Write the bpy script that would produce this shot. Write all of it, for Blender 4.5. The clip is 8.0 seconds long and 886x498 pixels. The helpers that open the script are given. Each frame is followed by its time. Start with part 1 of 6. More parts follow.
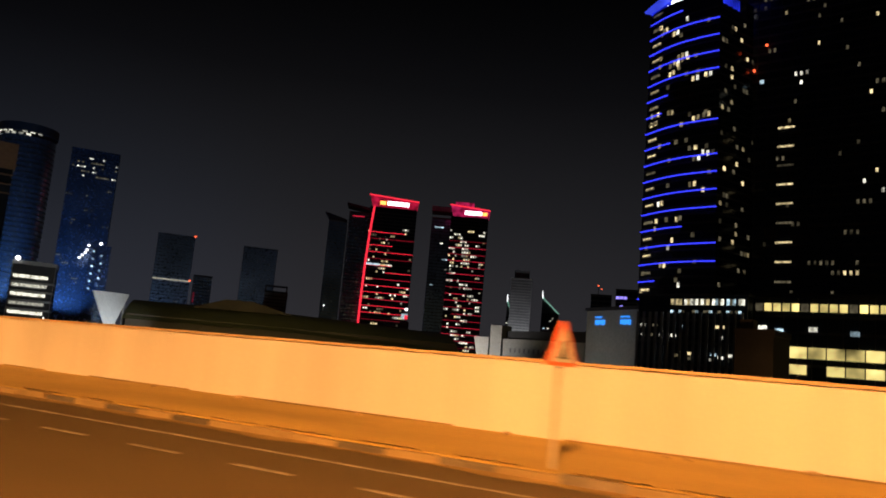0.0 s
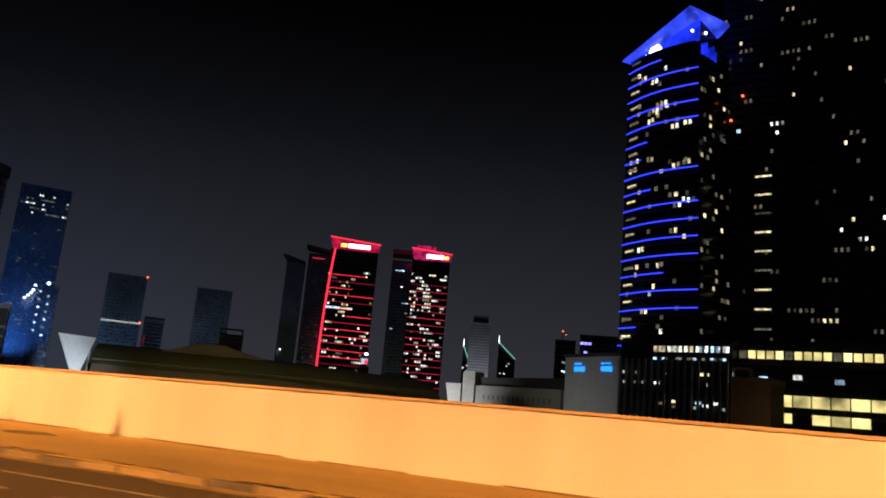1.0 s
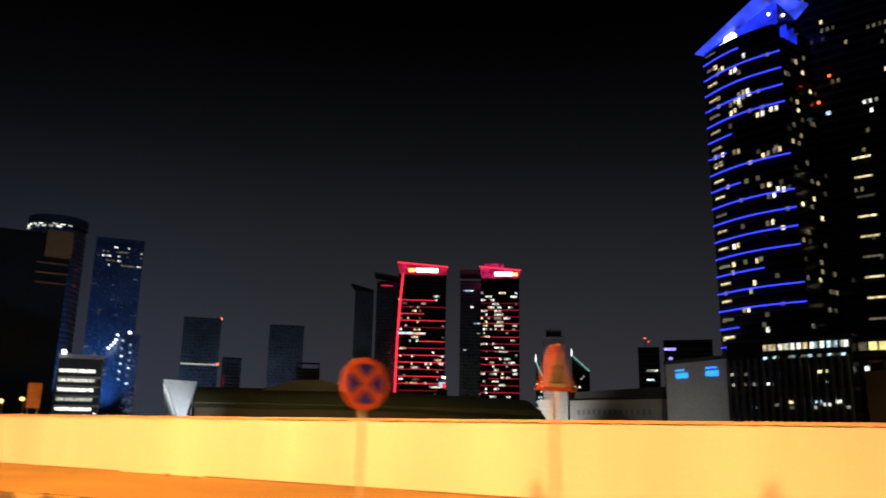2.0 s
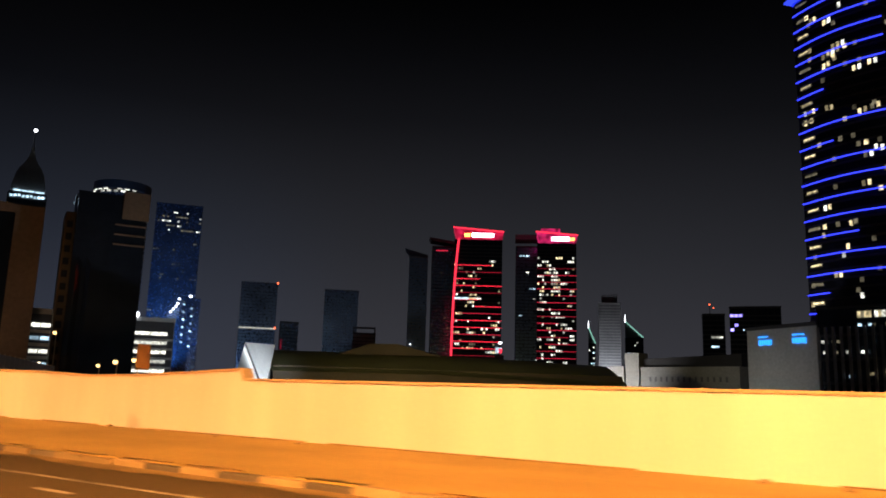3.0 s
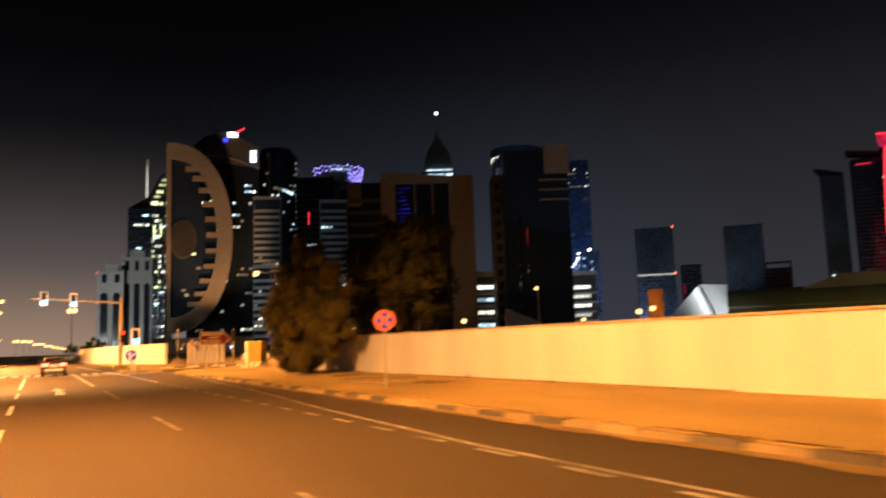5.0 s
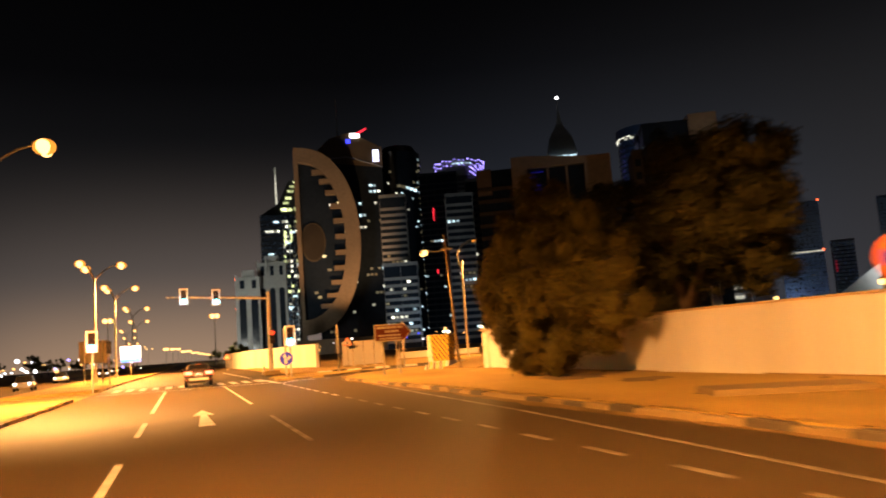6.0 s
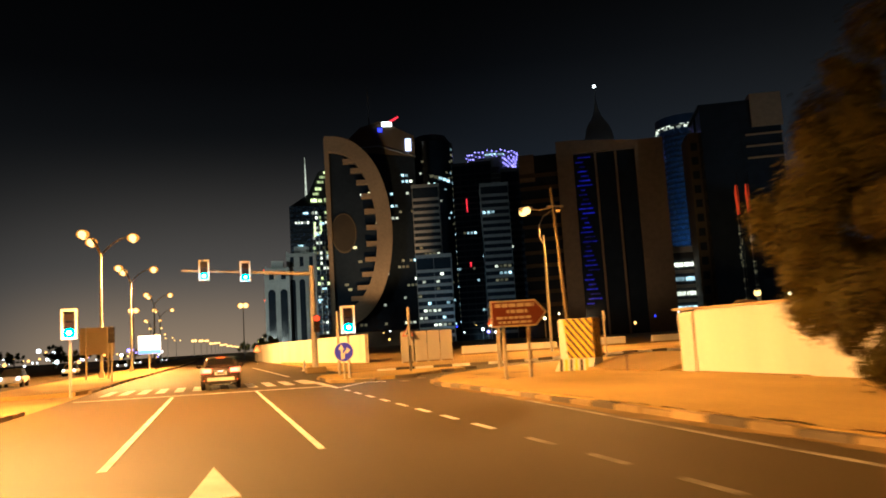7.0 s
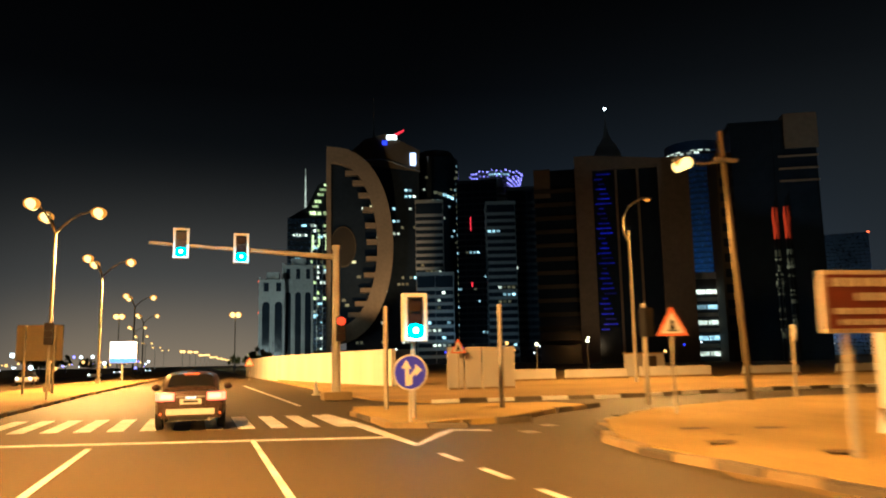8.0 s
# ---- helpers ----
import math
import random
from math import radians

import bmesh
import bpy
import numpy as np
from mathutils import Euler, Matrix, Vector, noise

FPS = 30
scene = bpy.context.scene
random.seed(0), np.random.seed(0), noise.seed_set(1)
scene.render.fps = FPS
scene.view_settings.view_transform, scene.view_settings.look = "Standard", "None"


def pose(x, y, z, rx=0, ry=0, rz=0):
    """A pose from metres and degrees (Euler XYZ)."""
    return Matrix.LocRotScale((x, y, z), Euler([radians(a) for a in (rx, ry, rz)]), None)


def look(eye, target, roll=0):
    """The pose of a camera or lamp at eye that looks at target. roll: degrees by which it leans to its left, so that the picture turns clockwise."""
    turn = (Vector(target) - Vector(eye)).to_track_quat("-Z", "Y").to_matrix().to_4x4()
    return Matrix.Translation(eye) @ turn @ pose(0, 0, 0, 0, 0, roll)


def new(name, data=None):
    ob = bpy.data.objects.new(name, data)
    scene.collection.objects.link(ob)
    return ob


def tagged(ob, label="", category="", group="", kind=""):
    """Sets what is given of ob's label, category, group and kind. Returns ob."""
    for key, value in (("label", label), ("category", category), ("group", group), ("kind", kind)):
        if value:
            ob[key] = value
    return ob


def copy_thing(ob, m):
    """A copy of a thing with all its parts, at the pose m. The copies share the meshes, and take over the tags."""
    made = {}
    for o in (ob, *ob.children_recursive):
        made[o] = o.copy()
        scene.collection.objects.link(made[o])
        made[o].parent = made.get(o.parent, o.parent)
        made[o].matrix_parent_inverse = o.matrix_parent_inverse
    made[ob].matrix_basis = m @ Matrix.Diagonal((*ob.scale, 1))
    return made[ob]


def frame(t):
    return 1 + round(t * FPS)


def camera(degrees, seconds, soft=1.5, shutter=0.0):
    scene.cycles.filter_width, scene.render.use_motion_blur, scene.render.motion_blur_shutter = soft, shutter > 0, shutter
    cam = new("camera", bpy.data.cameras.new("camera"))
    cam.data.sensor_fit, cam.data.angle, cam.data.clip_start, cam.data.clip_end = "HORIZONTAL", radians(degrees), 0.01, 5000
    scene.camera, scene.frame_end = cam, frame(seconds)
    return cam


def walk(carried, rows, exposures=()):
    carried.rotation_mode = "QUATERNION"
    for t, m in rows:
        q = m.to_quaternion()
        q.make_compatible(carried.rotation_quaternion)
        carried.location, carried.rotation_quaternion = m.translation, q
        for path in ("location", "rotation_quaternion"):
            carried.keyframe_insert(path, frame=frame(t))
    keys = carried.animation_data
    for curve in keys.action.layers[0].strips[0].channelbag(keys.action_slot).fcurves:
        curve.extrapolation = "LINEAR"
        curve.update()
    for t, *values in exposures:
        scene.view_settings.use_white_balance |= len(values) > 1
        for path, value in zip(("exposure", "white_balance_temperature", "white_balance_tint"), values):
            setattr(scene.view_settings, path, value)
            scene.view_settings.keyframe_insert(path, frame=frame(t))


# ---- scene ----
# The road runs along +y; the car with the camera drives at about 15 m/s in its lane.
cam = camera(59.94, 8.0, soft=1.8, shutter=0.4)
PATH = [
    (0.0, pose(-3.03, 0.00, 1.60, 98.34, -5.03, -60.80)),
    (0.5, pose(-2.94, 7.44, 1.60, 99.59, -7.18, -62.67)),
    (1.0, pose(-2.84, 14.74, 1.60, 101.93, -5.06, -64.58)),
    (1.5, pose(-2.72, 21.92, 1.60, 101.97, -4.89, -61.77)),
    (2.0, pose(-2.59, 29.02, 1.60, 103.14, -1.02, -59.42)),
    (2.2, pose(-2.53, 31.84, 1.60, 103.00, -1.13, -57.23)),
    (3.3, pose(-2.19, 47.32, 1.60, 99.87, -1.71, -55.65)),
    (3.5, pose(-2.12, 50.14, 1.60, 99.68, -1.81, -54.32)),
    (4.0, pose(-1.94, 57.21, 1.60, 99.95, -0.98, -47.26)),
    (4.5, pose(-1.74, 64.34, 1.60, 99.55, 0.10, -38.92)),
    (5.0, pose(-1.53, 71.54, 1.60, 96.85, 1.97, -27.73)),
    (5.2, pose(-1.45, 74.44, 1.60, 95.51, 1.64, -26.25)),
    (6.3, pose(-0.93, 90.64, 1.60, 97.44, 4.03, -16.50)),
    (6.5, pose(-0.83, 93.63, 1.60, 95.32, 1.51, -17.99)),
    (7.0, pose(-0.56, 101.15, 1.60, 96.73, 3.50, -16.51)),
    (7.5, pose(-0.29, 108.74, 1.60, 96.81, 1.21, -18.58)),
    (8.0, pose(0.00, 116.37, 1.60, 98.31, 1.12, -17.15)),
]
# The camera's own exposure drifts with the scene.
walk(cam, PATH, [(0.0, -0.2, 6650, 10), (0.5, -0.1, 6500, 10), (1.0, 0.15, 6000, 10), (2.0, 0.3, 6250, 10), (3.5, 0.45, 6250, 10), (4.5, 0.4, 6300, 10), (5.0, 0.42, 6500, 9),
                 (6.5, 0.4, 7000, 6), (7.0, 0.25, 6000, -6), (7.5, 0.12, 6300, -7), (8.0, 0.05, 5500, -13)])

# ---- night sky and lamps ----
SODIUM = (1.0, 0.412, 0.108)
world = bpy.data.worlds.new("night")
scene.world = world
world.use_nodes = True
wn, wl = world.node_tree.nodes, world.node_tree.links
wn.clear()
w_out = wn.new("ShaderNodeOutputWorld")
w_bg = wn.new("ShaderNodeBackground")
w_tc = wn.new("ShaderNodeTexCoord")
w_sep = wn.new("ShaderNodeSeparateXYZ")
w_ramp = wn.new("ShaderNodeValToRGB")
wl.new(w_tc.outputs["Generated"], w_sep.inputs[0])
wl.new(w_sep.outputs["Z"], w_ramp.inputs[0])
wl.new(w_bg.outputs[0], w_out.inputs[0])
# City haze: grey at the horizon, almost black overhead.
w_ramp.color_ramp.elements[0].position, w_ramp.color_ramp.elements[0].color = 0.0, (0.0165, 0.0155, 0.0178, 1)
w_ramp.color_ramp.elements[1].position, w_ramp.color_ramp.elements[1].color = 0.5, (0.0001, 0.0001, 0.0001, 1)
w_mid = w_ramp.color_ramp.elements.new(0.18)
w_mid.color = (0.0068, 0.0068, 0.0080, 1)
w_mid = w_ramp.color_ramp.elements.new(0.34)
w_mid.color = (0.0014, 0.0014, 0.0018, 1)
w_bg.inputs["Strength"].default_value = 1.0


def sky_glow(way, near, far, colour, below):
    """Light haze over the lit town in one direction, low in the sky; added to what lies below it."""
    dot = wn.new("ShaderNodeVectorMath")
    dot.operation = "DOT_PRODUCT"
    dot.inputs[1].default_value = way
    wl.new(w_tc.outputs["Generated"], dot.inputs[0])
    side = wn.new("ShaderNodeMapRange")
    side.interpolation_type = "SMOOTHSTEP"
    side.inputs["From Min"].default_value, side.inputs["From Max"].default_value = near, 1.0
    wl.new(dot.outputs["Value"], side.inputs["Value"])
    low = wn.new("ShaderNodeMapRange")
    low.interpolation_type = "SMOOTHSTEP"
    low.inputs["From Min"].default_value, low.inputs["From Max"].default_value = far, -0.02
    wl.new(w_sep.outputs["Z"], low.inputs["Value"])
    both = wn.new("ShaderNodeMath")
    both.operation = "MULTIPLY"
    wl.new(side.outputs[0], both.inputs[0])
    wl.new(low.outputs[0], both.inputs[1])
    add = wn.new("ShaderNodeMix")
    add.data_type, add.blend_type = "RGBA", "ADD"
    wl.new(both.outputs[0], add.inputs["Factor"])
    wl.new(below, add.inputs["A"])
    add.inputs["B"].default_value = (*colour, 1)
    return add.outputs["Result"]


sky = sky_glow((0.84, 0.54, 0.0), 0.66, 0.52, (0.0135, 0.0135, 0.0158), w_ramp.outputs[0])
sky = sky_glow((0.04, 1.0, 0.0), 0.90, 0.28, (0.098, 0.078, 0.07), sky)
sky = sky_glow((-0.05, 1.0, 0.0), 0.97, 0.12, (0.16, 0.085, 0.035), sky)
sky = sky_glow((0.46, 0.888, 0.05), 0.91, 0.42, (0.001, 0.0045, 0.012), sky)
wl.new(sky, w_bg.inputs[0])


def lamp_light(name, place, power, colour=SODIUM, size=0.6, aim=None, angle=150, blend=0.5):
    """A spot that shines where it is aimed, for lamps and added fills."""
    data = bpy.data.lights.new(name, "SPOT")
    data.energy, data.color, data.shadow_soft_size = power, colour, size
    data.spot_size, data.spot_blend = radians(angle), blend
    ob = new(name, data)
    ob.matrix_world = look(place, aim or (place[0] + 0.001, place[1], place[2] - 5))
    return tagged(ob, "spot light of a lamp, a signal or an added fill", "light", kind="structure")


# The median lamps follow the road, which swings left past the junction.
MEDIAN_LAMPS = [(-9.6, -43.0), (-9.6, 0.0), (-9.6, 43.0), (-9.6, 86.0), (-9.6, 125.2), (-9.65, 172.4), (-9.8, 199.0), (-10.1, 241.3), (-12.0, 287.0), (-17.5, 334.0), (-21.0, 396.0), (-24.5, 480.0), (-25.0, 560.0), (-24.0, 640.0)]
for x, y in MEDIAN_LAMPS[:7]:
    lamp_light("street_light", (-7.3, y, 11.25), 38000 if y == 86 else 47000 if y < 100 else 52000, aim=(-5.6, y + (2.6 if y == 125.2 else 0), 0), angle=156, blend=0.35)
# Fill added over the cross street; the hooked post's lamp is unlit.
lamp_light("street_light", (27.5, 159.5, 11.4), 16000, aim=(28, 155, 0), angle=150)
lamp_light("street_light", (70.0, 146.5, 5.2), 400, aim=(72.5, 150, 5.5), angle=110)
lamp_light("street_light", (15.4, 138.6, 7.6), 4200, aim=(16.0, 138.4, 0), angle=110)

# Point lamps added before the lit lenses imitate their glare on the housings.
for place in ((-1.0, 149.2, 6.3), (1.42, 149.2, 6.14), (5.35, 135.75, 2.3), (-6.25, 135.75, 2.75)):
    glint = bpy.data.lights.new("signal_lens_light", "POINT")
    glint.energy, glint.color, glint.shadow_soft_size = 22 if place[2] > 5 else 14, (0.12, 0.62, 1.0), 0.12
    lens_light = new("signal_lens_light", glint)
    lens_light.location = place
    tagged(lens_light, "cyan point light added for the glare round a green lens", "light", kind="structure")

# The island signal throws its colour on the road.
lamp_light("signal_light", (5.35, 136.0, 2.3), 50, (0.02, 0.55, 1.0), 0.15, (4.2, 129, 0), 100)

# Fill spots added at the buildings' feet; most have no known floodlight.
FLOOD_FILLS = [
    ("amber", (88, 500, 4), (96, 566, 75), 200000, (1.0, 0.54, 0.23), 58),
    ("amber", (96, 292, 5), (122, 320, 40), 6500, (1.0, 0.62, 0.36), 100),
    ("amber", (128, 268, 5), (152, 288, 52), 4500, (1.0, 0.55, 0.2), 80),
    ("white", (10, 440, 4), (46, 540, 30), 120000, (0.9, 0.92, 0.85), 110),
    ("white", (52, 690, 4), (76, 730, 45), 60000, (0.92, 0.95, 0.85), 90),
    ("white", (120, 470, 4), (140, 510, 40), 9500, (0.45, 0.72, 1.0), 100),
    ("blue", (470, 735, 6), (532, 757, 80), 430000, (0.12, 0.35, 1.0), 80),
    ("blue", (318, 560, 6), (345, 595, 70), 260000, (0.15, 0.4, 1.0), 80),
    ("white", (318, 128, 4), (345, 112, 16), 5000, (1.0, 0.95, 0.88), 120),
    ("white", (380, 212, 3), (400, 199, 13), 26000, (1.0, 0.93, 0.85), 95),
    ("white", (176, 206, 5), (173, 230, 12), 26000, (0.85, 0.93, 1.0), 90),
    ("white", (138, 240, 1), (185, 255, 11), 110000, (0.85, 0.93, 1.0), 90),
    ("amber", (226, 28, 3), (244, 32, 14), 1800, (1.0, 0.6, 0.3), 100),
    ("white", (975, 440, 5), (1011, 449, 70), 130000, (0.9, 0.92, 1.0), 100),
    ("blue", (640, 775, 5), (690, 792, 70), 45000, (0.35, 0.55, 1.0), 90),
    ("amber", (172, 158, 12), (228, 194, 14), 42000, (1.0, 0.8, 0.35), 110),
]
for kind_, eye_, aim_, watts, tint, cone in FLOOD_FILLS:
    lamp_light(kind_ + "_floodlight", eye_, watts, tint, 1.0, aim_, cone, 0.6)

# ---- materials ----
MATS = {}


def nodes_of(name):
    m = bpy.data.materials.new(name)
    m.use_nodes = True
    MATS[name] = m
    return m, m.node_tree.nodes, m.node_tree.links, m.node_tree.nodes["Principled BSDF"]


def surface(name, colour, rough=0.7, metal=0.0, vary=0.25, scale=1.5, fine=18.0, bump=0.15, dirt=None, stretch=(1, 1, 1), spec=0.4, per_object=0.0, grain=0.55):
    """A surface with broad stains, fine grain and relief, at real-world size."""
    m, n, l, p = nodes_of(name)
    tc = n.new("ShaderNodeTexCoord")
    mp = n.new("ShaderNodeMapping")
    mp.inputs["Scale"].default_value = stretch
    geo = n.new("ShaderNodeNewGeometry")
    l.new(geo.outputs["Position"], mp.inputs[0])
    big = n.new("ShaderNodeTexNoise")
    big.inputs["Scale"].default_value, big.inputs["Detail"].default_value = scale * 0.25, 5
    small = n.new("ShaderNodeTexNoise")
    small.inputs["Scale"].default_value, small.inputs["Detail"].default_value = fine, 3
    l.new(mp.outputs[0], big.inputs["Vector"])
    l.new(geo.outputs["Position"], small.inputs["Vector"])
    ramp = n.new("ShaderNodeValToRGB")
    ramp.color_ramp.elements[0].position, ramp.color_ramp.elements[1].position = 0.3, 0.7
    dark = dirt or tuple(c * (1 - vary) for c in colour)
    light = tuple(min(1, c * (1 + vary * 0.5)) for c in colour)
    ramp.color_ramp.elements[0].color, ramp.color_ramp.elements[1].color = (*dark, 1), (*light, 1)
    l.new(big.outputs["Fac"], ramp.inputs[0])
    mix = n.new("ShaderNodeMix")
    mix.data_type, mix.blend_type = "RGBA", "MULTIPLY"
    mix.inputs["Factor"].default_value = grain
    grey = n.new("ShaderNodeValToRGB")
    grey.color_ramp.elements[0].position, grey.color_ramp.elements[1].position = 0.25, 0.75
    grey.color_ramp.elements[0].color, grey.color_ramp.elements[1].color = (0.55, 0.55, 0.55, 1), (1, 1, 1, 1)
    l.new(small.outputs["Fac"], grey.inputs[0])
    l.new(ramp.outputs[0], mix.inputs["A"])
    l.new(grey.outputs[0], mix.inputs["B"])
    colour_out = mix.outputs["Result"]
    if per_object:
        info = n.new("ShaderNodeObjectInfo")
        hsv = n.new("ShaderNodeHueSaturation")
        rng = n.new("ShaderNodeMapRange")
        rng.inputs["To Min"].default_value, rng.inputs["To Max"].default_value = 1 - per_object, 1 + per_object
        l.new(info.outputs["Random"], rng.inputs["Value"])
        l.new(rng.outputs[0], hsv.inputs["Value"])
        l.new(colour_out, hsv.inputs["Color"])
        colour_out = hsv.outputs[0]
    l.new(colour_out, p.inputs["Base Color"])
    rr = n.new("ShaderNodeMapRange")
    rr.inputs["To Min"].default_value, rr.inputs["To Max"].default_value = max(0.03, rough - 0.12), min(1, rough + 0.12)
    l.new(small.outputs["Fac"], rr.inputs["Value"])
    l.new(rr.outputs[0], p.inputs["Roughness"])
    p.inputs["Metallic"].default_value = metal
    p.inputs["Specular IOR Level"].default_value = spec
    if bump:
        b = n.new("ShaderNodeBump")
        b.inputs["Strength"].default_value, b.inputs["Distance"].default_value = bump, 0.02
        l.new(small.outputs["Fac"], b.inputs["Height"])
        l.new(b.outputs[0], p.inputs["Normal"])
    return m


def glow(name, colour, strength, vary=0.0, grain=0.0):
    """A surface that emits: lit glass, a lamp, an LED line, or a floodlit crown."""
    m, n, l, p = nodes_of(name)
    p.inputs["Base Color"].default_value = (*[c * 0.3 for c in colour], 1)
    p.inputs["Roughness"].default_value = 0.3
    p.inputs["Emission Color"].default_value = (*colour, 1)
    p.inputs["Emission Strength"].default_value = strength
    if vary or grain:
        info = n.new("ShaderNodeObjectInfo")
        rng = n.new("ShaderNodeMapRange")
        rng.inputs["To Min"].default_value, rng.inputs["To Max"].default_value = strength * (1 - vary), strength * (1 + vary)
        l.new(info.outputs["Random"], rng.inputs["Value"])
        value = rng.outputs[0]
        if grain:
            geo = n.new("ShaderNodeNewGeometry")
            nz = n.new("ShaderNodeTexNoise")
            nz.inputs["Scale"].default_value, nz.inputs["Detail"].default_value = grain, 2
            l.new(geo.outputs["Position"], nz.inputs["Vector"])
            r2 = n.new("ShaderNodeMapRange")
            r2.inputs["From Min"].default_value, r2.inputs["From Max"].default_value = 0.3, 0.7
            r2.inputs["To Min"].default_value, r2.inputs["To Max"].default_value = 0.15, 1.3
            l.new(nz.outputs["Fac"], r2.inputs["Value"])
            mul = n.new("ShaderNodeMath")
            mul.operation = "MULTIPLY"
            l.new(value, mul.inputs[0])
            l.new(r2.outputs[0], mul.inputs[1])
            value = mul.outputs[0]
        l.new(value, p.inputs["Emission Strength"])
    return m


def facade_glass(name, colour, rough=0.25, metal=0.0, spec=0.5):
    return surface(name, colour, rough=rough, metal=metal, vary=0.35, scale=0.12, fine=0.35, bump=0.0, spec=spec)


ASPHALT = surface("asphalt", (0.104, 0.073, 0.032), rough=0.66, vary=0.35, scale=0.5, fine=45, bump=0.35, stretch=(1.6, 0.15, 1))
SAND = surface("sand", (0.5, 0.335, 0.115), rough=0.95, vary=0.3, scale=0.6, fine=14, bump=0.4)
PAVE = surface("pavement_sandy", (0.55, 0.37, 0.1), rough=0.9, vary=0.3, scale=1.1, fine=16, bump=0.3, stretch=(1, 0.5, 1))
WALLPAINT = surface("cream_wall_paint", (0.74, 0.73, 0.70), rough=0.85, vary=0.15, scale=1.6, fine=22, bump=0.06, stretch=(1, 1, 0.12), grain=0.14)
COPING = surface("wall_coping", (0.60, 0.47, 0.30), rough=0.8, vary=0.2, scale=2, fine=12)
KERB = surface("kerb_stone", (0.42, 0.3, 0.14), rough=0.85, vary=0.3, scale=2, fine=20, per_object=0.18)
KERB_DARK = surface("kerb_black_paint", (0.17, 0.135, 0.09), rough=0.7, vary=0.4, scale=3, fine=20, per_object=0.3)
KERB_WHITE = surface("kerb_white_paint", (0.85, 0.83, 0.76), rough=0.7, vary=0.25, scale=3, fine=20, per_object=0.12)
PAINT = surface("road_paint", (0.8, 0.8, 0.8), rough=0.6, vary=0.35, scale=4, fine=30, bump=0.2)
PAINT_WORN = surface("worn_road_paint", (0.34, 0.31, 0.26), rough=0.7, vary=0.6, scale=5, fine=26, bump=0.2)
STEEL = surface("galvanised_steel", (0.5, 0.49, 0.47), rough=0.45, metal=0.6, vary=0.2, scale=3, fine=30, bump=0.05)
POLE = surface("pole_paint", (0.5, 0.46, 0.38), rough=0.6, metal=0.1, vary=0.25, scale=3, fine=25, bump=0.08)
BLACKBOX = surface("black_housing", (0.02, 0.02, 0.02), rough=0.5, vary=0.3, scale=6, fine=40, bump=0.05)
WHITEPAINT = surface("white_paint", (0.75, 0.74, 0.7), rough=0.5, vary=0.15, scale=4, fine=30, bump=0.05)
DARKGLASS = facade_glass("dark_facade_glass", (0.022, 0.03, 0.045), rough=0.14, spec=0.22)
NAVYGLASS = facade_glass("navy_facade_glass", (0.22, 0.3, 0.45), metal=0.75)
HAZEGLASS = facade_glass("pale_mirror_glass", (0.26, 0.36, 0.55), rough=0.3, metal=0.9)
GREYCLAD = surface("grey_cladding", (0.3, 0.3, 0.31), rough=0.6, vary=0.2, scale=0.2, fine=0.8, bump=0.0)
DARKCLAD = surface("dark_cladding", (0.075, 0.075, 0.085), rough=0.6, vary=0.25, scale=0.2, fine=0.8, bump=0.0)
BROWNSTONE = surface("brown_stone_cladding", (0.30, 0.21, 0.14), rough=0.75, vary=0.2, scale=0.15, fine=0.7, bump=0.0)
WHITECLAD = surface("white_cladding", (0.6, 0.6, 0.58), rough=0.6, vary=0.15, scale=0.2, fine=0.9, bump=0.0)
PALESTONE = surface("pale_grey_stone", (0.52, 0.53, 0.53), rough=0.7, vary=0.2, scale=0.2, fine=0.9, bump=0.0)
ROOFGREEN = surface("dark_green_roof", (0.17, 0.165, 0.07), rough=0.8, vary=0.3, scale=0.15, fine=1.2, bump=0.0)
BROWNDARK = surface("dark_brown_render", (0.12, 0.09, 0.06), rough=0.8, vary=0.25, scale=0.3, fine=1.5, bump=0.0)

WIN_WARM = glow("lit_window_warm", (1.0, 0.80, 0.42), 1.0, vary=0.85, grain=0.9)
WIN_WHITE = glow("lit_window_white", (0.95, 0.93, 0.78), 1.2, vary=0.8, grain=0.9)
WIN_COOL = glow("lit_window_cool", (0.6, 0.85, 1.0), 1.3, vary=0.8, grain=0.9)
WIN_DIM = glow("lit_window_dim", (0.7, 0.6, 0.38), 0.16, vary=0.8, grain=0.9)
WIN_YELLOW = glow("lit_window_yellow", (1.0, 0.80, 0.28), 1.2, vary=0.45, grain=0.12)
LED_BLUE = glow("blue_led_line", (0.035, 0.045, 1.0), 2.2)
# Floodlight on the blue crown, put into these two as emission.
FLOOD_BLUE = glow("blue_crown_glow", (0.02, 0.04, 1.0), 0.95, grain=0.12)
FLOOD_PALE = glow("pale_blue_roof_glow", (0.05, 0.085, 1.0), 0.95, grain=0.1)
LED_RED = glow("red_led_line", (1.0, 0.03, 0.06), 1.4)
LED_RED_DIM = glow("dim_red_led_line", (1.0, 0.03, 0.08), 0.45, vary=0.6)
# Coloured wash of light on the red towers' crowns, set as emission.
WASH_PINK = glow("crimson_lit_crown", (1.0, 0.02, 0.10), 0.5, grain=0.15)
WASH_MAGENTA = glow("magenta_lit_crown", (1.0, 0.03, 0.2), 0.5, grain=0.15)
LED_WHITE = glow("white_led", (0.95, 0.95, 1.0), 4.0)
LED_CYAN = glow("blue_sign_text", (0.03, 0.28, 1.0), 1.5)
LED_VIOLET = glow("violet_led", (0.32, 0.25, 1.0), 2.6, vary=0.7)
LED_ORANGE = glow("orange_logo", (1.0, 0.35, 0.08), 3.0)
BEACON = glow("red_beacon", (1.0, 0.12, 0.04), 3.0)
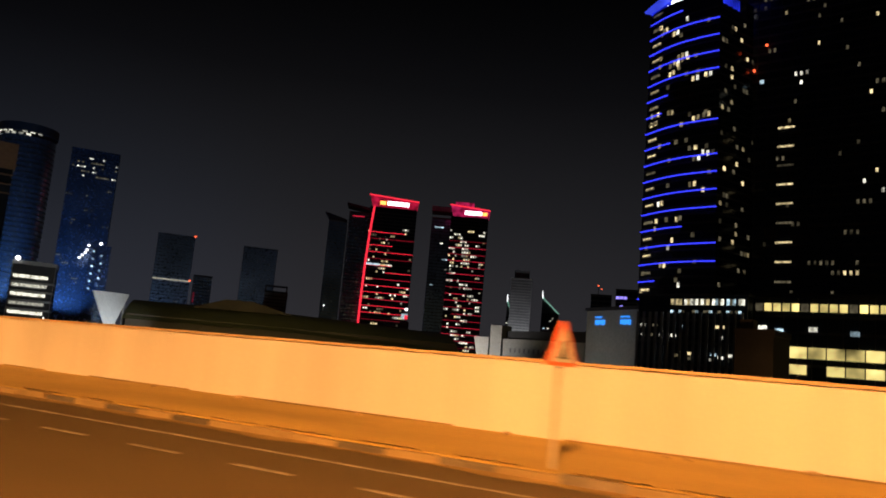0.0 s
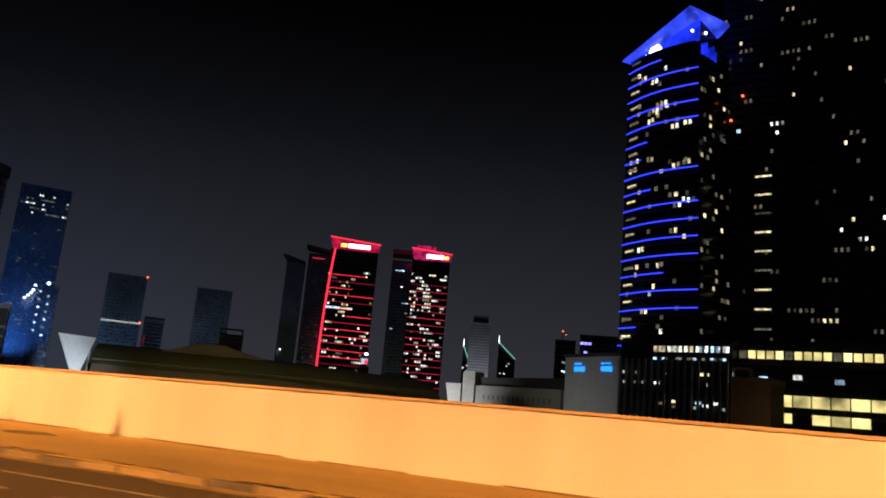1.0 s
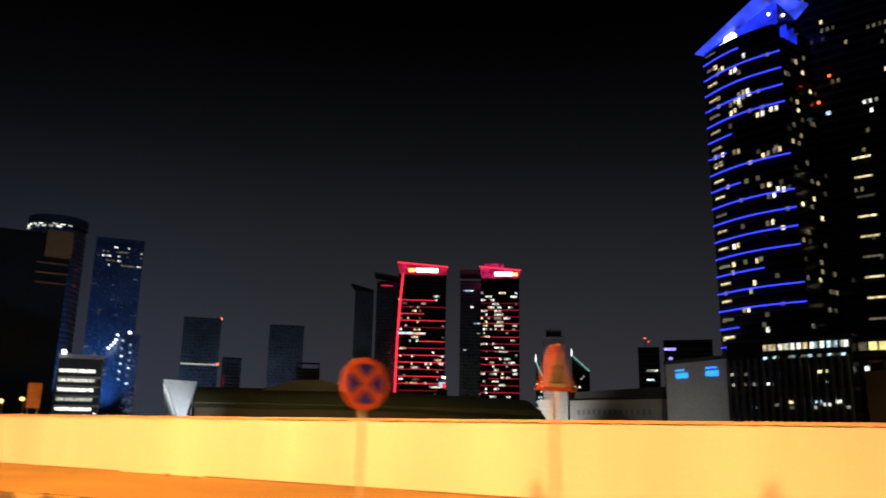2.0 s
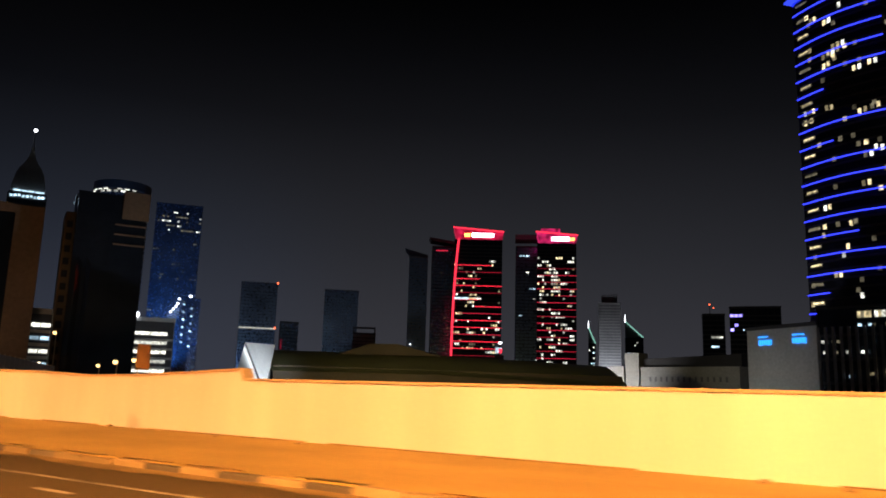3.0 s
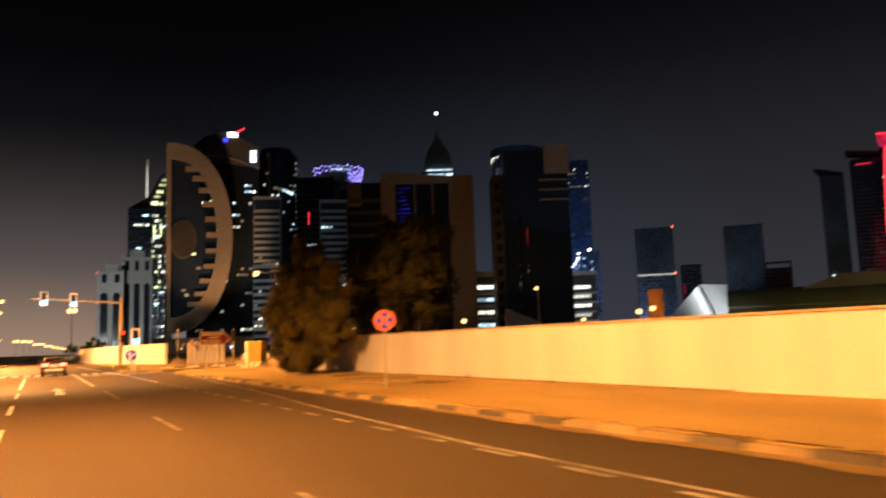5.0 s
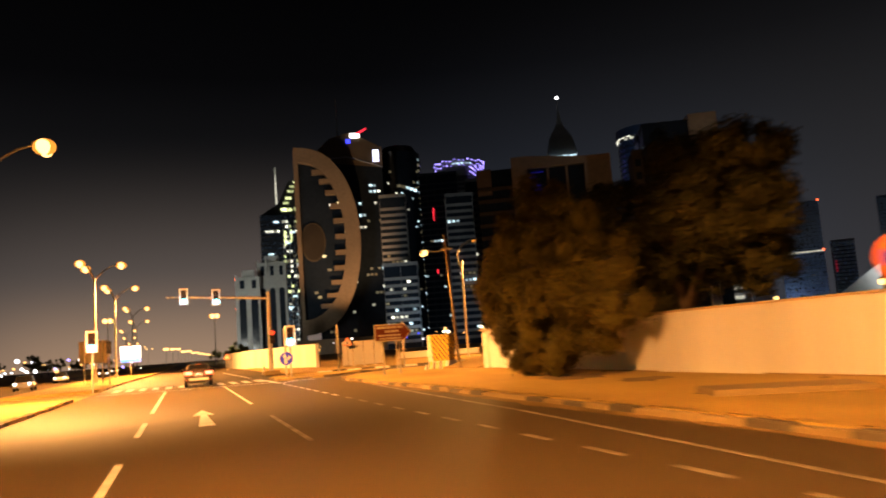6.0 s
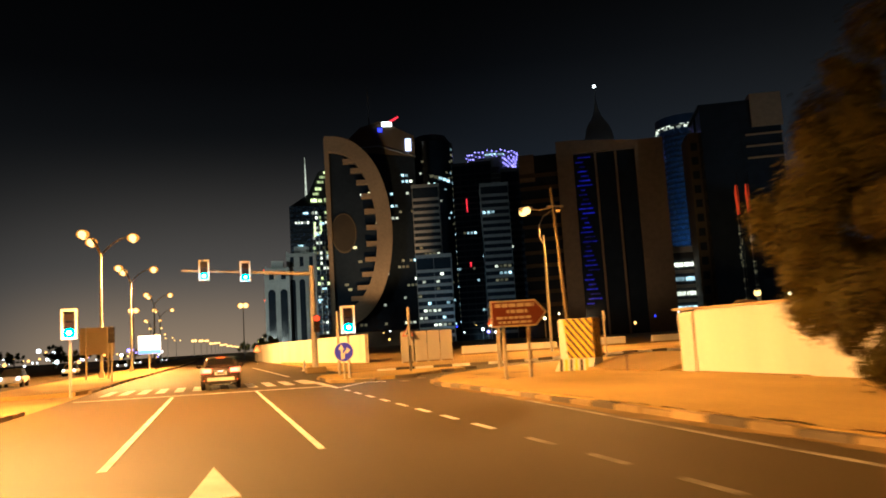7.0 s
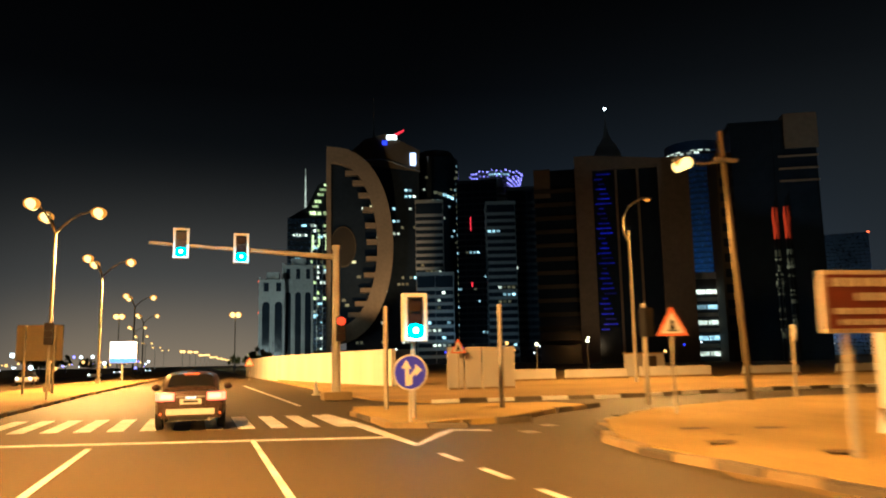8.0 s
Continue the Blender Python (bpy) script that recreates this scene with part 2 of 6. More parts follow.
SODIUM_GLOW = glow("sodium_halo_glass", (1.0, 0.34, 0.045), 1.0)
SODIUM_CORE = glow("sodium_lamp_core", (1.0, 0.60, 0.20), 2.8)
SODIUM_FAR = glow("far_sodium_lamp_glass", (1.0, 0.5, 0.14), 2.4)
SIGNAL_GREEN = glow("green_signal_lens", (0.02, 0.7, 1.0), 26.0)
LENS_CORE = glow("pale_lens_core", (0.4, 0.9, 1.0), 5.0)
SIGNAL_OFF = surface("unlit_signal_lens", (0.03, 0.02, 0.02), rough=0.2, vary=0.2, scale=5, fine=30, bump=0.0)
SIGNAL_RED = glow("red_signal_lens", (1.0, 0.06, 0.02), 1.6)
TAIL_RED = glow("lit_tail_lamp", (1.0, 0.16, 0.08), 4.0)
BLUE_SIGN = surface("blue_sign_sheet", (0.05, 0.06, 0.95), rough=0.35, vary=0.1, scale=3, fine=30, bump=0.0)
RED_SIGN = surface("red_sign_sheet", (0.95, 0.22, 0.09), rough=0.35, vary=0.1, scale=3, fine=30, bump=0.0)
BROWN_SIGN = surface("brown_sign_sheet", (0.23, 0.05, 0.025), rough=0.4, vary=0.12, scale=3, fine=30, bump=0.0)
SIGN_CREAM = surface("sign_lettering", (0.8, 0.72, 0.6), rough=0.4, vary=0.1, scale=3, fine=30, bump=0.0)
YELLOW = surface("yellow_paint", (0.9, 0.58, 0.05), rough=0.7, vary=0.3, scale=3, fine=20)

# ---- mesh helpers ----
class Shape:
    """Collects boxes, prisms and tubes into one mesh."""

    def __init__(self):
        self.v, self.f = [], []

    def add(self, verts, faces):
        k = len(self.v)
        self.v += [tuple(p) for p in verts]
        self.f += [tuple(k + i for i in face) for face in faces]
        return self

    def box(self, x0, x1, y0, y1, z0, z1):
        return self.prism([(x0, y0), (x1, y0), (x1, y1), (x0, y1)], z0, z1)

    def prism(self, ring, z0, z1, ring1=None):
        n = len(ring)
        tops = z1 if isinstance(z1, (list, tuple)) else [z1] * n
        lows = z0 if isinstance(z0, (list, tuple)) else [z0] * n
        ring1 = ring1 or ring
        verts = [(x, y, z) for (x, y), z in zip(ring, lows)] + [(x, y, z) for (x, y), z in zip(ring1, tops)]
        faces = [tuple(reversed(range(n))), tuple(range(n, 2 * n))] + [(i, (i + 1) % n, n + (i + 1) % n, n + i) for i in range(n)]
        return self.add(verts, faces)

    def slab(self, outline, y0, y1):
        """An upright plate: an outline in x and z, between two depths."""
        n = len(outline)
        verts = [(x, y0, z) for x, z in outline] + [(x, y1, z) for x, z in outline]
        faces = [tuple(range(n)), tuple(reversed(range(n, 2 * n)))] + [(i, n + i, n + (i + 1) % n, (i + 1) % n) for i in range(n)]
        return self.add(verts, faces)

    def tube(self, points, radii, sides=10):
        pts = [Vector(p) for p in points]
        if not isinstance(radii, (list, tuple)):
            radii = [radii] * len(pts)
        verts, faces = [], []
        for i, p in enumerate(pts):
            d = (pts[min(i + 1, len(pts) - 1)] - pts[max(i - 1, 0)]).normalized()
            a = d.cross(Vector((0, 0, 1)) if abs(d.z) < 0.9 else Vector((1, 0, 0))).normalized()
            b = d.cross(a)
            for k in range(sides):
                t = 2 * math.pi * k / sides
                verts.append(p + radii[i] * (math.cos(t) * a + math.sin(t) * b))
        for i in range(len(pts) - 1):
            for k in range(sides):
                faces.append((i * sides + k, i * sides + (k + 1) % sides, (i + 1) * sides + (k + 1) % sides, (i + 1) * sides + k))
        faces += [tuple(reversed(range(sides))), tuple(range((len(pts) - 1) * sides, len(pts) * sides))]
        return self.add(verts, faces)

    def disc(self, cx, cz, r, y0, y1, sides=28, squash=1.0):
        return self.slab([(cx + r * squash * math.cos(2 * math.pi * k / sides), cz + r * math.sin(2 * math.pi * k / sides)) for k in range(sides)], y0, y1)

    def ball(self, x, y, z, r, squash=1.0, seg=10, rings=6):
        verts = [(x, y, z + r * squash)]
        for i in range(1, rings):
            a = math.pi * i / rings
            verts += [(x + r * math.sin(a) * math.cos(2 * math.pi * k / seg), y + r * math.sin(a) * math.sin(2 * math.pi * k / seg), z + r * squash * math.cos(a)) for k in range(seg)]
        verts.append((x, y, z - r * squash))
        faces = [(0, 1 + k, 1 + (k + 1) % seg) for k in range(seg)]
        for i in range(rings - 2):
            faces += [(1 + i * seg + k, 1 + (i + 1) * seg + k, 1 + (i + 1) * seg + (k + 1) % seg, 1 + i * seg + (k + 1) % seg) for k in range(seg)]
        last = len(verts) - 1
        faces += [(last, 1 + (rings - 2) * seg + (k + 1) % seg, 1 + (rings - 2) * seg + k) for k in range(seg)]
        return self.add(verts, faces)

    def mesh(self, name, material, smooth=False, bevel=0.0):
        me = bpy.data.meshes.new(name)
        me.from_pydata(self.v, [], self.f)
        bm = bmesh.new()
        bm.from_mesh(me)
        bmesh.ops.recalc_face_normals(bm, faces=bm.faces)
        if bevel:
            bmesh.ops.bevel(bm, geom=[e for e in bm.edges if e.is_manifold and e.calc_face_angle(0) > 0.5], offset=bevel, segments=2, affect="EDGES")
        bm.to_mesh(me)
        bm.free()
        if smooth:
            for p in me.polygons:
                p.use_smooth = True
            me.set_sharp_from_angle(angle=radians(40))
        me.materials.append(material)
        return me


def part(name, shape, material, parent=None, label="", smooth=False, bevel=0.0):
    """One mesh object from a shape (or a ready mesh), under its thing or part."""
    me = shape.mesh(name, material, smooth, bevel) if isinstance(shape, Shape) else shape
    ob = new(name, me)
    if parent:
        ob.parent = parent
    if label:
        ob["label"] = label
    return ob


def thing(name, m, label, category, group="", kind=""):
    """An empty at the base of a thing, which carries its parts."""
    ob = new(name)
    ob.empty_display_size = 0.3
    ob.matrix_basis = m
    return tagged(ob, label, category, group, kind)


def setting(name, shape, material, label, category, bevel=0.0):
    return tagged(part(name, shape, material, bevel=bevel), label, category, kind="structure")


def facing(left, right, z=0.0):
    """A pose whose x axis runs from left to right, as seen from the road, with the front at -y."""
    a = math.degrees(math.atan2(right[1] - left[1], right[0] - left[0]))
    return pose(left[0], left[1], z, 0, 0, a), math.hypot(right[0] - left[0], right[1] - left[1])


# ---- ground, road, pavement ----
setting("ground", Shape().add([(-4500, -4500, -0.06), (4500, -4500, -0.06), (4500, 4500, -0.06), (-4500, 4500, -0.06)], [(0, 1, 2, 3)]), SAND,
        "flat pale sandy ground under the city", "ground")


def along(y, knots):
    """A value between knots (y, value) along the road."""
    for (ya, a), (yb, b) in zip(knots, knots[1:]):
        if y <= yb:
            return a + (b - a) * max(0.0, (y - ya) / (yb - ya))
    return knots[-1][1]


KERB_KNOTS = [(-120, 7.95), (16, 7.9), (40, 7.35), (58, 7.02), (76, 6.95), (95, 6.95), (120, 7.1)]


def kerb_x(y):
    return along(y, KERB_KNOTS)


road = Shape()
road.prism([(-6.4, -120), (7.95, -120), (7.9, 16), (7.35, 40), (7.02, 58), (6.95, 76), (6.95, 95), (7.1, 120), (7.05, 127.6), (7.9, 131.1), (9.1, 133.4), (11.2, 135.5), (14, 137.0), (20, 137.8), (90, 139.0), (90, 147.0), (23.2, 145.8), (16.5, 144.3), (8.4, 145.4), (6.9, 149), (6.6, 160), (6.2, 215), (6.5, 900), (-4.6, 900), (-4.9, 225), (-6.4, 165)], -0.3, 0.0)
setting("road", road, ASPHALT, "worn dark asphalt city road under sodium light", "road")
setting("opposite_road", Shape().box(-24, -12.6, -120, 900, -0.3, -0.004), ASPHALT, "far asphalt carriageway beyond the sandy median", "road")
median = Shape().prism([(-12.6, -120), (-6.62, -120), (-6.62, 128), (-12.6, 128)], -0.2, 0.14)
median.prism([(-12.6, 143), (-7.1, 143), (-6.62, 147), (-6.62, 165), (-5.12, 225), (-4.82, 900), (-12.6, 900)], -0.2, 0.14)
setting("median", median, SAND, "raised sandy median strip between the carriageways", "median")
# The footway rises a little from the kerb to the wall.
foot = Shape()
for y in range(-120, 120, 8):
    a, b = kerb_x(y) + 0.1, kerb_x(y + 8) + 0.1
    foot.prism([(a, y), (12.9, y), (12.9, y + 8), (b, y + 8)], -0.2, [0.14, 0.27, 0.27, 0.14])
foot.prism([(7.2, 120), (12.9, 120), (13.6, 126), (12.4, 131), (8.1, 130.9), (7.4, 129.0), (7.15, 127.6)], -0.2, [0.14, 0.27, 0.25, 0.16, 0.14, 0.14, 0.14])
foot.prism([(8.1, 130.9), (12.4, 131), (13.6, 126), (60, 131), (60, 139.3), (24, 139.2), (20, 138.9), (16.6, 138.0), (14.0, 136.95), (11.4, 135.3), (9.3, 133.2)], -0.2, [0.14, 0.16, 0.25, 0.14, 0.14, 0.14, 0.14, 0.14, 0.14, 0.14, 0.14])
setting("pavement", foot, PAVE, "sandy paved footway along the cream wall", "pavement")
island = [(4.45, 135.3), (5.3, 134.75), (6.3, 135.2), (7.3, 135.2), (9.4, 137.3), (11.9, 139.2), (11.4, 141.2), (8.0, 142.2), (5.0, 142.4), (4.45, 140.4)]
setting("traffic_island", Shape().prism(island, -0.2, 0.14), PAVE, "sandy traffic island with signals and signs on it", "traffic island")

# ---- boundary wall ----
WALL_TOP = [(-120, 1.80), (20, 1.83), (40, 1.80), (59.4, 1.80), (59.5, 2.08), (61.5, 1.98), (64, 1.87), (66.8, 1.82), (70, 1.92), (76, 1.98), (90, 2.01), (105, 2.05), (120.1, 2.07)]


def wall_x(y):
    return 12.0 + 0.55 * max(0.0, min(1.0, y / 120))


wall = Shape()
cap = Shape()
for (ya, za), (yb, zb) in zip(WALL_TOP, WALL_TOP[1:]):
    steps = max(1, int((yb - ya) / 4))
    for k in range(steps):
        y0, y1 = ya + (yb - ya) * k / steps, ya + (yb - ya) * (k + 1) / steps
        z0, z1 = za + (zb - za) * k / steps, za + (zb - za) * (k + 1) / steps
        a, b = wall_x(y0), wall_x(y1)
        wall.prism([(a, y0), (a + 0.3, y0), (b + 0.3, y1), (b, y1)], -0.1, [z0 - 0.06, z0 - 0.06, z1 - 0.06, z1 - 0.06])
        cap.prism([(a - 0.05, y0), (a + 0.35, y0), (b + 0.35, y1), (b - 0.05, y1)], [z0 - 0.06, z0 - 0.06, z1 - 0.06, z1 - 0.06], [z0, z0, z1, z1])
wall_ob = setting("wall_east", wall, WALLPAINT, "long cream painted boundary wall with stains", "wall")
part("coping", cap, COPING, wall_ob, "flat brown coping along the wall top")


# ---- road markings ----
def dash_line(name, x, spans, material, label, width=0.11):
    """A painted line along the road: each stroke is a piece of its own."""
    line = thing(name, pose(x, 0, 0), label, "road marking", kind="structure")
    for y0, y1, dx in spans:
        part("stroke", Shape().prism([(-width / 2 + dx, y0), (width / 2 + dx, y0), (width / 2 + dx, y1), (-width / 2 + dx, y1)], 0.001, 0.006), material, line)
    return line


dash_line("lane_line", 1.08, [(-20 + 12 * k, -16 + 12 * k, 0) for k in range(10)] + [(100.7, 107.6, 0)], PAINT_WORN, "worn dashed lane line on asphalt")
dash_line("lane_line", 1.05, [(113.7, 133.5, 0)], PAINT, "fresh white solid lane line up to the stop line")
dash_line("lane_line", -2.15, [(78 + 9 * k, 82.2 + 9 * k, 0) for k in range(4)] + [(113.5, 133.5, 0)], PAINT, "white lane line beside the arrow lane", 0.13)
DASH_KNOTS = [(-60, 5.0), (14, 4.92), (58, 4.25), (84, 4.32), (108, 4.13), (131, 4.0)]
EDGE_KNOTS = [(-60, 6.6), (14, 6.35), (58, 5.14), (74, 4.6), (82, 4.52), (90, 4.95), (102, 5.9), (110, 6.25), (117, 6.65), (122, 6.9)]
dash_line("lane_line", 0, [(-9.96 + 2.06 * k, -8.98 + 2.06 * k, along(-9.5 + 2.06 * k, DASH_KNOTS)) for k in range(60)], PAINT_WORN, "short worn dashes along the turning lane", 0.12)
dash_line("lane_line", 0, [(114.1 + 2.06 * k, 115.15 + 2.06 * k, along(114.6 + 2.06 * k, DASH_KNOTS)) for k in range(8)], PAINT, "short fresh white dashes before the turn", 0.13)
dash_line("lane_line", 0, [(132.3, 132.9, 7.0), (133.7, 134.2, 8.1)], PAINT_WORN, "two worn dashes across the turning mouth", 0.35)
edge = Shape()
for y in range(-60, 122, 2):
    a, b = along(y, EDGE_KNOTS), along(y + 2, EDGE_KNOTS)
    edge.prism([(a - 0.05, y), (a + 0.05, y), (b + 0.05, y + 2), (b - 0.05, y + 2)], 0.001, 0.006)
setting("edge_line", edge, PAINT_WORN, "thin worn edge line that swings towards the kerb", "road marking")
bars = thing("zebra_crossing", pose(0, 0, 0), "white zebra crossing across the road", "zebra crossing", kind="structure")
for k in range(12):
    x = -5.5 + 0.8 * k
    lift = 0.27 * (3.3 - x)
    part("bar", Shape().prism([(x, 136.35 + lift), (x + 0.41, 136.25 + lift), (x + 0.38, 140.95 + lift), (x - 0.03, 141.05 + lift)], 0.001, 0.006), PAINT, bars)
setting("stop_line", Shape().prism([(-6.0, 135.3), (3.9, 132.78), (3.9, 133.08), (-6.0, 135.6)], 0.001, 0.006), PAINT, "solid white stop line before the crossing", "road marking")
tip = thing("island_marking", pose(0, 0, 0), "white painted chevron round the island's tip", "road marking", kind="structure")
part("stroke", Shape().prism([(3.6, 141.3), (3.85, 141.3), (4.1, 136.2), (4.08, 131.4), (3.93, 131.0), (3.8, 134.0)], 0.001, 0.006), PAINT, tip)
part("stroke", Shape().prism([(3.94, 130.95), (4.1, 131.4), (5.0, 133.2), (5.62, 134.1), (6.42, 133.55), (6.35, 133.25), (5.6, 133.75), (5.05, 132.8)], 0.001, 0.006), PAINT, tip)
part("stroke", Shape().prism([(3.5, 146.8), (3.66, 146.8), (3.55, 155), (3.15, 179), (2.98, 179)], 0.001, 0.006), PAINT, tip)
arrow = thing("lane_arrow", pose(-0.6, 0, 0), "white straight-ahead arrow painted on the lane", "road marking", kind="structure")
part("head", Shape().add([(-0.3, 110.3, 0.006), (0.3, 110.3, 0.006), (0, 112.8, 0.006)], [(0, 1, 2)]), PAINT, arrow)
part("shaft", Shape().add([(-0.2, 106.3, 0.006), (0.2, 106.3, 0.006), (0.09, 110.3, 0.006), (-0.09, 110.3, 0.006)], [(0, 1, 2, 3)]), PAINT, arrow)

# ---- towers ----
PANES = {}


def pane(parent, x, y, z, w, h, material, turn=0.0):
    """One lit window pane; alike panes share a mesh."""
    key = (round(w, 1), round(h, 1), material.name)
    if key not in PANES:
        PANES[key] = Shape().box(-key[0] / 2, key[0] / 2, -0.12, 0.12, 0, key[1]).mesh("window", material)
    ob = part("window", PANES[key], None, parent)
    ob.matrix_basis = pose(x, y, z, 0, 0, turn)
    return ob


def lit_windows(parent, W, z0, z1, count, seed, mats, w=1.8, h=1.7, floor=4.0, bay=2.4, y=-0.1, depth=0.0, run=0.35):
    """Lit windows on the floor and bay grid, some in short rows; depth > 0 lays them on the right flank."""
    rnd = random.Random(seed)
    made, used = 0, set()
    floors, bays = max(1, int((z1 - z0) / floor)), max(1, int((depth or W) / bay))
    while made < count:
        f, b = rnd.randrange(floors), rnd.randrange(bays)
        length = rnd.choice((2, 3)) if rnd.random() < run else 1
        mat = rnd.choice(mats)
        for k in range(length):
            if b + k < bays and (f, b + k) not in used:
                used.add((f, b + k))
                if depth:
                    pane(parent, W + 0.1, (b + k + 0.5) * bay, z0 + f * floor + 1.0, w, h, mat, 90)
                else:
                    pane(parent, (b + k + 0.5) * bay, y, z0 + f * floor + 1.0, w, h, mat)
            made += 1


def tower(name, left, right, height, label, depth=30.0, body=None, band=None, floor=4.0, mullion=4.8, group="", parapet=2.0, band_h=1.1):
    """A box-shaped tower: glass body, floor bands, mullions and a parapet. x runs along the front."""
    m, W = facing(left, right)
    ob = thing(name, m, label, "building", group)
    part("body", Shape().box(0, W, 0, depth, -1, height), body or DARKGLASS, ob)
    n = int(height / floor)
    band_mesh = Shape().box(-0.15, W + 0.15, -0.15, depth, -band_h / 2, band_h / 2).mesh("floor_band", band or DARKCLAD)
    for k in range(1, n):
        part("floor_band", band_mesh, None, ob).matrix_basis = pose(0, 0, k * floor)
    fin = Shape().box(-0.12, 0.12, -0.3, 0.05, 0, height).mesh("mullion", band or DARKCLAD)
    spans = max(1, int(W / mullion))
    for k in range(spans + 1):
        part("mullion", fin, None, ob).matrix_basis = pose(k * W / spans, 0, 0)
    spans = max(1, int(depth / mullion))
    for k in range(1, spans):
        part("mullion", fin, None, ob).matrix_basis = pose(W, k * depth / spans, 0, 0, 0, 90)
        part("mullion", fin, None, ob).matrix_basis = pose(0, k * depth / spans, 0, 0, 0, -90)
    if parapet:
        top = Shape()
        for x0, x1, y0, y1 in ((-0.4, W + 0.4, -0.4, 0.2), (-0.4, W + 0.4, depth - 0.2, depth + 0.4), (-0.4, 0.2, 0.2, depth - 0.2), (W - 0.2, W + 0.4, 0.2, depth - 0.2)):
            top.box(x0, x1, y0, y1, height, height + parapet)
        part("parapet", top, band or DARKCLAD, ob)
    return ob, W


def round_tower(name, centre, radius, height, label, body=None, band=None, floor=4.0, sides=40, taper=1.0):
    ob = thing(name, pose(*centre, 0), label, "building")
    def ring(r):
        return [(r * math.cos(2 * math.pi * k / sides), r * math.sin(2 * math.pi * k / sides)) for k in range(sides)]
    part("body", Shape().prism(ring(radius), -1, height, ring(radius * taper)), body or DARKGLASS, ob, smooth=True)
    band_mesh = Shape().prism(ring(radius + 0.25), -0.5, 0.5).mesh("floor_band", band or DARKCLAD, smooth=True)
    for k in range(1, int(height / floor)):
        part("floor_band", band_mesh, None, ob).matrix_basis = pose(0, 0, k * floor)
    return ob


def beacon(parent, x, y, z, r=0.9, material=None):
    return part("beacon", Shape().ball(x, y, z, r), material or BEACON, parent, "small lit aviation beacon")


# Tower with blue light lines.
def blue_line_tower():
    L, R = (336.5, 93.5), (319.5, 57.0)
    m, W = facing(L, R)
    ob = thing("blue_lit_tower", m, "dark glass tower with blue light lines and a blue crown", "building")
    bow = 3.0
    H = 171.0
    n = 12
    front = [(W * k / n, -bow * math.sin(math.pi * k / n)) for k in range(n + 1)]
    top = [(W * 0.92 * k / n, -bow * math.sin(math.pi * k / n)) for k in range(n + 1)]
    part("body", Shape().prism(front + [(W, 30), (0, 30)], -1, H, top + [(W * 0.92, 30), (0, 30)]), DARKGLASS, ob)
    band_mesh = Shape().prism([(x, y - 0.15) for x, y in front] + [(W + 0.2, 30), (-0.2, 30)], -0.45, 0.45).mesh("floor_band", DARKCLAD)
    for k in range(1, 44):
        z = k * 3.79
        ob_band = part("floor_band", band_mesh, None, ob)
        ob_band.location, ob_band.scale = (0, 0, z), (1 - 0.08 * z / H, 1, 1)
    reach = (0.54, 1, 1, 1, 1, 0.36, 0.27, 1, 0.43, 1, 1, 1, 1, 0.62, 1, 1, 0.27, 0.53)
    for k, share in enumerate(reach):
        z = 165.4 - 7.58 * k
        s = 1 - 0.08 * z / H
        pts = [(W * s * share * i / 10, -bow * math.sin(math.pi * share * i / 10) - 0.45, z) for i in range(11)]
        part("light_line", Shape().tube(pts, 0.24, 6), LED_BLUE, ob, "thin glowing blue light line")
        # Short lit strip at the corner between the lines.
        pane(ob, 5.0, -1.5, z + 3.2, 6.0, 0.7, WIN_DIM, -12)
    for k in range(17):
        pane(ob, 5.0, -1.5, 160 - 7.58 * k + 1.4, 5.2, 0.8, WIN_WARM if k % 3 else WIN_DIM, -12)
    rnd = random.Random(4)
    def front_pane(u, z, w, h, mat):
        s = 1 - 0.08 * z / H
        pane(ob, W * s * u, -bow * math.sin(math.pi * u) - 0.2, z, w, h, mat, -10 + 20 * u)
    for u, z, cnt in ((0.38, 140, 5), (0.44, 141, 3), (0.50, 143, 4), (0.38, 118, 2), (0.1, 119, 4), (0.7, 131, 2), (0.85, 132, 2), (0.72, 113, 2), (0.84, 114, 2), (0.74, 95, 2), (0.84, 97, 3), (0.7, 84, 2), (0.28, 77, 2), (0.45, 57, 1), (0.6, 41, 1), (0.6, 34, 1), (0.35, 50, 2), (0.24, 66, 1), (0.55, 69, 1), (0.42, 155, 2), (0.25, 158, 2), (0.6, 160, 1), (0.5, 60, 1)):
        for k in range(cnt):
            front_pane(min(0.97, u + 0.055 * (k % 3)), z - 3.79 * (k // 3) + rnd.uniform(-0.3, 0.3), 1.2, 2.1, rnd.choice((WIN_WARM, WIN_WHITE, WIN_WARM, WIN_DIM)))
    for k in range(60):
        z = 30 + 3.79 * rnd.randrange(35)
        s = 1 - 0.08 * z / H
        pane(ob, W * s + 0.15, rnd.randrange(1, 13) * 2.2, z, 1.4, 1.8, rnd.choice((WIN_DIM, WIN_DIM, WIN_DIM, WIN_WARM)), 90)
    for k in range(40):
        front_pane(rnd.uniform(0.05, 0.95), 28 + 3.79 * rnd.randrange(36), 1.5, 1.9, rnd.choice((WIN_DIM, WIN_DIM, WIN_WARM)))
    # Crown: a wall that rises towards the corner under a projecting pointed roof plate.
    X = W * 0.92
    # The blue light on wall, fins and plate is emission in their materials.
    part("crown_wall", Shape().prism([(0, -0.3), (X, -0.3), (X, 0.9), (0, 0.9)], H - 0.5, [H + 0.6, H + 10.5, H + 10.5, H + 0.6]), FLOOD_BLUE, ob, "sloping crown wall, its blue floodlight set as glow")
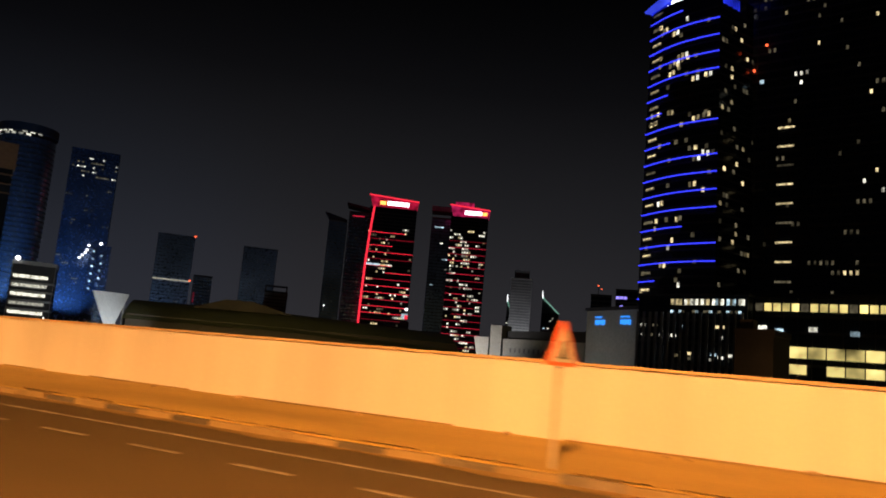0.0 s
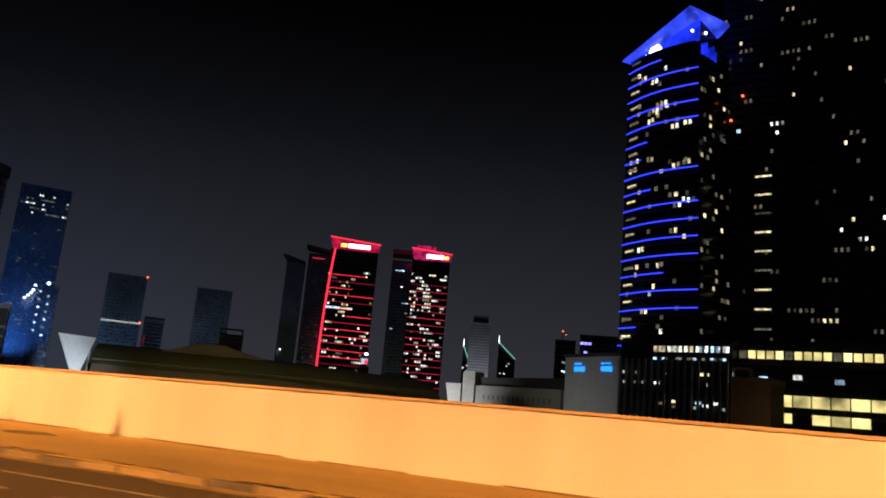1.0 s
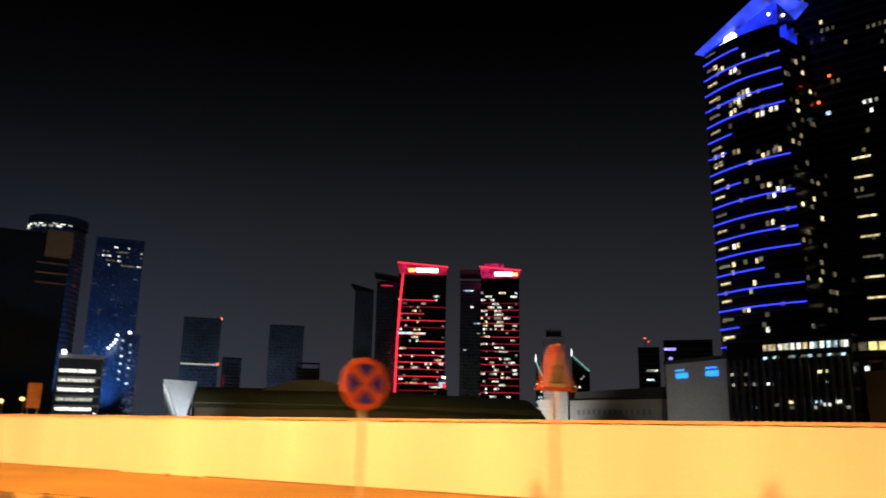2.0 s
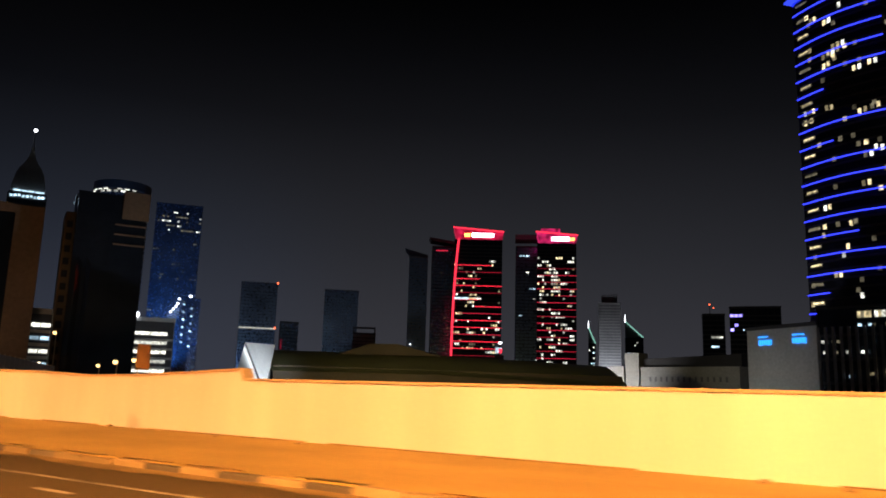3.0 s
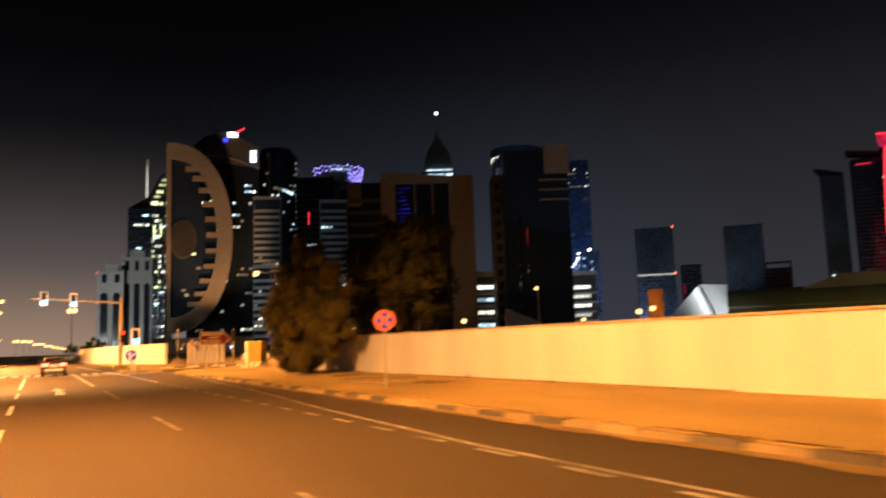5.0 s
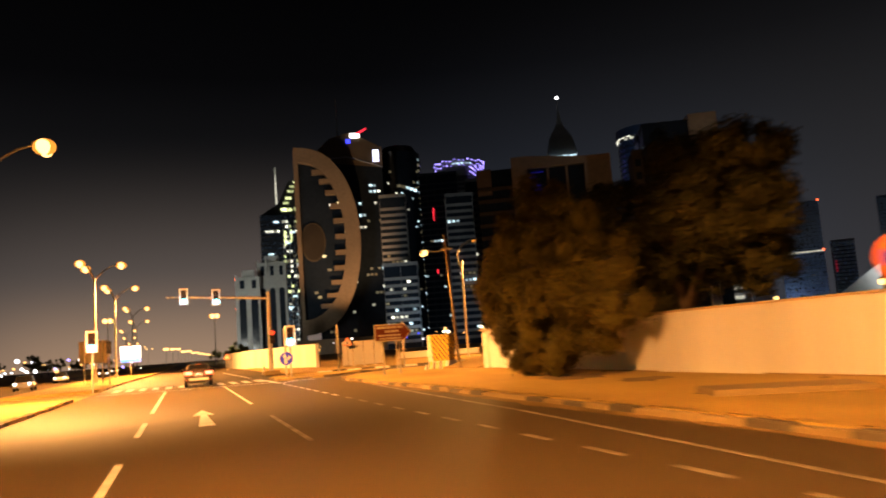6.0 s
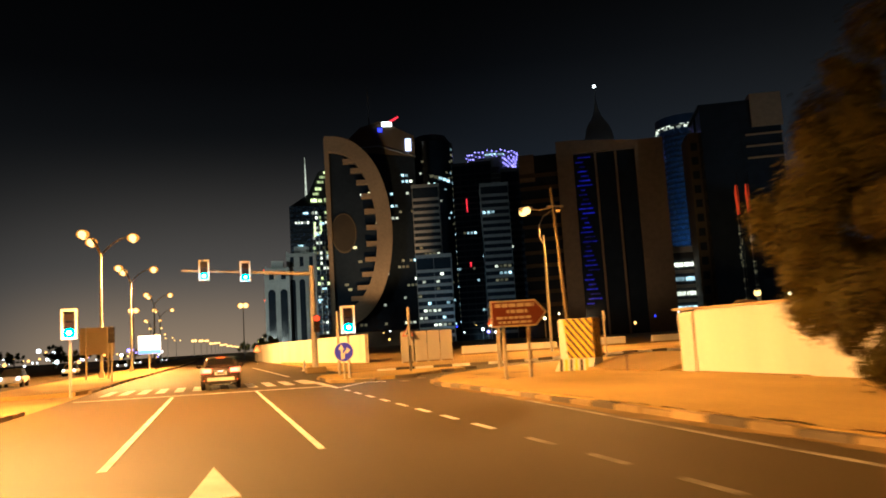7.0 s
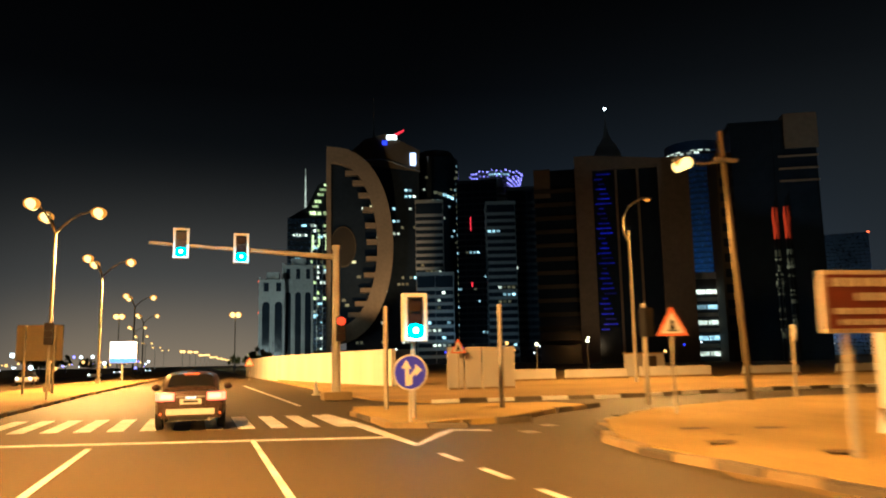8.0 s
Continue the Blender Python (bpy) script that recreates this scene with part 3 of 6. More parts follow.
    flank = part("crown_flank", Shape().prism([(X - 1, 0.9), (X + 0.3, 0.9), (X + 0.3, 13), (X - 1, 13)], H - 6.5, [H + 10.4, H + 10.4, H + 6, H + 6]), DARKGLASS, ob, "dark flank of the crown")
    for k in range(7):
        part("flank_light", Shape().box(X + 0.3, X + 0.6, 1.4 + 1.75 * k, 2.6 + 1.75 * k, H - 6.2 + 0.3 * (k % 2), H - 1.5 + (k % 3)), FLOOD_BLUE, flank, "fin with its blue floodlight set as glow")
    plate = Shape().add([(-2, -3, H + 0.4), (X + 0.5, -8, H + 12), (X + 9, 9.5, H + 7), (X + 1, 14, H + 6), (0, 6, H + 1),
                         (-2, -3, H + 1.2), (X + 0.5, -8, H + 13), (X + 9, 9.5, H + 8), (X + 1, 14, H + 7), (0, 6, H + 2)],
                        [(4, 3, 2, 1, 0), (5, 6, 7, 8, 9), (0, 1, 6, 5), (1, 2, 7, 6), (2, 3, 8, 7), (3, 4, 9, 8), (4, 0, 5, 9)])
    part("crown_roof", plate, FLOOD_PALE, ob, "projecting pointed roof plate, its pale blue light set as glow")
    half = [(14.8 + 3.4 * math.cos(math.pi * k / 12), H + 0.4 + 4.4 * math.sin(math.pi * k / 12)) for k in range(13)]
    part("crown_emblem", Shape().slab(half, -0.9, -0.3), LED_WHITE, ob, "white half-round emblem")
    for x, y, z in ((10.0, -0.8, H + 0.4), (X - 3, -0.8, H + 5)):
        part("spotlight", Shape().ball(x, y, z, 0.65), LED_WHITE, ob)
    part("spotlight", Shape().ball(X + 0.8, 4.0, H + 4.5, 0.65), LED_WHITE, flank)
    return ob


blue_line_tower()


def big_dark_tower():
    ob, W = tower("dark_office_tower", (343, 52), (330, -30), 205, "very tall black tower with scattered lit windows", depth=45, floor=4.1)
    lit_windows(ob, W, 36, 200, 130, 21, (WIN_DIM, WIN_DIM, WIN_WARM, WIN_DIM, WIN_WHITE), w=1.0, h=1.7, floor=4.1, bay=2.2)
    for k in range(9):
        pane(ob, 17.5, -0.35, 46 + 8.3 * k, 6.6, 0.8, WIN_WARM if k % 3 else WIN_DIM)
    for k, (x, z) in enumerate(((9, 151), (4, 140))):
        beacon(ob, x, -1.5, z, 0.6)
    pane(ob, 7, -0.4, 134, 1.6, 1.6, WIN_COOL)
    return ob


big_dark_tower()


def tower_podium():
    ob, W = tower("tower_podium", (325.1, 89.4), (312, 44), 37, "dark podium with slim columns and a lit band of windows", depth=8, floor=9.0, mullion=50, parapet=0.8)
    for k in range(17):
        x = 1.2 + k * (W - 2) / 16
        part("column", Shape().box(x - 0.45, x + 0.45, -3.2, -2.3, -1, 30), GREYCLAD, ob)
    rnd = random.Random(8)
    for k in range(26):
        x = W * 0.33 + k * W * 0.66 / 26
        if rnd.random() < 0.85:
            pane(ob, x, -0.4, 33.2, 1.2, 2.4, rnd.choice((WIN_WHITE, WIN_DIM, WIN_COOL, WIN_WARM)))
        if rnd.random() < 0.5:
            pane(ob, x, -0.4, 30.0, 1.3, 1.0, rnd.choice((WIN_COOL, WIN_DIM)))
    for k in range(22):
        pane(ob, rnd.uniform(2, W - 2), -0.4, rnd.choice((11, 12, 13, 20, 24)), rnd.choice((0.9, 2.2)), 1.1, rnd.choice((WIN_WHITE, WIN_WARM, WIN_COOL, WIN_DIM)))
    return ob


tower_podium()
ob, W = tower("dark_podium", (318, 42), (306, -40), 37, "low dark podium block with rows of yellow windows", depth=10, floor=6, mullion=5)
for k in range(24):
    pane(ob, 1.5 + 3.3 * k, -0.5, 32, 2.6, 3.0, WIN_YELLOW if k % 5 else WIN_DIM)
for k in range(9):
    pane(ob, 16 + 6.4 * k, -0.5, 14.5, 5.9, 4.2, WIN_YELLOW)
    if k % 4 != 1:
        pane(ob, 16 + 6.4 * k, -0.5, 8.5, 5.9, 3.6, WIN_YELLOW)
for k, x in enumerate((3, 9, 21, 35)):
    pane(ob, x, -0.5, 24.5 - k % 2, 3.0, 1.8, WIN_COOL if k % 2 else WIN_WHITE)
ob, W = tower("brown_block", (246, 38), (243.5, 27), 17.5, "plain dark brown low block beside the tower podium", depth=14, body=BROWNDARK, band=BROWNDARK, mullion=20, floor=30)
part("rooftop_box", Shape().box(0.5, 4.2, 2, 6, 17, 22.5), BROWNSTONE, ob)


def screen_hall():
    L, R = (351.5, 121.5), (329.0, 90.5)
    m, W = facing(L, R)
    ob = thing("white_screen_hall", m, "pale grey hall with blue illuminated lettering", "building")
    part("body", Shape().box(0, W, 0, 24, -1, 31.5), WHITECLAD, ob)
    part("roof_edge", Shape().box(-0.6, W + 0.6, -0.8, 24, 31.5, 33.0), DARKCLAD, ob)
    for x0, seed in ((7.0, 3), (26.0, 4)):
        rnd = random.Random(seed)
        for z, h, x1 in ((28.0, 0.7, 5.5), (24.8, 2.3, 7.2)):
            x = x0 + rnd.uniform(0, 0.6)
            while x < x0 + x1:
                w = rnd.uniform(0.5, 1.1)
                part("lettering", Shape().box(x, x + w, -0.5, -0.1, z + rnd.uniform(0, 0.4), z + h), LED_CYAN, ob, "glowing blue lettering bar")
                x += w + 0.35
    return ob


screen_hall()


def low_white_hall():
    m, W = facing((404, 204), (381, 132))
    ob = thing("low_white_hall", m, "low off-white building with a short stair tower", "building")
    part("body", Shape().box(0, W, 0, 30, -1, 17.5), WHITECLAD, ob)
    part("prow", Shape().slab([(-3, 18), (9, 18), (9, 5), (0.5, 5)], -2.0, 6), WHITECLAD, ob)
    part("stair_tower", Shape().box(9, 18, -1, 7, -1, 25), WHITECLAD, ob)
    part("roof", Shape().prism([(19, 2), (W, 2), (W, 30), (19, 30)], 17.5, [22, 23.5, 23.5, 22]), DARKCLAD, ob)
    for k in range(14):
        x = 24 + k * (W - 28) / 14
        part("window_slot", Shape().box(x, x + 1.2, -0.1, 0.2, 10, 12.5), GREYCLAD, ob)
    return ob


low_white_hall()


def long_hall():
    """Long low hall with an olive roof and a sloping white end."""
    L, R = (185.5, 239.5), (272.0, 148.0)
    m, W = facing(L, R)
    ob = thing("long_low_hall", m, "long low hall with a dark olive curved roof", "building")
    part("wall", Shape().box(0, W, 0.5, 60, -1, 9), BROWNDARK, ob)
    roof = Shape()
    n = 10
    prof = [(-1.5 + 4.0 * k, 7.6 + 7.6 * math.sin(math.pi / 2 * min(1, k / 7))) for k in range(n)]
    verts = [(-1, y, z) for y, z in prof] + [(W * 0.45, y, z + 0.5) for y, z in prof] + [(W + 1, y, z - 1.6) for y, z in prof]
    faces = [(j * n + i, j * n + i + 1, (j + 1) * n + i + 1, (j + 1) * n + i) for j in range(2) for i in range(n - 1)]
    roof.add(verts, faces)
    roof.add([(p[0], p[1], p[2] - 0.6) for p in verts], [tuple(reversed(f)) for f in faces])
    part("roof", roof, ROOFGREEN, ob)
    part("gable", Shape().add([(-1, y, z) for y, z in prof] + [(-1, prof[-1][0], 0), (-1, -1.5, 0)], [tuple(range(n + 2))]), BROWNDARK, ob)
    part("roof_ridge", Shape().slab([(22, 14), (34, 18.2), (44, 18.4), (60, 14.5)], 12, 28), BROWNDARK, ob)
    return ob


long_hall()
end = thing("white_canopy", pose(0, 0, 0), "long white canopy lit from below beside the hall", "canopy")
# Two sloping white faces that meet on a fold, running down behind the wall.
tl, tr, br, bl = (160.9, 226.6, 14.9), (185.5, 239.1, 15.8), (165.5, 221.5, 0.0), (289.0, 377.0, 5.3)
verts = [tl, tr, br, bl]
deep = [(x + 0.4, y + 0.5, z - 0.3) for x, y, z in verts]
part("roof_slab", Shape().add(verts + deep, [(0, 1, 2), (0, 2, 3), (5, 4, 6), (6, 4, 7), (0, 4, 5, 1), (1, 5, 6, 2), (2, 6, 7, 3), (3, 7, 4, 0)]), WHITECLAD, end)
part("column", Shape().tube([(184.5, 240, -0.1), (184.5, 240, 15.3)], 0.4, 10), GREYCLAD, end)


def red_tower(left, right, height, seed, strong, label):
    ob, W = tower("red_lit_tower", left, right, height, label, depth=34, parapet=0, group="twin red-lit towers")
    rnd = random.Random(seed)
    for k in range(17):
        z = 18 + k * (height - 40) / 17
        share = rnd.choice((1, 1, 0.8, 0.55, 1))
        x0 = rnd.choice((0, 0, W * (1 - share)))
        part("light_line", Shape().box(x0, x0 + W * share, -0.7, -0.3, z, z + 0.5), LED_RED if strong and k % 3 else LED_RED_DIM, ob, "thin red light line")
    if strong:
        pts = [(-0.8 + 5.5 * (z / height) ** 3, -0.6, z) for z in [height * k / 12 for k in range(13)]]
        part("edge_light", Shape().tube(pts, 1.15, 8), LED_RED, ob, "broad red light line up the curved edge")
    lit_windows(ob, W, 14, height - 14, 120 if strong else 190, seed, (WIN_WARM, WIN_DIM, WIN_WARM, WIN_WHITE) if strong else (WIN_WHITE, WIN_WHITE, WIN_WHITE, WIN_WARM), w=1.9, h=2.1, floor=4.2, bay=2.6, run=0.45, y=-0.35)
    crown = Shape().slab([(3, height), (W, height), (W + 1.5, height + 9), (-1, height + 13), (1, height + 6)], -1.0, 30)
    part("crown", crown, WASH_PINK if strong else WASH_MAGENTA, ob, "crown with its crimson wash of light set as glow")
    part("crown_edge", Shape().tube([(-2, -1.4, height + 13.4), (W * 0.4, -1.6, height + 11.6), (W + 2, -1.4, height + 9.2)], 0.8, 8), LED_RED, ob)
    part("crown_sign", Shape().box(W * 0.36, W * 0.82, -1.6, -1.1, height + 2.5, height + 7), LED_WHITE, ob, "glowing white sign bar")
    part("crown_logo", Shape().box(W * 0.2, W * 0.33, -1.6, -1.1, height + 2.5, height + 6.8) if strong else Shape().box(W * 0.84, W * 0.96, -1.6, -1.1, height + 2.5, height + 6.5), LED_ORANGE, ob, "small orange logo patch")
    return ob, W


ob, W = red_tower((706, 509), (735, 464), 171, 31, True, "dark tower with a curved red edge and red floor lines")
pane(ob, 9, -1, 103, 16, 2.2, WIN_COOL)
ob, W = red_tower((772, 439), (792, 400), 172, 32, False, "dark tower with many white windows and a red crown")
part("rooftop_box", Shape().box(4, 26, 4, 22, 184, 190), WASH_MAGENTA, ob)
ob, W = tower("plain_dark_tower", (789, 633), (803, 614), 172, "dim grey tower with a slanted roof", depth=25, body=HAZEGLASS, band=GREYCLAD, band_h=0.7)
part("roof_fin", Shape().slab([(-6, 184), (W, 176), (W, 172), (0, 176)], -2, 20), DARKCLAD, ob)
beacon(ob, 5, -2, 60, 0.8, LED_WHITE)
ob, W = tower("plain_dark_tower", (725, 552), (745, 525), 168, "dark tower with a projecting roof plate", depth=25, body=NAVYGLASS, band_h=0.7)
part("roof_plate", Shape().slab([(-4, 180), (W + 4, 174), (W + 4, 171), (-2, 176)], -2, 20), DARKCLAD, ob)
part("roof_light", Shape().box(4, 18, -0.8, -0.4, 164, 165), LED_RED_DIM, ob)
lit_windows(ob, W, 20, 160, 6, 5, (WIN_DIM, WIN_COOL), bay=3, y=-0.35)
ob, W = tower("plain_dark_tower", (804, 484), (822, 452), 176, "dark tower beside the white-windowed tower", depth=25, body=HAZEGLASS, band_h=0.8)
lit_windows(ob, W, 20, 170, 14, 6, (WIN_COOL, WIN_WHITE), bay=4, w=3.2, h=1.4, y=-0.35, run=0.6)
part("roof_edge", Shape().box(-1, W + 1, -1, 26, 186, 192), GREYCLAD, ob)
sign = thing("lit_roof_sign", facing((714, 462), (721, 450))[0], "small lit sign in blue, white and red", "sign")
part("post", Shape().box(2, 12, 1, 6, -1, 42), DARKCLAD, sign)
part("panel", Shape().box(3, 10, 0, 1, 44, 50), WIN_COOL, sign)
part("panel", Shape().box(6.5, 10, -0.4, -0.1, 44, 48.5), LED_RED, sign)
part("disc_light", Shape().disc(8, 55, 1.2, 0, 1, squash=1.6), LED_WHITE, sign)

for (L, R, H, seed) in (((664, 807), (698, 777), 132, 41), ((778, 768), (809, 734), 134, 42)):
    ob, W = tower("square_block_tower", L, R, H, "plain square dark tower" + (" with a white light band" if seed == 41 else ""), depth=35, body=HAZEGLASS, floor=4.2, band=NAVYGLASS, band_h=0.6)
    if seed == 41:
        part("light_band", Shape().box(0, W, -0.9, -0.4, 74, 75.8), WIN_WHITE, ob, "white light band across the front")
        beacon(ob, W, 0, H + 2, 1.3)
        beacon(ob, W, -1, 76, 1.3)
        lit_windows(ob, W, 10, 60, 8, 7, (WIN_DIM, WIN_COOL), w=1.5, h=1.4, y=-0.35)
ob, W = tower("open_frame_block", (676, 626), (692, 606), 64, "small block with an open frame on its roof", depth=20, body=GREYCLAD)
part("roof_frame", Shape().box(0, 1.5, 0, 3, 64, 72).box(W - 1.5, W, 0, 3, 64, 72).box(0, W, 0, 3, 70.5, 72.5), DARKCLAD, ob)
ob, W = tower("small_dark_block", (660, 728), (676, 714), 78, "low dark block with a red light", depth=20, body=NAVYGLASS)
part("light_bar", Shape().box(1.4, 2.4, -0.8, -0.4, 46, 58), LED_RED_DIM, ob)

for (L, R, H) in (((1367, 634), (1372, 622), 100), ((1393, 571), (1405, 540), 112)):
    ob, W = tower("far_spired_tower", L, R, H, "far tower with a lit pointed roof", depth=20, parapet=0)
    part("roof", Shape().prism([(0, 0), (W, 0), (W, 20), (0, 20)], H, H + 30, [(0, 8), (0.5, 8), (0.5, 9), (0, 9)]), GREYCLAD, ob)
    part("roof_edge_light", Shape().tube([(W, -0.5, H), (0.4, 7.5, H + 31)], 0.9, 6), glow("green_roof_light", (0.4, 0.9, 0.7), 0.6) if "green_roof_light" not in MATS else MATS["green_roof_light"], ob)
    part("spire", Shape().tube([(0.2, 8, H + 29), (0.2, 8, H + 44)], [0.9, 0.3], 6), LED_WHITE, ob)
    lit_windows(ob, W, 20, H, 16, int(H), (WIN_COOL, WIN_WHITE), w=2.5, h=2.5, bay=4, floor=5)
ob, W = tower("striped_far_tower", (1005, 462), (1017, 435), 128, "far grey tower with pale floor stripes", depth=25, body=GREYCLAD, band=WHITECLAD)
part("roof_box", Shape().box(4, W - 4, 2, 20, 128, 142), GREYCLAD, ob)
ob, W = tower("far_block", (667, 227), (672, 210), 72, "far block with a red beacon", depth=20)
lit_windows(ob, W, 20, 66, 9, 51, (WIN_COOL, WIN_WHITE), w=3, h=1.6, bay=3.2, run=0.8)
part("mast", Shape().tube([(6, 2, 72), (6, 2, 82)], 0.3, 6), DARKCLAD, ob)
beacon(ob, 6, 2, 82, 0.7)
beacon(ob, 9, 2, 79, 0.5)
ob, W = tower("far_block", (673, 206), (682, 167), 78, "far wide block with a few blue lights", depth=20)
lit_windows(ob, W * 0.5, 50, 76, 7, 52, (WIN_COOL, LED_VIOLET), w=2.6, h=2.2, bay=3.4)

# ---- downtown group ----
ob, W = tower("blue_glass_tower", (507, 775.5), (546, 746), 198, "tall blue glass tower with a lit top floor", depth=40, body=NAVYGLASS, band=NAVYGLASS)
lit_windows(ob, W, 168, 194, 44, 61, (WIN_WHITE, WIN_DIM, WIN_DIM), w=1.9, h=1.6, floor=5, bay=2.3, y=-0.35)
lit_windows(ob, W, 30, 165, 34, 62, (WIN_DIM,), w=1.4, h=1.3, floor=4, bay=2.3, y=-0.35)
ob, W = tower("slim_lit_tower", (516, 731), (532, 719), 90, "slim tower with strings of white lights", depth=15, body=NAVYGLASS, band=NAVYGLASS)
for k in range(12):
    pane(ob, 4 if k % 2 else 12, -0.6, 40 + 4 * k, 2.2, 2.0, WIN_COOL)
beacon(ob, 10, 0, 94, 1.6, LED_WHITE)
for k, (x, z) in enumerate(((-9, 76), (-6.5, 79), (-4, 82), (-2.5, 85), (-1.5, 90))):
    part("site_lamp", Shape().ball(x, -6, z, 1.3, 0.8), LED_WHITE, ob, "bright white work lamp")

cyl = round_tower("crown_lit_tower", (356, 606), 21, 150, "round dark tower with white lights round its top", body=NAVYGLASS, band=DARKCLAD)
part("crown", Shape().prism([(22 * math.cos(2 * math.pi * k / 40), 22 * math.sin(2 * math.pi * k / 40)) for k in range(40)], 153, 160), DARKCLAD, cyl)
for k in range(16):
    a = math.pi + 1.9 * k / 15 - 0.5
    if k % 5 != 4:
        pane(cyl, 21.6 * math.cos(a), 21.6 * math.sin(a), 150 + 2 * (k % 2), 3.4, 1.6, WIN_WHITE, math.degrees(a) + 90)
ob, W = tower("lit_car_park", (228, 385), (244, 373), 32, "open parking block with brightly lit decks", depth=20, floor=4.6, band=WHITECLAD, body=DARKCLAD, mullion=20)
for k in range(6):
    pane(ob, W * 0.45, -0.3, 2.2 + 4.6 * k, W * 0.8, 1.6, WIN_WHITE)
beacon(ob, 2, -1, 35, 1.2, LED_WHITE)
ob, W = tower("lit_car_park", (140, 314), (149.8, 310), 24.5, "small parking block with lit decks", depth=14, floor=4.6, band=WHITECLAD, body=DARKCLAD, mullion=20)
for k in range(5):
    for x in (0.2, 0.5, 0.8):
        pane(ob, W * x, -0.3, 1.6 + 4.6 * k, W * 0.26, 1.3, WIN_COOL if k % 2 else WIN_WHITE)
beacon(ob, W * 0.8, -0.6, 25.6, 0.7, LED_WHITE)


def dark_gate_tower():
    """Black tower with a brown wing and an ochre corner box."""
    L, R = (141, 293.5), (161, 283.5)
    ob, W = tower("black_tower", L, R, 66, "black glass tower with a brown wing and an ochre roof corner", depth=22, floor=3.8, parapet=0.8, band=DARKGLASS, band_h=0.3, mullion=11)
    wing = part("wing", Shape().box(-3.2, 0, 6, 20, -1, 60), BROWNDARK, ob, "brown stone wing with small windows")
    for k in range(12):
        part("wing_window", Shape().box(-2.6, -0.7, 5.8, 6.1, 6 + 4.4 * k, 8.4 + 4.4 * k), DARKGLASS, wing)
    part("roof_corner", Shape().box(W - 8, W + 0.8, -0.8, 7, 58.5, 68.4), BROWNSTONE, ob, "ochre stone corner box")
    for z in (49, 52.5, 56):
        part("ledge", Shape().box(W - 10, W + 0.4, -0.7, 0, z, z + 0.5), BROWNSTONE, ob)
    return ob


dark_gate_tower()


def frame_building():
    """Brown building like a gate, with dark glass between its pillars."""
    m, W = facing((109, 327), (139, 311))
    ob = thing("brown_frame_building", m, "brown stone building framed like a gate, dark glass with blue light", "building")
    H = 64
    part("glass", Shape().box(3, W - 3, 2, 26, -1, H - 4), DARKGLASS, ob)
    part("pillar", Shape().box(0, 5.4, 0, 26, -1, H), BROWNSTONE, ob)
    part("pillar", Shape().box(W - 9, W, 0, 26, -1, H - 2), BROWNSTONE, ob)
    part("beam", Shape().prism([(5.4, 0), (W - 9, 0), (W - 9, 26), (5.4, 26)], H - 4.5, [H, H - 2, H - 2, H]), BROWNSTONE, ob)
    for x in (12.5, 19.0):
        part("fin", Shape().box(x - 0.35, x + 0.35, 0.8, 2.2, -1, H - 4.5), BROWNSTONE, ob)
    for k in range(32):
        part("light_line", Shape().box(6.0 + (k * 7 % 5) * 0.35, 8.4 + (k * 11 % 6) * 0.5, 1.6, 1.95, 10 + 1.55 * k, 10.35 + 1.55 * k), glow("dim_blue_led", (0.03, 0.03, 1.0), 0.2, vary=0.9, grain=0.8) if "dim_blue_led" not in MATS else MATS["dim_blue_led"], ob, "dim blue light line")
    side = part("wing", Shape().box(-13, 0, 8, 30, -1, H - 2), DARKGLASS, ob)
    part("wing_corner", Shape().box(-13.2, -8, 7.6, 14, H - 11, H - 1.6), BROWNSTONE, side)
    for k in range(12):
        part("ledge", Shape().box(-13.3, -0.1, 7.3, 8, 6 + 4.4 * k, 7.3 + 4.4 * k), BROWNDARK, side)
    return ob


frame_building()


def spire_tower():
    L, R = (260.5, 594.3), (282.5, 583.3)
    ob, W = tower("spired_tower", L, R, 132, "dark tower with a pointed crown and a white lamp on top", depth=25, parapet=0)
    for k in range(9):
        pane(ob, 2.2 + 2.5 * k, -0.8, 128.6 + 0.25 * (k % 3), 1.9, 1.7, WIN_COOL)
    part("light_band", Shape().box(3, W - 2, -1, -0.5, 133, 134), WIN_COOL, ob)
    prof = [(11.4, 133), (10.4, 140), (9.0, 147), (7.0, 152), (4.6, 156), (2.8, 160), (1.4, 165), (0.7, 171)]
    crown = Shape()
    for (r0, z0), (r1, z1) in zip(prof, prof[1:]):
        crown.prism([(W / 2 + r0 * c, 12 + r0 * s) for c, s in ((-1, -1), (1, -1), (1, 1), (-1, 1))], z0, z1, [(W / 2 + r1 * c, 12 + r1 * s) for c, s in ((-1, -1), (1, -1), (1, 1), (-1, 1))])
    part("crown", crown, GREYCLAD, ob)
    part("mast", Shape().tube([(W / 2, 12, 160), (W / 2, 12, 182)], [0.7, 0.25], 6), GREYCLAD, ob)
    beacon(ob, W / 2, 12, 182.5, 1.25, LED_WHITE)
    return ob


spire_tower()

vio = round_tower("violet_crown_tower", (246, 742), 20, 150, "round tower with a crown of violet lights", body=DARKCLAD, band=GREYCLAD)
CROWN_LAMP = Shape().box(-0.42, 0.42, -0.42, 0.42, -0.45, 0.45).mesh("crown_lamp", LED_VIOLET)
for k in range(72):
    a = 2 * math.pi * k / 36
    low = k // 36
    part("crown_lamp", CROWN_LAMP, None, vio).matrix_basis = pose((23.2 - low) * math.cos(a), (23.2 - low) * math.sin(a), 164.6 - 4 * low - (k * 7 % 3) * 0.8)
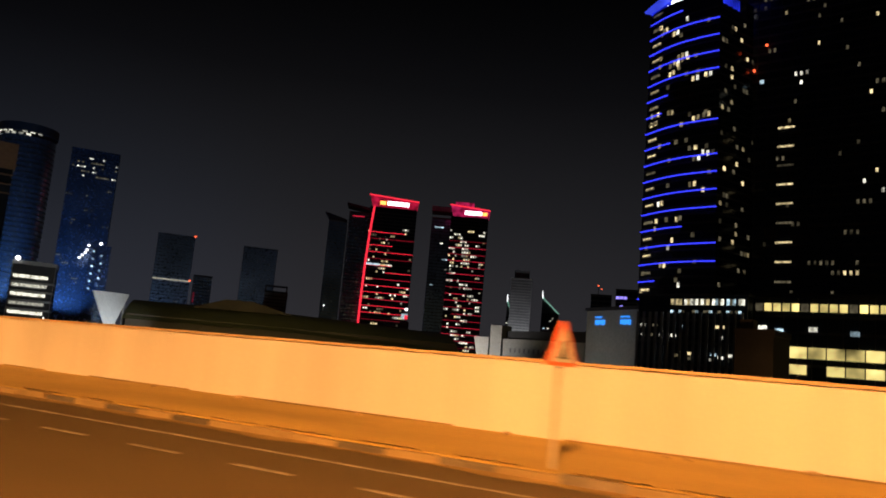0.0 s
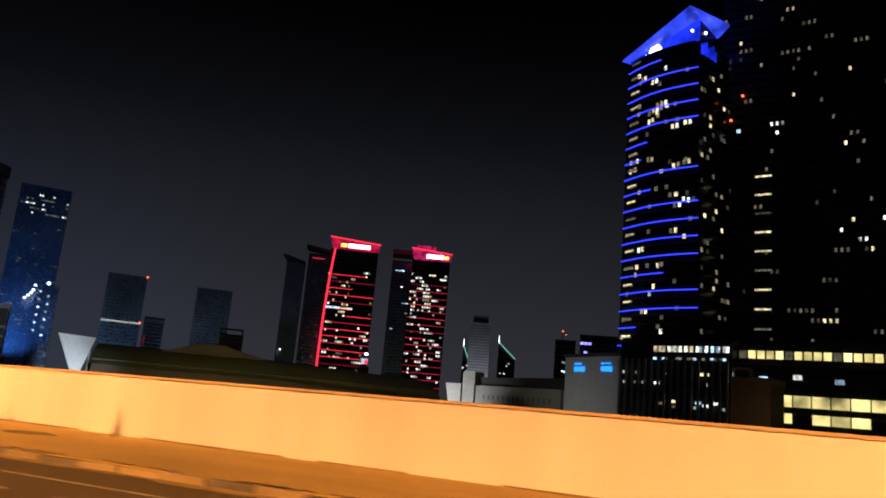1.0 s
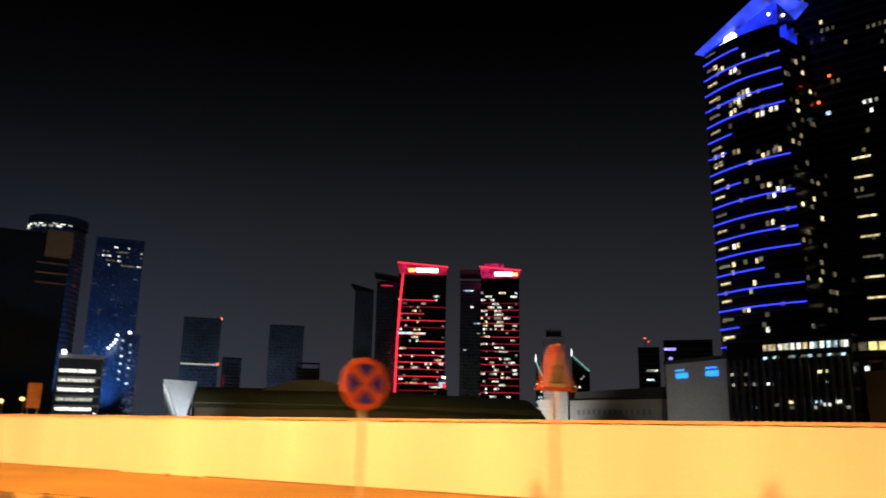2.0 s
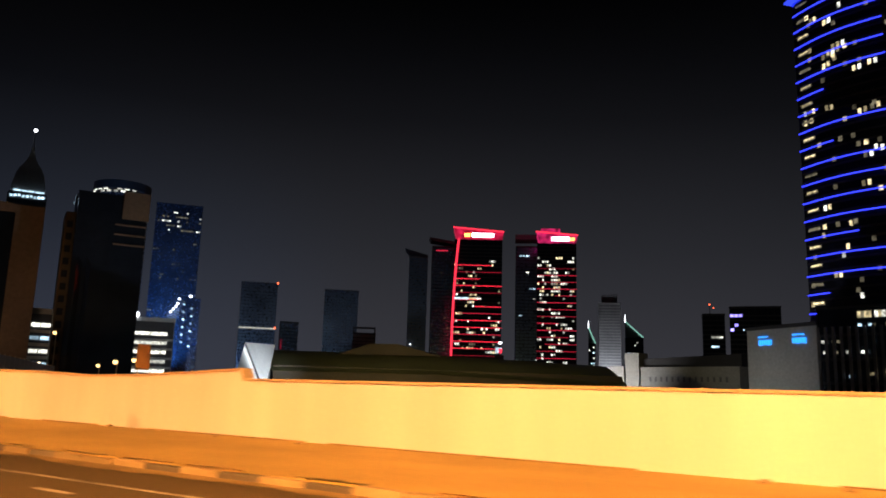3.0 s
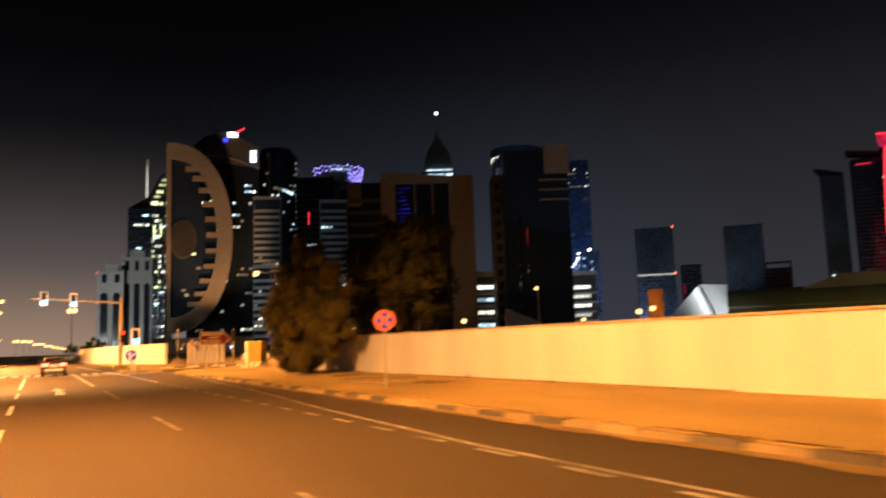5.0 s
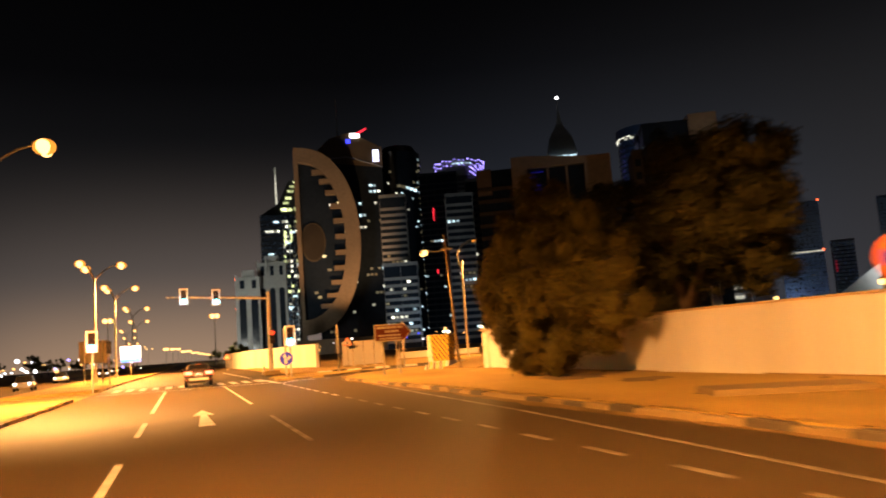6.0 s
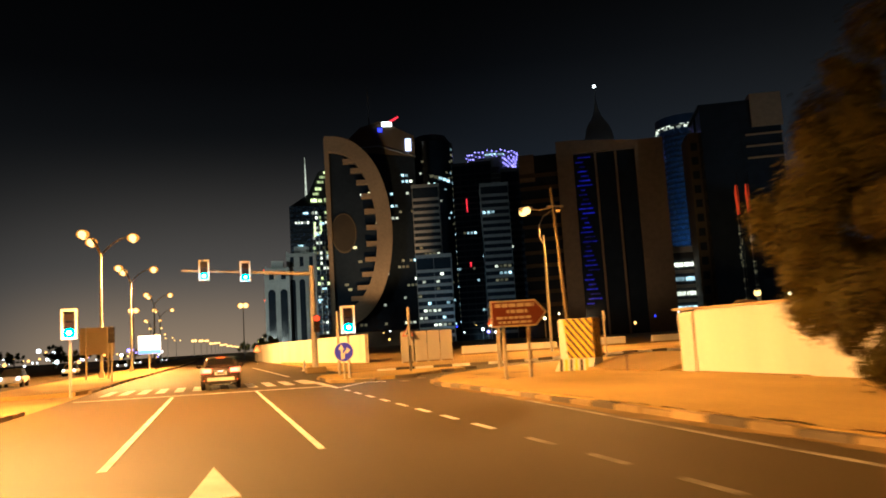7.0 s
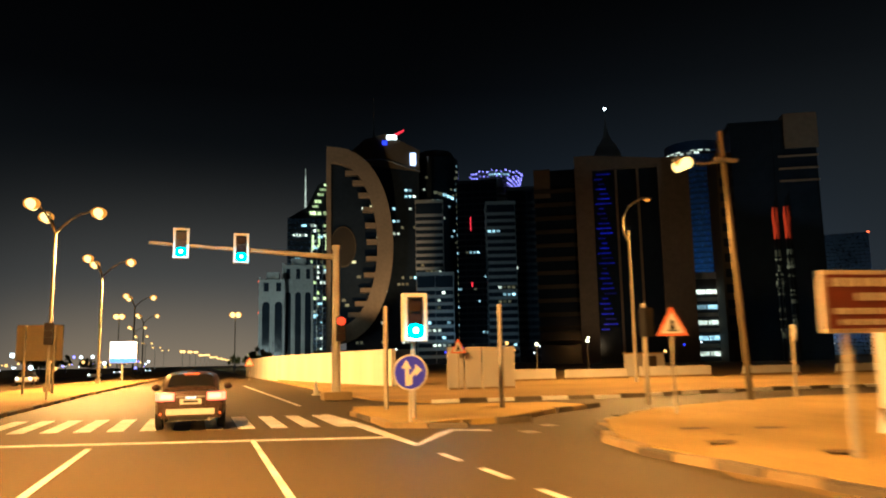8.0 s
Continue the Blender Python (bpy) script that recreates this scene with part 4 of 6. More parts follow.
for k in range(24):
    a = math.radians(250 + 4.2 * (k % 12) + 25)
    part("crown_lamp", CROWN_LAMP, None, vio).matrix_basis = pose(22.3 * math.cos(a), 22.3 * math.sin(a), 157.5 - 4.5 * (k // 12) - (k * 5 % 4))
part("crown", Shape().prism([(20.5 * math.cos(2 * math.pi * k / 30), 20.5 * math.sin(2 * math.pi * k / 30)) for k in range(30)], 150, 164, [(22.5 * math.cos(2 * math.pi * k / 30), 22.5 * math.sin(2 * math.pi * k / 30)) for k in range(30)]), GREYCLAD, vio)
for k in range(9):
    a = math.radians(236 + 5 * k)
    pane(vio, 23 * math.cos(a), 23 * math.sin(a), 160, 1.6, 1.3, WIN_COOL, math.degrees(a) + 90)


def arch_building():
    """Half-lens facade: a pale curved rim with teeth round dark glass, and a round emblem."""
    m, W = facing((69, 571), (108, 564))
    ob = thing("curved_rim_building", m, "building with a huge curved stone rim round dark glass", "building")
    z0, z1 = 12.0, 132.0
    n = 26
    def edge(k, inset=0.0):
        a = math.pi * k / n
        zc, rz = (z0 + z1) / 2, (z1 - z0) / 2 - inset
        return ((W - inset) * max(0.0, math.sin(a)) ** 0.8, zc + rz * math.cos(a))
    outer = [edge(k) for k in range(n + 1)]
    inner = [edge(k, 9.5) for k in range(n + 1)]
    rim = Shape()
    for k in range(n):
        rim.slab([outer[k], inner[k], inner[k + 1], outer[k + 1]], -2.5, 8)
    part("rim", rim, BROWNSTONE, ob, "pale curved stone rim")
    part("mast_edge", Shape().box(-0.4, 2.4, -2.6, 8, -1, z1 - 1.5), BROWNSTONE, ob, "straight stone edge")
    part("glass", Shape().slab([(2, z1 - 9)] + inner[1:-1] + [(2, z0 + 9)], 3, 30), DARKGLASS, ob)
    for k in range(11):
        a = math.pi * (0.17 + 0.64 * k / 10)
        x = (W - 9.0) * math.sin(a) ** 0.8
        z = (z0 + z1) / 2 + ((z1 - z0) / 2 - 9.0) * math.cos(a)
        part("tooth", Shape().box(x - 7.0, x + 1.2, -2.0, 3.0, z - 1.35, z + 1.35), BROWNSTONE, ob)
    part("emblem", Shape().disc(9.6, 71, 12.5, 1.5, 3.2, squash=0.62), BROWNDARK, ob, "large round emblem")
    part("emblem_field", Shape().disc(9.6, 71, 11.6, 1.3, 1.5, squash=0.62), surface("dark_bronze", (0.05, 0.033, 0.018), rough=0.6, vary=0.3, scale=0.3, fine=1.5, bump=0.0), ob, "dark bronze emblem field")
    part("plinth", Shape().box(-14, 52, -6, 30, -1, 9), BROWNSTONE, ob)
    rnd = random.Random(3)
    for x, z in ((22, 94), (27, 95), (31, 76), (9, 74), (10, 38), (12, 35), (19, 52), (16, 61)):
        pane(ob, x, 2.4, z, 2.4, 1.5, rnd.choice((WIN_WHITE, WIN_DIM, WIN_WARM)))
    return ob


arch_building()


def logo_tower():
    ob, W = tower("domed_tower", (84, 589), (129, 579), 128, "dark glass tower with a sloping roof and lit signs", depth=30, parapet=0, band=DARKGLASS)
    roof = Shape().slab([(-0.5, 128), (W + 0.5, 122), (W + 0.5, 136), (W * 0.55, 147), (W * 0.25, 143), (-0.5, 132)], -0.6, 28)
    part("roof", roof, BROWNDARK, ob)
    part("roof_edge", Shape().tube([(-0.6, -1, 128.5), (W * 0.5, -1.2, 130), (W + 0.7, -1, 122)], 0.5, 6), GREYCLAD, ob)
    part("mast", Shape().tube([(W * 0.38, 4, 140), (W * 0.38, 4, 172)], [0.6, 0.2], 6), DARKCLAD, ob)
    part("roof_sign", Shape().box(W * 0.56, W * 0.7, -1.4, -0.7, 143, 146), LED_WHITE, ob, "white and blue lit roof sign")
    part("roof_sign", Shape().slab([(W * 0.67, 145), (W * 0.8, 148.5), (W * 0.8, 149.6), (W * 0.67, 146.6)], -1.5, -0.8), LED_RED, ob, "red lit stroke of the roof sign")
    part("roof_sign", Shape().box(W * 0.5, W * 0.56, -1.4, -0.7, 139.5, 142), LED_BLUE, ob, "blue lit patch of the roof sign")
    part("wall_sign", Shape().box(W * 0.88, W * 0.96, -1.4, -0.7, 126, 134), glow("pale_blue_sign", (0.6, 0.65, 1.0), 3.0), ob, "pale blue glowing sign panel")
    lit_windows(ob, W, 12, 118, 80, 71, (WIN_COOL, WIN_DIM, WIN_WHITE), w=1.7, h=1.6, bay=2.6, y=-0.35)
    return ob


logo_tower()


def striped(name, L, R, H, label, seed, lights=6, depth=22, body=None, band=None):
    ob, W = tower(name, L, R, H, label, depth=depth, floor=3.9, body=body, band=band or GREYCLAD, band_h=1.7, mullion=9)
    lit_windows(ob, W, 8, H - 4, lights, seed, (WIN_COOL, WIN_WHITE, WIN_DIM), w=1.7, h=1.4, floor=3.9, bay=2.5, y=-0.35)
    return ob, W


ob = round_tower("tall_dark_tower", (150, 611), 15.5, 138, "tall round black tower with a beaded edge of lights", band=DARKGLASS)
part("roof", Shape().prism([(14.5 * math.cos(2 * math.pi * k / 32), 14.5 * math.sin(2 * math.pi * k / 32)) for k in range(32)], 138, 143.5, [(11 * math.cos(2 * math.pi * k / 32), 11 * math.sin(2 * math.pi * k / 32)) for k in range(32)]), DARKCLAD, ob, smooth=True)


def round_pane(parent, radius, turn, z, w, h, material):
    """A lit pane on a round facade."""
    a = radians(turn)
    pane(parent, radius * math.cos(a), radius * math.sin(a), z, w, h, material, turn + 90)


rnd = random.Random(79)
for k in range(31):
    round_pane(ob, 15.8, 316, 12 + 4 * k, 2.0, 1.5, WIN_DIM if k % 3 else WIN_COOL)
for k in range(5):
    round_pane(ob, 15.8, 252 + 11 * k, 112 - 0.8 * k, 2.6, 1.9, WIN_COOL if k > 1 else WIN_DIM)
for k in range(44):
    round_pane(ob, 15.8, 188 + 7 * rnd.randrange(19), 11 + 4 * rnd.randrange(29), 1.4, 1.3, rnd.choice((WIN_COOL, WIN_DIM, WIN_DIM, WIN_WHITE)))
striped("striped_block", (116, 541), (131, 536), 93, "grey striped apartment block", 72, 18)
striped("striped_block", (106, 503), (124, 497), 46, "lower grey striped block with blue-lit windows", 73, 22)
striped("striped_block", (148, 509), (163, 504), 87, "grey striped apartment block with a few lights", 74, 14, depth=26)
striped("striped_block", (163, 514), (183, 506), 97, "broad dark striped apartment block", 75, 3, band=DARKCLAD)
ob, W = tower("dark_slab_tower", (158, 590), (182, 580), 118, "dark slab with red upright light bars", depth=20)
part("light_bar", Shape().box(8.4, 9.0, -0.9, -0.4, 86, 95), LED_RED, ob)
part("light_bar", Shape().box(8.4, 9.2, -0.9, -0.4, 49, 52), LED_RED, ob)
lit_windows(ob, W, 10, 100, 16, 76, (WIN_COOL, WIN_DIM), w=1.5, h=1.4, y=-0.35)


def arched_complex():
    """Pale tower pair with tall arched recesses."""
    for (L, R, H, bays) in (((28, 537), (41, 535), 47, 2), ((41, 545), (57, 542.5), 56, 3)):
        m, W = facing(L, R)
        ob = thing("arched_pale_tower", m, "pale stone tower with tall arched recesses", "building", "pale arched towers")
        part("body", Shape().box(0, W, 0, 16, -1, H), PALESTONE, ob)
        step = W / bays
        for k in range(bays):
            x = step * (k + 0.5)
            arc = [(x + step * 0.3 * math.cos(math.pi * i / 8), H * 0.7 + step * 0.3 * math.sin(math.pi * i / 8)) for i in range(9)]
            part("recess", Shape().slab(arc + [(x - step * 0.3, 4), (x + step * 0.3, 4)], -0.25, 0.2), DARKGLASS, ob)
            part("window", Shape().box(x - step * 0.2, x + step * 0.2, -0.25, 0.2, H * 0.86, H * 0.96), DARKGLASS, ob)
            part("pilaster", Shape().box(step * k - 0.45, step * k + 0.45, -0.9, 0.0, 0, H + 1), PALESTONE, ob)
        part("roof_wall", Shape().box(W * 0.25, W * 0.75, 2, 10, H, H + 4), PALESTONE, ob)
    beacon(ob, -13.6, 6, 47.5, 0.5)
    beacon(ob, -13.4, 4, 30, 0.5)


arched_complex()


def green_lit_tower():
    ob, W = tower("green_lit_tower", (62, 733), (96, 729), 118, "dark tower with yellow-green lit crown and spire", depth=30, parapet=0, body=NAVYGLASS)
    lime = glow("lime_light", (0.85, 0.95, 0.45), 1.5, vary=0.6, grain=0.5)
    part("crown", Shape().slab([(0, 118), (W, 118), (W, 152), (W * 0.7, 146), (W * 0.45, 128)], 2, 26), DARKCLAD, ob)
    part("spire", Shape().tube([(14, 4, 118), (14, 4, 160)], [1.3, 0.15], 6), WIN_WHITE, ob)
    for k, (x, z, w, h) in enumerate(((31, 145, 4, 2), (28, 141, 5, 2), (26, 137, 5, 2), (24, 131, 5, 2.5), (22, 127, 5, 2), (20, 121, 5, 3), (25, 121, 3, 3), (30, 121, 3, 3), (20, 92, 1.6, 12), (25, 96, 1.6, 9), (31, 92, 1.8, 13))):
        pane(ob, x, 1.2 if z > 117 else -0.6, z, w, h, lime)
    rnd = random.Random(17)
    for k in range(40):
        pane(ob, 19 + 2.6 * rnd.randrange(6), -0.6, 52 + 4.2 * rnd.randrange(15), 1.9, 2.2, rnd.choice((WIN_WHITE, WIN_WHITE, lime, WIN_DIM)))
    for k in range(18):
        pane(ob, 6 + 2.6 * rnd.randrange(9), -0.6, 8 + 4.2 * rnd.randrange(11), 1.6, 1.6, rnd.choice((WIN_COOL, WIN_DIM, WIN_WHITE)))
    for k in range(4):
        part("light_fin", Shape().box(18.4 + 4.6 * k, 18.9 + 4.6 * k, -1.2, -0.3, 10, 112), PALESTONE, ob)
    for k in range(5):
        pane(ob, 5 + 2.4 * k, -0.6, 103, 1.8, 1.8, WIN_WHITE)
    for k in range(10):
        pane(ob, 8 + 5 * (k % 2) + 9 * (k % 3), -0.6, 30 + 9 * k, 4, 1.6, WIN_COOL)
    return ob


green_lit_tower()
# Glowing bars and chains stand in for a reflection in the tower's glass.
flame = thing("light_sculpture", facing((124, 260), (127.5, 257.5))[0], "two red light bars and dim white chains in place of a reflection", "light sculpture")
part("stem", Shape().box(0.2, 0.5, 0.3, 0.7, -1, 35).box(2.7, 3.0, 0.3, 0.7, -1, 35), DARKCLAD, flame)
rnd = random.Random(31)
for x in (0.2, 2.6):
    part("light_bar", Shape().tube([(x + 0.2, 0, 27.8), (x + 0.3, 0, 29.5), (x + 0.15, 0, 33), (x + 0.25, 0, 35.2)], [0.2, 0.29, 0.27, 0.1], 8), glow("red_light_bar", (1.0, 0.07, 0.02), 0.4) if "red_light_bar" not in MATS else MATS["red_light_bar"], flame)
# Black glass blades, added to hide the bars except from the junction.
for x in (0.75, 3.15):
    way = Vector((math.sin(radians(37)), math.cos(radians(37))))
    turn = math.atan2(257.5 - 260, 127.5 - 124)
    u = (way.x * math.cos(turn) + way.y * math.sin(turn), way.y * math.cos(turn) - way.x * math.sin(turn))
    part("blade", Shape().prism([(x + 0.3 * u[0], 0.3 * u[1]), (x - 11 * u[0], -11 * u[1]), (x - 11 * u[0] + 0.15, -11 * u[1]), (x + 0.3 * u[0] + 0.15, 0.3 * u[1])], -1, 36.5), DARKGLASS, flame, "black glass blade added to hide the bars")
for k in range(46):
    z = 5 + 20 * rnd.random()
    pane(flame, (0.4, 2.8)[k % 2] + rnd.gauss(0, 0.16), -0.1, z, rnd.choice((0.2, 0.3)), rnd.choice((0.3, 0.5, 0.9)), WIN_DIM, rnd.uniform(-20, 20))

# ---- street lamps ----
def street_lamp_triple():
    """Tall median lamp with three arms spread evenly round the pole."""
    ob = thing("street_lamp", pose(*MEDIAN_LAMPS[5], 0.14), "tall street lamp with three lit sodium heads on rising arms", "street lamp", "street lamps on the median")
    part("base", Shape().box(-0.22, 0.22, -0.22, 0.22, 0, 0.5), POLE, ob, bevel=0.03)
    part("pole", Shape().tube([(0, 0, 0.4), (0, 0, 5), (0, 0, 10.5)], [0.15, 0.125, 0.095], 12), POLE, ob, smooth=True)
    for turn in (2, 114, 246):
        c, q = math.cos(radians(turn)), math.sin(radians(turn))
        part("arm", Shape().tube([(r * c, r * q, z) for r, z in ((0, 10.4), (0.35, 10.85), (0.9, 11.4), (1.5, 11.8), (2.2, 12.02))], [0.085, 0.075, 0.065, 0.055, 0.045], 8), POLE, ob, smooth=True)
        head = part("head", Shape().prism([(r * c - w * q, r * q + w * c) for r, w in ((2.05, -0.18), (3.0, -0.14), (3.0, 0.14), (2.05, 0.18))], 12.0, 12.16), STEEL, ob, bevel=0.03)
        # Lamp glass widened into an orange halo behind the pale core.
        part("lamp_glass", Shape().ball(2.6 * c, 2.6 * q, 11.93, 0.52, 0.75, 14, 8), SODIUM_GLOW, head, "orange ball for the lamp glass and its halo", smooth=True)
        part("lamp_core", Shape().tube([(2.6 * c, 2.6 * q + d, 11.87) for d in (-0.72, -0.6, 0, 0.6, 0.72)], [0.14, 0.29, 0.34, 0.29, 0.14], 14), SODIUM_CORE, head, "bright pale lamp core", smooth=True)
    return ob


lamp = street_lamp_triple()
for k, (x, y) in enumerate(MEDIAN_LAMPS):
    if k != 5:
        copy_thing(lamp, pose(x, y, 0.14 if k < 9 else -0.06))


def far_lamp(x, y, h, turn=0):
    ob = thing("far_street_lamp", pose(x, y, 0, 0, 0, turn), "distant street lamp with a lit head", "street lamp", "distant street lamps")
    part("pole", Shape().tube([(0, 0, 0), (0, 0, h)], [0.14, 0.09], 8), POLE, ob)
    part("arm", Shape().tube([(-0.6, 0, h), (0.6, 0, h)], 0.06, 6), POLE, ob)
    for s in (-1, 1):
        # Glass and core oversized to imitate the glare of distant lamps.
        part("lamp_glass", Shape().ball(0.6 * s, 0, h - 0.1, 0.85, 0.8), SODIUM_GLOW, ob, smooth=True)
        part("lamp_core", Shape().tube([(0.6 * s, -0.95, h - 0.15), (0.6 * s, -0.8, h - 0.15), (0.6 * s, 0.8, h - 0.15), (0.6 * s, 0.95, h - 0.15)], [0.25, 0.6, 0.6, 0.25], 10), SODIUM_CORE, ob, smooth=True)
    return ob


t_lamp = far_lamp(6.8, 300, 13.2)
copy_thing(t_lamp, pose(-28.8, 410, 0) @ Matrix.Scale(1.48, 4))
# The far road bends slowly to the right.
for k in range(22):
    d = 520 + 62 * k
    az = radians(-1.4 + 4.6 * (1 - 520 / d))
    copy_thing(t_lamp, pose(d * math.sin(az), 116 + d * math.cos(az), -7.5 + 0.8 * (k % 3)) @ Matrix.Scale(1.4, 4))


def crane_pole_lamp():
    """Leaning timber pole with one lit arm."""
    ob = thing("leaning_lamp_pole", pose(17.35, 138.1, 0.14), "leaning timber pole carrying a lit street lamp arm", "street lamp")
    part("pole", Shape().tube([(0, 0, 0), (-0.22, 0, 4.5), (-0.47, 0, 9.15)], [0.115, 0.095, 0.075], 10), surface("weathered_timber", (0.2, 0.16, 0.1), rough=0.85, vary=0.35, scale=3, fine=22, bump=0.3, stretch=(3, 3, 0.2)), ob, smooth=True)
    part("cross_arm", Shape().box(-0.75, 0.15, -0.07, 0.07, 8.08, 8.2), STEEL, ob)
    part("arm", Shape().tube([(-0.42, 0, 8.1), (-1.2, 0, 7.95), (-1.75, 0, 8.0)], [0.05, 0.045, 0.04], 8), STEEL, ob, smooth=True)
    head = part("head", Shape().box(-2.35, -1.65, -0.16, 0.16, 7.96, 8.1), STEEL, ob, bevel=0.04)
    part("lamp_glass", Shape().ball(-2.05, 0, 7.94, 0.27, 0.6, 14, 8), SODIUM_GLOW, head, smooth=True)
    part("lamp_core", Shape().tube([(-2.05, -0.38, 7.87), (-2.05, -0.3, 7.87), (-2.05, 0.3, 7.87), (-2.05, 0.38, 7.87)], [0.1, 0.2, 0.2, 0.1], 14), SODIUM_CORE, head, smooth=True)
    return ob


crane_pole_lamp()


def hooked_lamp():
    ob = thing("hooked_lamp_post", pose(26.0, 159.5, 0), "slender white lamp post with a hooked arm and an added glow", "street lamp")
    part("pole", Shape().tube([(0, 0, 0), (0, 0, 9.7)], [0.13, 0.08], 10), WHITEPAINT, ob, smooth=True)
    part("hook", Shape().tube([(0, 0, 8.9), (-0.35, 0, 9.6), (-0.35, 0, 10.5), (0.1, 0, 11.3), (0.9, 0, 11.8), (1.3, 0, 11.9)], [0.06, 0.07, 0.07, 0.07, 0.07, 0.06], 8), WHITEPAINT, ob, smooth=True)
    part("head", Shape().box(1.1, 1.8, -0.14, 0.14, 11.82, 11.96), STEEL, ob, bevel=0.03)
    # Glow added to an unlit head, to go with the fill spot.
    part("lamp_glass", Shape().ball(1.5, 0, 11.78, 0.2, 0.5), SODIUM_GLOW, ob, smooth=True)
    return ob


hooked_lamp()
for x, y, z in ((36.7, 198.5, 3.3), (41.9, 196, 3.6), (68.7, 181, 4.7), (71.5, 178.5, 4.5), (60, 230, 5.0)):
    ob = thing("garden_lamp", pose(x, y, 0), "short post lamp with a glowing globe", "lamp", "post lamps beyond the cross street")
    part("post", Shape().tube([(0, 0, -0.1), (0, 0, z - 0.3)], 0.06, 8), POLE, ob)
    part("globe", Shape().ball(0, 0, z, 0.2), glow("pale_globe", (1.0, 0.8, 0.5), 5.0) if "pale_globe" not in MATS else MATS["pale_globe"], ob, smooth=True)


# ---- traffic signals ----
def signal_head(parent, x, y, z, lit="green", back=True):
    """Three-lens signal with a white-edged backing board; z is its foot."""
    body = part("signal_head", Shape().box(x - 0.2, x + 0.2, y - 0.12, y + 0.14, z + 0.1, z + 1.15), BLACKBOX, parent, bevel=0.02)
    if back:
        part("backing_board", Shape().box(x - 0.29, x + 0.29, y + 0.15, y + 0.17, z, z + 1.25), BLACKBOX, body)
        rim = Shape()
        for x0, x1, z0, z1 in ((-0.32, -0.22, 0, 1.27), (0.22, 0.32, 0, 1.27), (-0.22, 0.22, 1.17, 1.27), (-0.22, 0.22, 0, 0.1)):
            rim.box(x + x0, x + x1, y - 0.14, y + 0.15, z + z0, z + z1)
        part("white_border", rim, KERB_WHITE, body)
    for k, name in enumerate(("green", "amber", "red")):
        mat = SIGNAL_OFF if name != lit else (SIGNAL_GREEN if name == "green" else SIGNAL_RED)
        part("lens", Shape().disc(x, z + 0.28 + 0.34 * k, 0.185, y - 0.16, y - 0.1, 18), mat, body, ("lit " if name == lit else "unlit ") + name + " lens")
        if name == lit and name == "green":
            part("lens_core", Shape().disc(x, z + 0.28 + 0.34 * k, 0.12, y - 0.168, y - 0.16, 14), LENS_CORE, body, "pale bright lens centre")
        part("visor", Shape().box(x - 0.15, x + 0.15, y - 0.24, y - 0.1, z + 0.44 + 0.34 * k, z + 0.43 + 0.34 * k), BLACKBOX, body)
    return body


def signal_gantry():
    ob = thing("signal_gantry", pose(5.5, 149.9, 0.14), "traffic signal gantry with two green signals on a long arm", "traffic light")
    part("plinth", Shape().box(-0.6, 0.6, -0.6, 0.6, -0.1, 0.25), KERB, ob, bevel=0.03)
    part("post", Shape().tube([(0, 0, 0.2), (0, 0, 6.5)], [0.2, 0.15], 12), POLE, ob, smooth=True)
    part("cap", Shape().tube([(0, 0, 6.45), (0, 0, 6.62)], [0.19, 0.19], 12), POLE, ob)
    part("arm", Shape().tube([(0.1, 0, 6.1), (-4, 0, 6.33), (-7.8, 0, 6.55)], [0.13, 0.1, 0.07], 10), POLE, ob, smooth=True)
    for x, z in ((-6.5, 5.88), (-4.08, 5.72)):
        signal_head(ob, x, -0.2, z)
    signal_head(ob, 0.15, -0.3, 2.3, lit="red", back=False)
    return ob


signal_gantry()


def signal_post(x, y, h, lit, label, back=True, side=0.0):
    ob = thing("signal_post", pose(x, y, 0.14), label, "traffic light", "signal posts")
    part("post", Shape().tube([(0, 0, 0), (0, 0, h)], 0.065, 10), POLE, ob, smooth=True)
    signal_head(ob, side, -0.16, h - 1.2, lit, back)
    return ob


signal_post(5.35, 136.4, 3.2, "green", "island signal post showing a green light")
signal_post(-6.25, 136.4, 3.6, "green", "median signal post showing a green light")
signal_post(-7.1, 157.4, 3.7, "none", "dark median signal post seen from its side", back=False)
for x, y, h in ((5.5, 140.3, 3.2), (8.95, 139.2, 3.2), (13.2, 137.65, 3.1)):
    ob = thing("steel_post", pose(x, y, 0.13), "bare galvanised steel post", "post", "bare posts at the junction")
    part("tube", Shape().tube([(0, 0, 0), (0, 0, h)], 0.075, 10), POLE, ob, smooth=True)
    part("cap", Shape().tube([(0, 0, h), (0, 0, h + 0.05)], [0.08, 0.03], 10), STEEL, ob)
    if x > 13:
        part("signal_box", Shape().box(-0.12, 0.16, -0.3, 0.1, h - 1.0, h - 0.1), BLACKBOX, ob, "dark signal box seen from behind", bevel=0.02)


# A thin post whose small round sign is seen nearly edge-on.
ob = thing("edge_on_sign", pose(19.7, 138.6, 0.14, 0, 0, 62), "thin leaning post with a small round sign seen edge-on", "road sign")
part("post", Shape().tube([(0, 0.05, 0), (-0.1, 0.05, 2.5)], 0.055, 10), POLE, ob, smooth=True)
part("disc", Shape().disc(-0.09, 2.2, 0.3, -0.02, 0.02, 24), WHITEPAINT, ob)


# ---- road signs ----
def pole_of(ob, h, r=0.04, x=0.0):
    part("post", Shape().tube([(x, 0.05, 0), (x, 0.05, h)], r, 10), POLE, ob, smooth=True)


